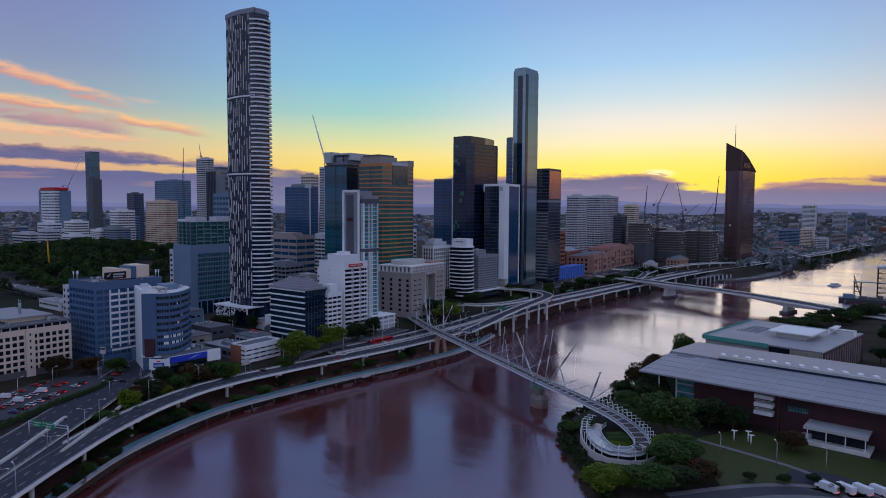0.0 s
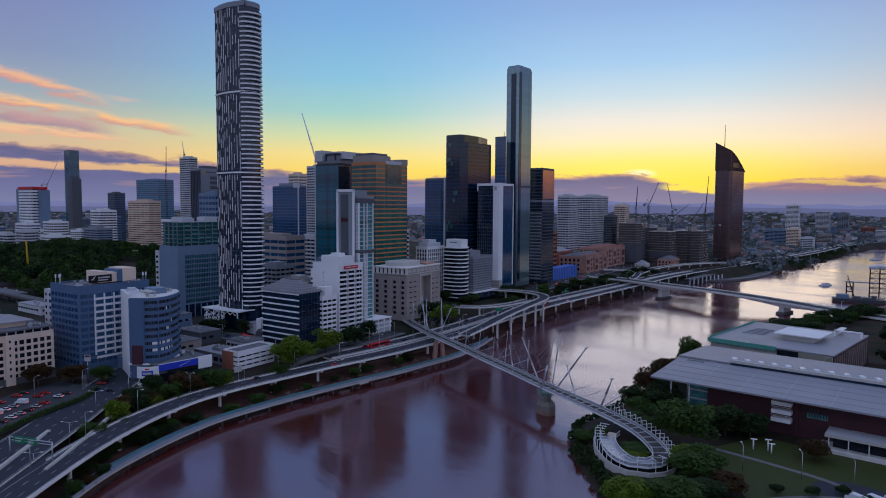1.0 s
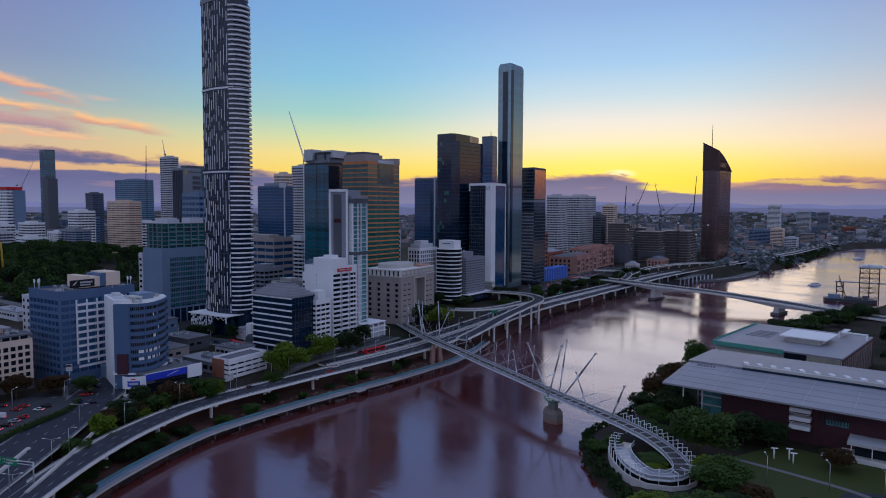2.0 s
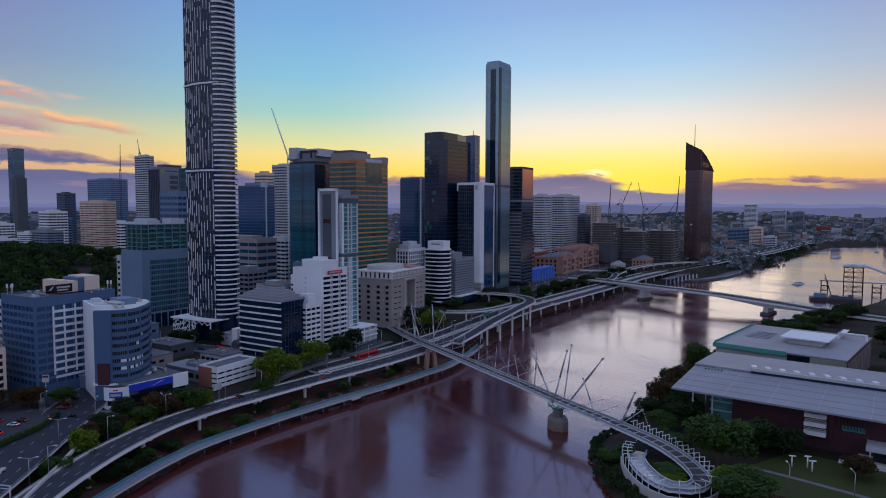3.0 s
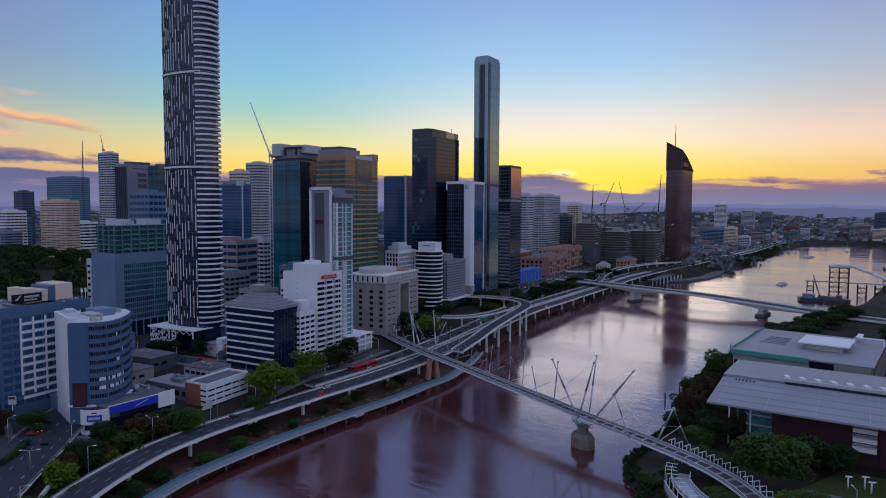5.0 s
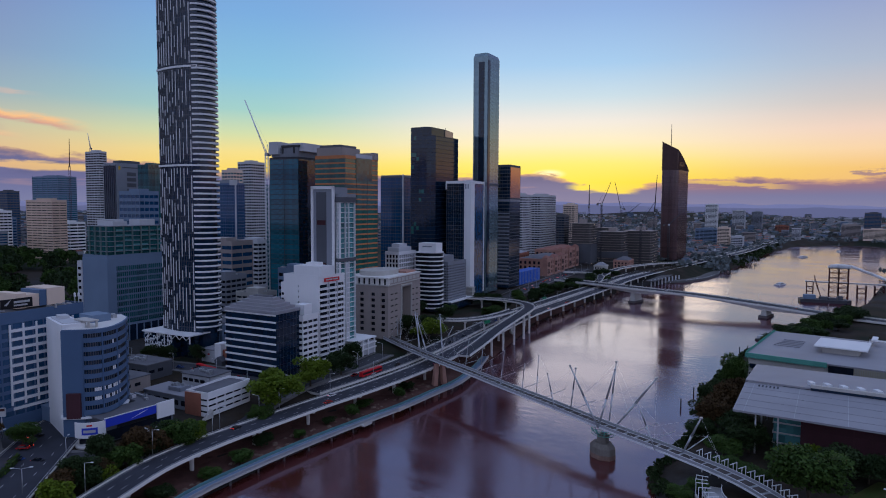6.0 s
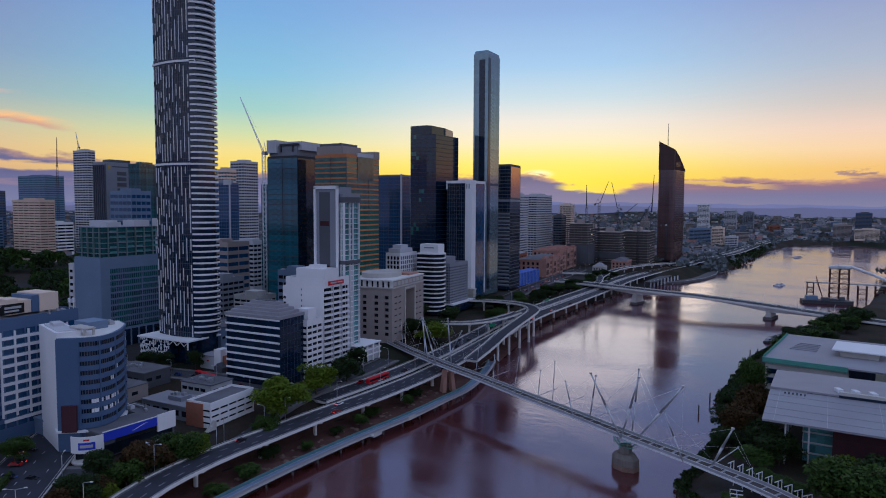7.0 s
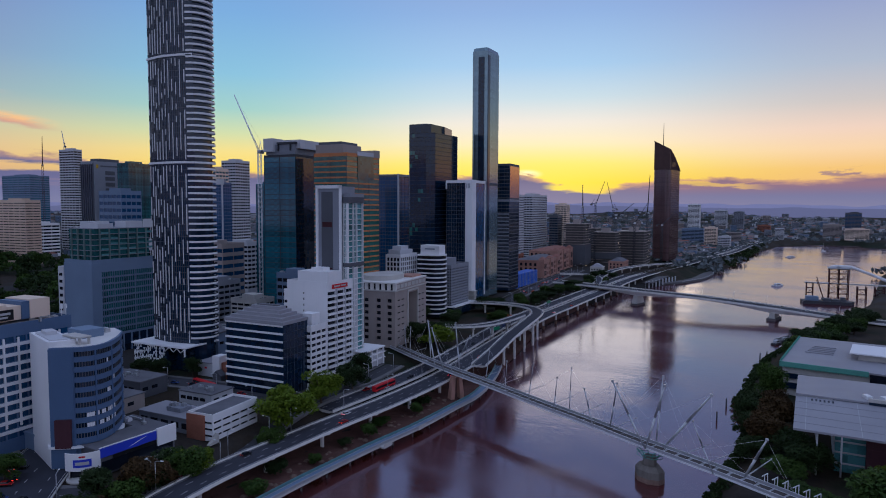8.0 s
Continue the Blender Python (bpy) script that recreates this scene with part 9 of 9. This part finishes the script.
gn = thing("sign_gantry", -282, 83.5, 12.8, 24, "steel sign gantry with two green road signs", "sign")
bm = bmesh.new()
for x in (-10, 10):
    tube(bm, (x, 0, 0), (x, 0, 7.4), 0.25, n=8)
tube(bm, (-10, 0, 7.2), (10, 0, 7.2), 0.22, n=8)
tube(bm, (-10, 0, 6.2), (10, 0, 6.2), 0.16, n=8)
part("gantry_frame", bm, STEEL, gn)
for x in (-7.5, -1.5):
    s_ = part("green_sign", boxes([(x, -0.35, 5.4, x + 5, -0.25, 8.0)]), GREENSIGN, gn)
    part("sign_bar", boxes([(x + 0.6, -0.38, 7.0, x + 4.2, -0.355, 7.4), (x + 0.6, -0.38, 6.0, x + 3.4, -0.355, 6.4)]), PAINT, s_)
for x, y, rz in ((-336, 455, 80), (-353, 600, 85)):
    t = thing("overhead_sign", x, y, 11.8, rz, "green overhead road sign on a steel post", "sign")
    bm = bmesh.new()
    tube(bm, (-7, 0, 0), (-7, 0, 7), 0.2, n=8)
    tube(bm, (-7, 0, 6.6), (5, 0, 6.6), 0.16, n=6)
    part("post", bm, STEEL, t)
    part("green_sign", boxes([(-3, -0.2, 5.4, 4, -0.1, 7.8), (-3, 0.1, 5.4, 4, 0.2, 7.8)]), GREENSIGN, t)
for x, y, h in ((-88, 288, 4.4), (-83, 290.5, 4.6), (-81, 287.5, 4.2)):
    t = thing("totem_post", x, y, 6, 20, "white garden post with a winged top", "sculpture", "white winged posts")
    bm = bmesh.new()
    tube(bm, (0, 0, 0), (0, 0, h), 0.28, n=10)
    part("post", bm, WHITE, t)
    bm = bmesh.new()
    prism(bm, [(-1.3, -0.35), (0.9, -0.35), (1.2, 0.35), (-0.6, 0.35)], h, h + 0.3, taper=[(-0.7, -0.3), (1.5, -0.3), (1.2, 0.3), (-0.9, 0.3)])
    part("wing", bm, WHITE, t)


# ---- cars ----
def car_proto(mat, length=4.4, height=1.45, van=False):
    t = thing("car", 0, 0, -60, 0, "", "car")
    L, W = length, 1.8
    bm = bmesh.new()
    prof = [(-L / 2, 0.35), (L / 2, 0.35), (L / 2, 0.75), (L / 2 - 0.15, 0.85), (-L / 2, 0.9)] if not van else [(-L / 2, 0.35), (L / 2, 0.35), (L / 2, 1.0), (L / 2 - 0.9, 1.3), (L / 2 - 1.4, height), (-L / 2, height)]
    a, b = [bm.verts.new((x, -W / 2, z)) for x, z in prof], [bm.verts.new((x, W / 2, z)) for x, z in prof]
    n = len(prof)
    for i in range(n):
        bm.faces.new((a[i], b[i], b[(i + 1) % n], a[(i + 1) % n]))
    bm.faces.new(a)
    bm.faces.new(b[::-1])
    bmesh.ops.recalc_face_normals(bm, faces=bm.faces)
    bmesh.ops.bevel(bm, geom=bm.edges[:], offset=0.09, segments=2, affect="EDGES")
    part("body", bm, mat, t)
    if not van:
        bm = bmesh.new()
        prism(bm, [(-L * 0.42, -0.8), (L * 0.26, -0.8), (L * 0.26, 0.8), (-L * 0.42, 0.8)], 0.84, height - 0.06, taper=[(-L * 0.30, -0.66), (L * 0.08, -0.66), (L * 0.08, 0.66), (-L * 0.30, 0.66)])
        part("glazing", bm, GLASS, t)
        part("roof", boxes([(-L * 0.30, -0.67, height - 0.08, L * 0.09, 0.67, height)]), mat, t)
    else:
        part("windscreen", boxes([(L / 2 - 1.3, -0.75, 1.25, L / 2 - 0.75, 0.75, 1.8)]), GLASS, t)
    for x in (-L * 0.31, L * 0.31):
        for y in (-W / 2, W / 2):
            bm = bmesh.new()
            tube(bm, (x, y - 0.1, 0.32), (x, y + 0.1, 0.32), 0.32, n=12)
            part("wheel", bm, TYRE, t)
    for y in (-0.65, 0.65):
        part("tail_lamp", boxes([(-L / 2 - 0.03, y - 0.18, 0.62, -L / 2 + 0.02, y + 0.18, 0.78)]), TAIL, t)
    return t


PROTO = {k: car_proto(m) for k, m in zip(("white", "silver", "red", "black", "blue"), CARMATS)}
PROTO["van"] = car_proto(CARMATS[0], 5.6, 2.3, True)
RC = random.Random(33)


def park(kind, x, y, z, rz, where):
    nm = {"van": "white van"}.get(kind, kind + " car")
    c = copy_thing(PROTO[kind], pose(x, y, z, 0, 0, rz))
    return tagged(c, nm + " " + where, "car", "cars")


def lane_cars(line, off, gap, start, count, rz, where):
    for p, a in along(aside(line, off), gap, start)[:count]:
        if RC.random() < 0.55:
            park(RC.choice(("white", "silver", "black", "white", "blue", "red")), p[0], p[1], p[2] + 0.08, a + rz, where)


lane_cars(EAST_LINE, 3.6, 47, 150, 12, 0, "driving on the freeway")
lane_cars(EAST_LINE, -3.4, 58, 190, 9, 0, "driving on the freeway")
lane_cars(WEST_LINE, 3.0, 24, 20, 14, 180, "driving on the freeway")
lane_cars(WEST_LINE, -3.0, 31, 35, 8, 180, "driving on the freeway")
lane_cars(ST1, 4.4, 8, 10, 16, 0, "parked along the street")
lane_cars(ST2, -3.0, 11, 4, 12, 180, "waiting on the cross street")
lane_cars(ST3, 3.0, 10, 4, 6, 0, "turning past the hotel")
lane_cars(ST4, 4.5, 12, 60, 22, 0, "queuing beside the old quarter")
lane_cars(ST4, 1.0, 15, 90, 14, 0, "queuing beside the old quarter")
lane_cars(VB, -4, 22, 30, 12, 0, "crossing the road bridge")
for i in range(30):
    row, k = divmod(i, 10)
    x, y = -329 - k * 3.1 - row * 8.0, 84 + k * 4.2 - row * 6.5
    if RC.random() < 0.8:
        park("van" if i in (13, 16, 24) else RC.choice(("white", "silver", "black", "blue", "white", "black", "red")), x, y, 13.92, 217, "parked in the car park")
for x, y, rz in ((-291, 88, 48), (-286, 91, 48), (-352, 133, 45), (-361, 140, 40), (-371, 150, 30), (-306, 96, 228)):
    park(RC.choice(("white", "red", "silver", "black")), x, y, float(land_height(x, y)) + 0.9, rz, "driving past the car park")
for i in range(4):
    park("van", -47 + i * 4.6, 258 + i * 3.0, 6.25, 155, "parked beside the lawn").scale = (1.45, 1.25, 1.35)
for k in PROTO.values():
    for o in (*k.children_recursive, k):
        bpy.data.objects.remove(o)
def red_bus(x, y, z, rz, label):
    t = thing("red_bus", x, y, z, rz, label, "bus")
    bm = bmesh.new()
    box(bm, -9, -1.25, 0.4, 9, 1.25, 3.2)
    bmesh.ops.bevel(bm, geom=bm.edges[:], offset=0.2, segments=2, affect="EDGES")
    part("body", bm, REDSIGN, t)
    for s in (-1, 1):
        part("window_strip", boxes([(-8.4, s * 1.27 - 0.02, 1.5, 8.4, s * 1.27 + 0.02, 2.6)]), GLASS, t)
    for x in (-6, -1, 6):
        for y in (-1.15, 1.15):
            bm = bmesh.new()
            tube(bm, (x, y - 0.15, 0.5), (x, y + 0.15, 0.5), 0.5, n=12)
            part("wheel", bm, TYRE, t)


red_bus(-327.5, 305, 11.75, 91, "red articulated bus on the freeway slip")
red_bus(-402, 252.5, float(land_height(-402, 252.5)) + 0.15, 173, "red bus waiting on the cross street")

# ---- piling rig by the railway ----
rig = thing("piling_rig", -860, 262, float(land_height(-860, 262)), 10, "yellow lattice piling rig beside the railway", "crane")
bm = bmesh.new()
for k in (-0.7, 0.7):
    tube(bm, (k, -0.7, 2), (k * 0.4 - 3, -0.3, 40), 0.3, n=5)
    tube(bm, (k, 0.7, 2), (k * 0.4 - 3, 0.3, 40), 0.3, n=5)
for i in range(14):
    tube(bm, (-0.7 - 3 * i / 14, -0.6, 3 + i * 2.6), (0.7 - 3 * i / 14, 0.6, 5.6 + i * 2.6), 0.16, n=4)
part("boom", bm, YELLOW, rig)
part("rig_body", boxes([(-2.5, -2, 0.6, 3.5, 2, 3.6), (-3, -2.4, 0, 3, -1.4, 0.9), (-3, 1.4, 0, 3, 2.4, 0.9)]), YELLOW, rig)

# ---- on the river ----
ba = thing("crane_barge", -131, 872, 0, 12, "dark work barge with a small lattice crane", "barge")
bm = bmesh.new()
prism(bm, [(-24, -9), (22, -9), (28, 0), (22, 9), (-24, 9)], -0.8, 3.4)
part("hull", bm, STEELD, ba)
part("deck_house", boxes([(-20, -4, 3.4, -8, 4, 8)]), BLUEGREY, ba)
part("deck_load", boxes([(-4, -5, 3.4, 4, 3, 6.4), (5, -4, 3.4, 13, 4, 5.4), (14, -2, 3.4, 19, 3, 7.6)]), GREY_D, ba)
bm = bmesh.new()
for y in (-0.8, 0.8):
    tube(bm, (-2, y, 4), (-10, y * 0.3, 30), 0.45, n=5)
for i in range(8):
    f = i / 8
    tube(bm, (-2 - 8 * f, -0.8 + 0.5 * f, 4 + 22 * f), (-3 - 8 * f, 0.8 - 0.5 * f, 6.5 + 22 * f), 0.25, n=4)
tube(bm, (-10, 0, 26), (8, 0, 5), 0.08, n=4)
part("barge_crane", bm, RUST, ba)
tr = thing("bridge_trestle", -128, 945, 0, 5, "red oxide steel trestle of a bridge under construction", "building site")
for x0, y0, w, d, h in ((0, 0, 10, 12, 35), (10, 0, 10, 12, 35), (30, 4, 9, 9, 13), (48, 6, 9, 9, 13), (-24, 0, 7, 7, 15)):
    bm = bmesh.new()
    for x in (x0, x0 + w):
        for y in (y0, y0 + d):
            tube(bm, (x, y, -3), (x, y, h), 0.55, n=8)
    for z in np.arange(3, h + 0.1, 6.0):
        for p, q in (((x0, y0), (x0 + w, y0)), ((x0 + w, y0), (x0 + w, y0 + d)), ((x0 + w, y0 + d), (x0, y0 + d)), ((x0, y0 + d), (x0, y0))):
            tube(bm, (*p, z), (*q, z), 0.35, n=6)
            if z + 6 < h:
                tube(bm, (*p, z), (*q, z + 6), 0.2, n=5)
    part("trestle_tower", bm, RUST, tr)
part("work_deck", boxes([(-26, 1, 14.6, 62, 7, 16), (-2, -2, 33.5, 22, 14, 35)]), STEEL, tr)
bm = bmesh.new()
arch = [(0, 6, 35), (8, 6, 36.6), (22, 6, 36), (45, 6, 27), (75, 7, 14)]
for p, q in zip(arch, arch[1:]):
    tube(bm, p, q, 1.7, n=8)
part("arch_rib", bm, WHITE, tr)
for x, y, ln, lb in ((-188, 1028, 24, "small white ferry moored midstream"), (-140, 1879, 18, "white sailing boat far down the river"), (-199, 1623, 34, "long flat work barge far down the river"), (-163, 600, 12, "dark work boat beside a pontoon"), (-158, 614, 10, "small dark boat beside a pontoon")):
    t = thing("boat", x, y, 0, 70, lb, "boat", "moored boats")
    bm = bmesh.new()
    prism(bm, [(-ln / 2, -ln * 0.16), (ln * 0.3, -ln * 0.16), (ln / 2, 0), (ln * 0.3, ln * 0.16), (-ln / 2, ln * 0.16)], -0.4, 1.3)
    part("hull", bm, STEELD if "dark" in lb else WHITE_D, t)
    part("cabin", boxes([(-ln * 0.3, -ln * 0.11, 1.3, ln * 0.15, ln * 0.11, 3.4)]), WHITE_D, t)
    part("cabin_glass", boxes([(-ln * 0.28, -ln * 0.115, 2.2, ln * 0.13, ln * 0.115, 2.9)]), GLASS, t)
    if "sail" in lb:
        bm = bmesh.new()
        tube(bm, (0, 0, 1.3), (0, 0, 24), 0.15, n=6)
        part("boat_mast", bm, WHITE, t)
for x, y, h in ((-176, 379, 4.5), (-175, 406, 4.5), (-169, 530, 6), (-166, 548, 4), (-152, 625, 7), (-154, 618, 7), (-156, 632, 8), (-150, 640, 6)):
    t = thing("river_pile", x, y, 0, 0, "dark timber marker pile in the river", "pile", "river piles")
    bm = bmesh.new()
    tube(bm, (0, 0, -4), (0, 0, h), 0.4, 0.34, n=8)
    part("pile", bm, STEELD, t)
pt = thing("river_pontoon", -158, 622, 0, 70, "low floating pontoon with railings", "pontoon")
part("deck", boxes([(-14, -3, -0.3, 14, 3, 0.9)]), CONCRETE_D, pt)
part("railing", boxes([(-14, 2.8, 0.9, 14, 2.95, 2.0), (-14, -2.95, 0.9, 6, -2.8, 2.0)]), STEEL, pt)
# rocks on the bank under the viaduct
RK = random.Random(5)
for i in range(70):
    y = RK.uniform(150, 335)
    x = float(np.interp(y, [150, 168, 205, 350], [-296, -300, -304, -303])) - RK.uniform(0, 7)
    bm = bmesh.new()
    bmesh.ops.create_icosphere(bm, subdivisions=1, radius=RK.uniform(0.7, 1.8))
    for v in bm.verts:
        v.co *= RK.uniform(0.7, 1.2)
        v.co.z *= 0.6
    ob = part("rock", bm, STONE)
    ob.matrix_basis = pose(x, y, float(land_height(x, y)) + 0.2, 0, 0, RK.uniform(0, 360))
    tagged(ob, "brown bank rock under the viaduct", "rock", "bank rocks")
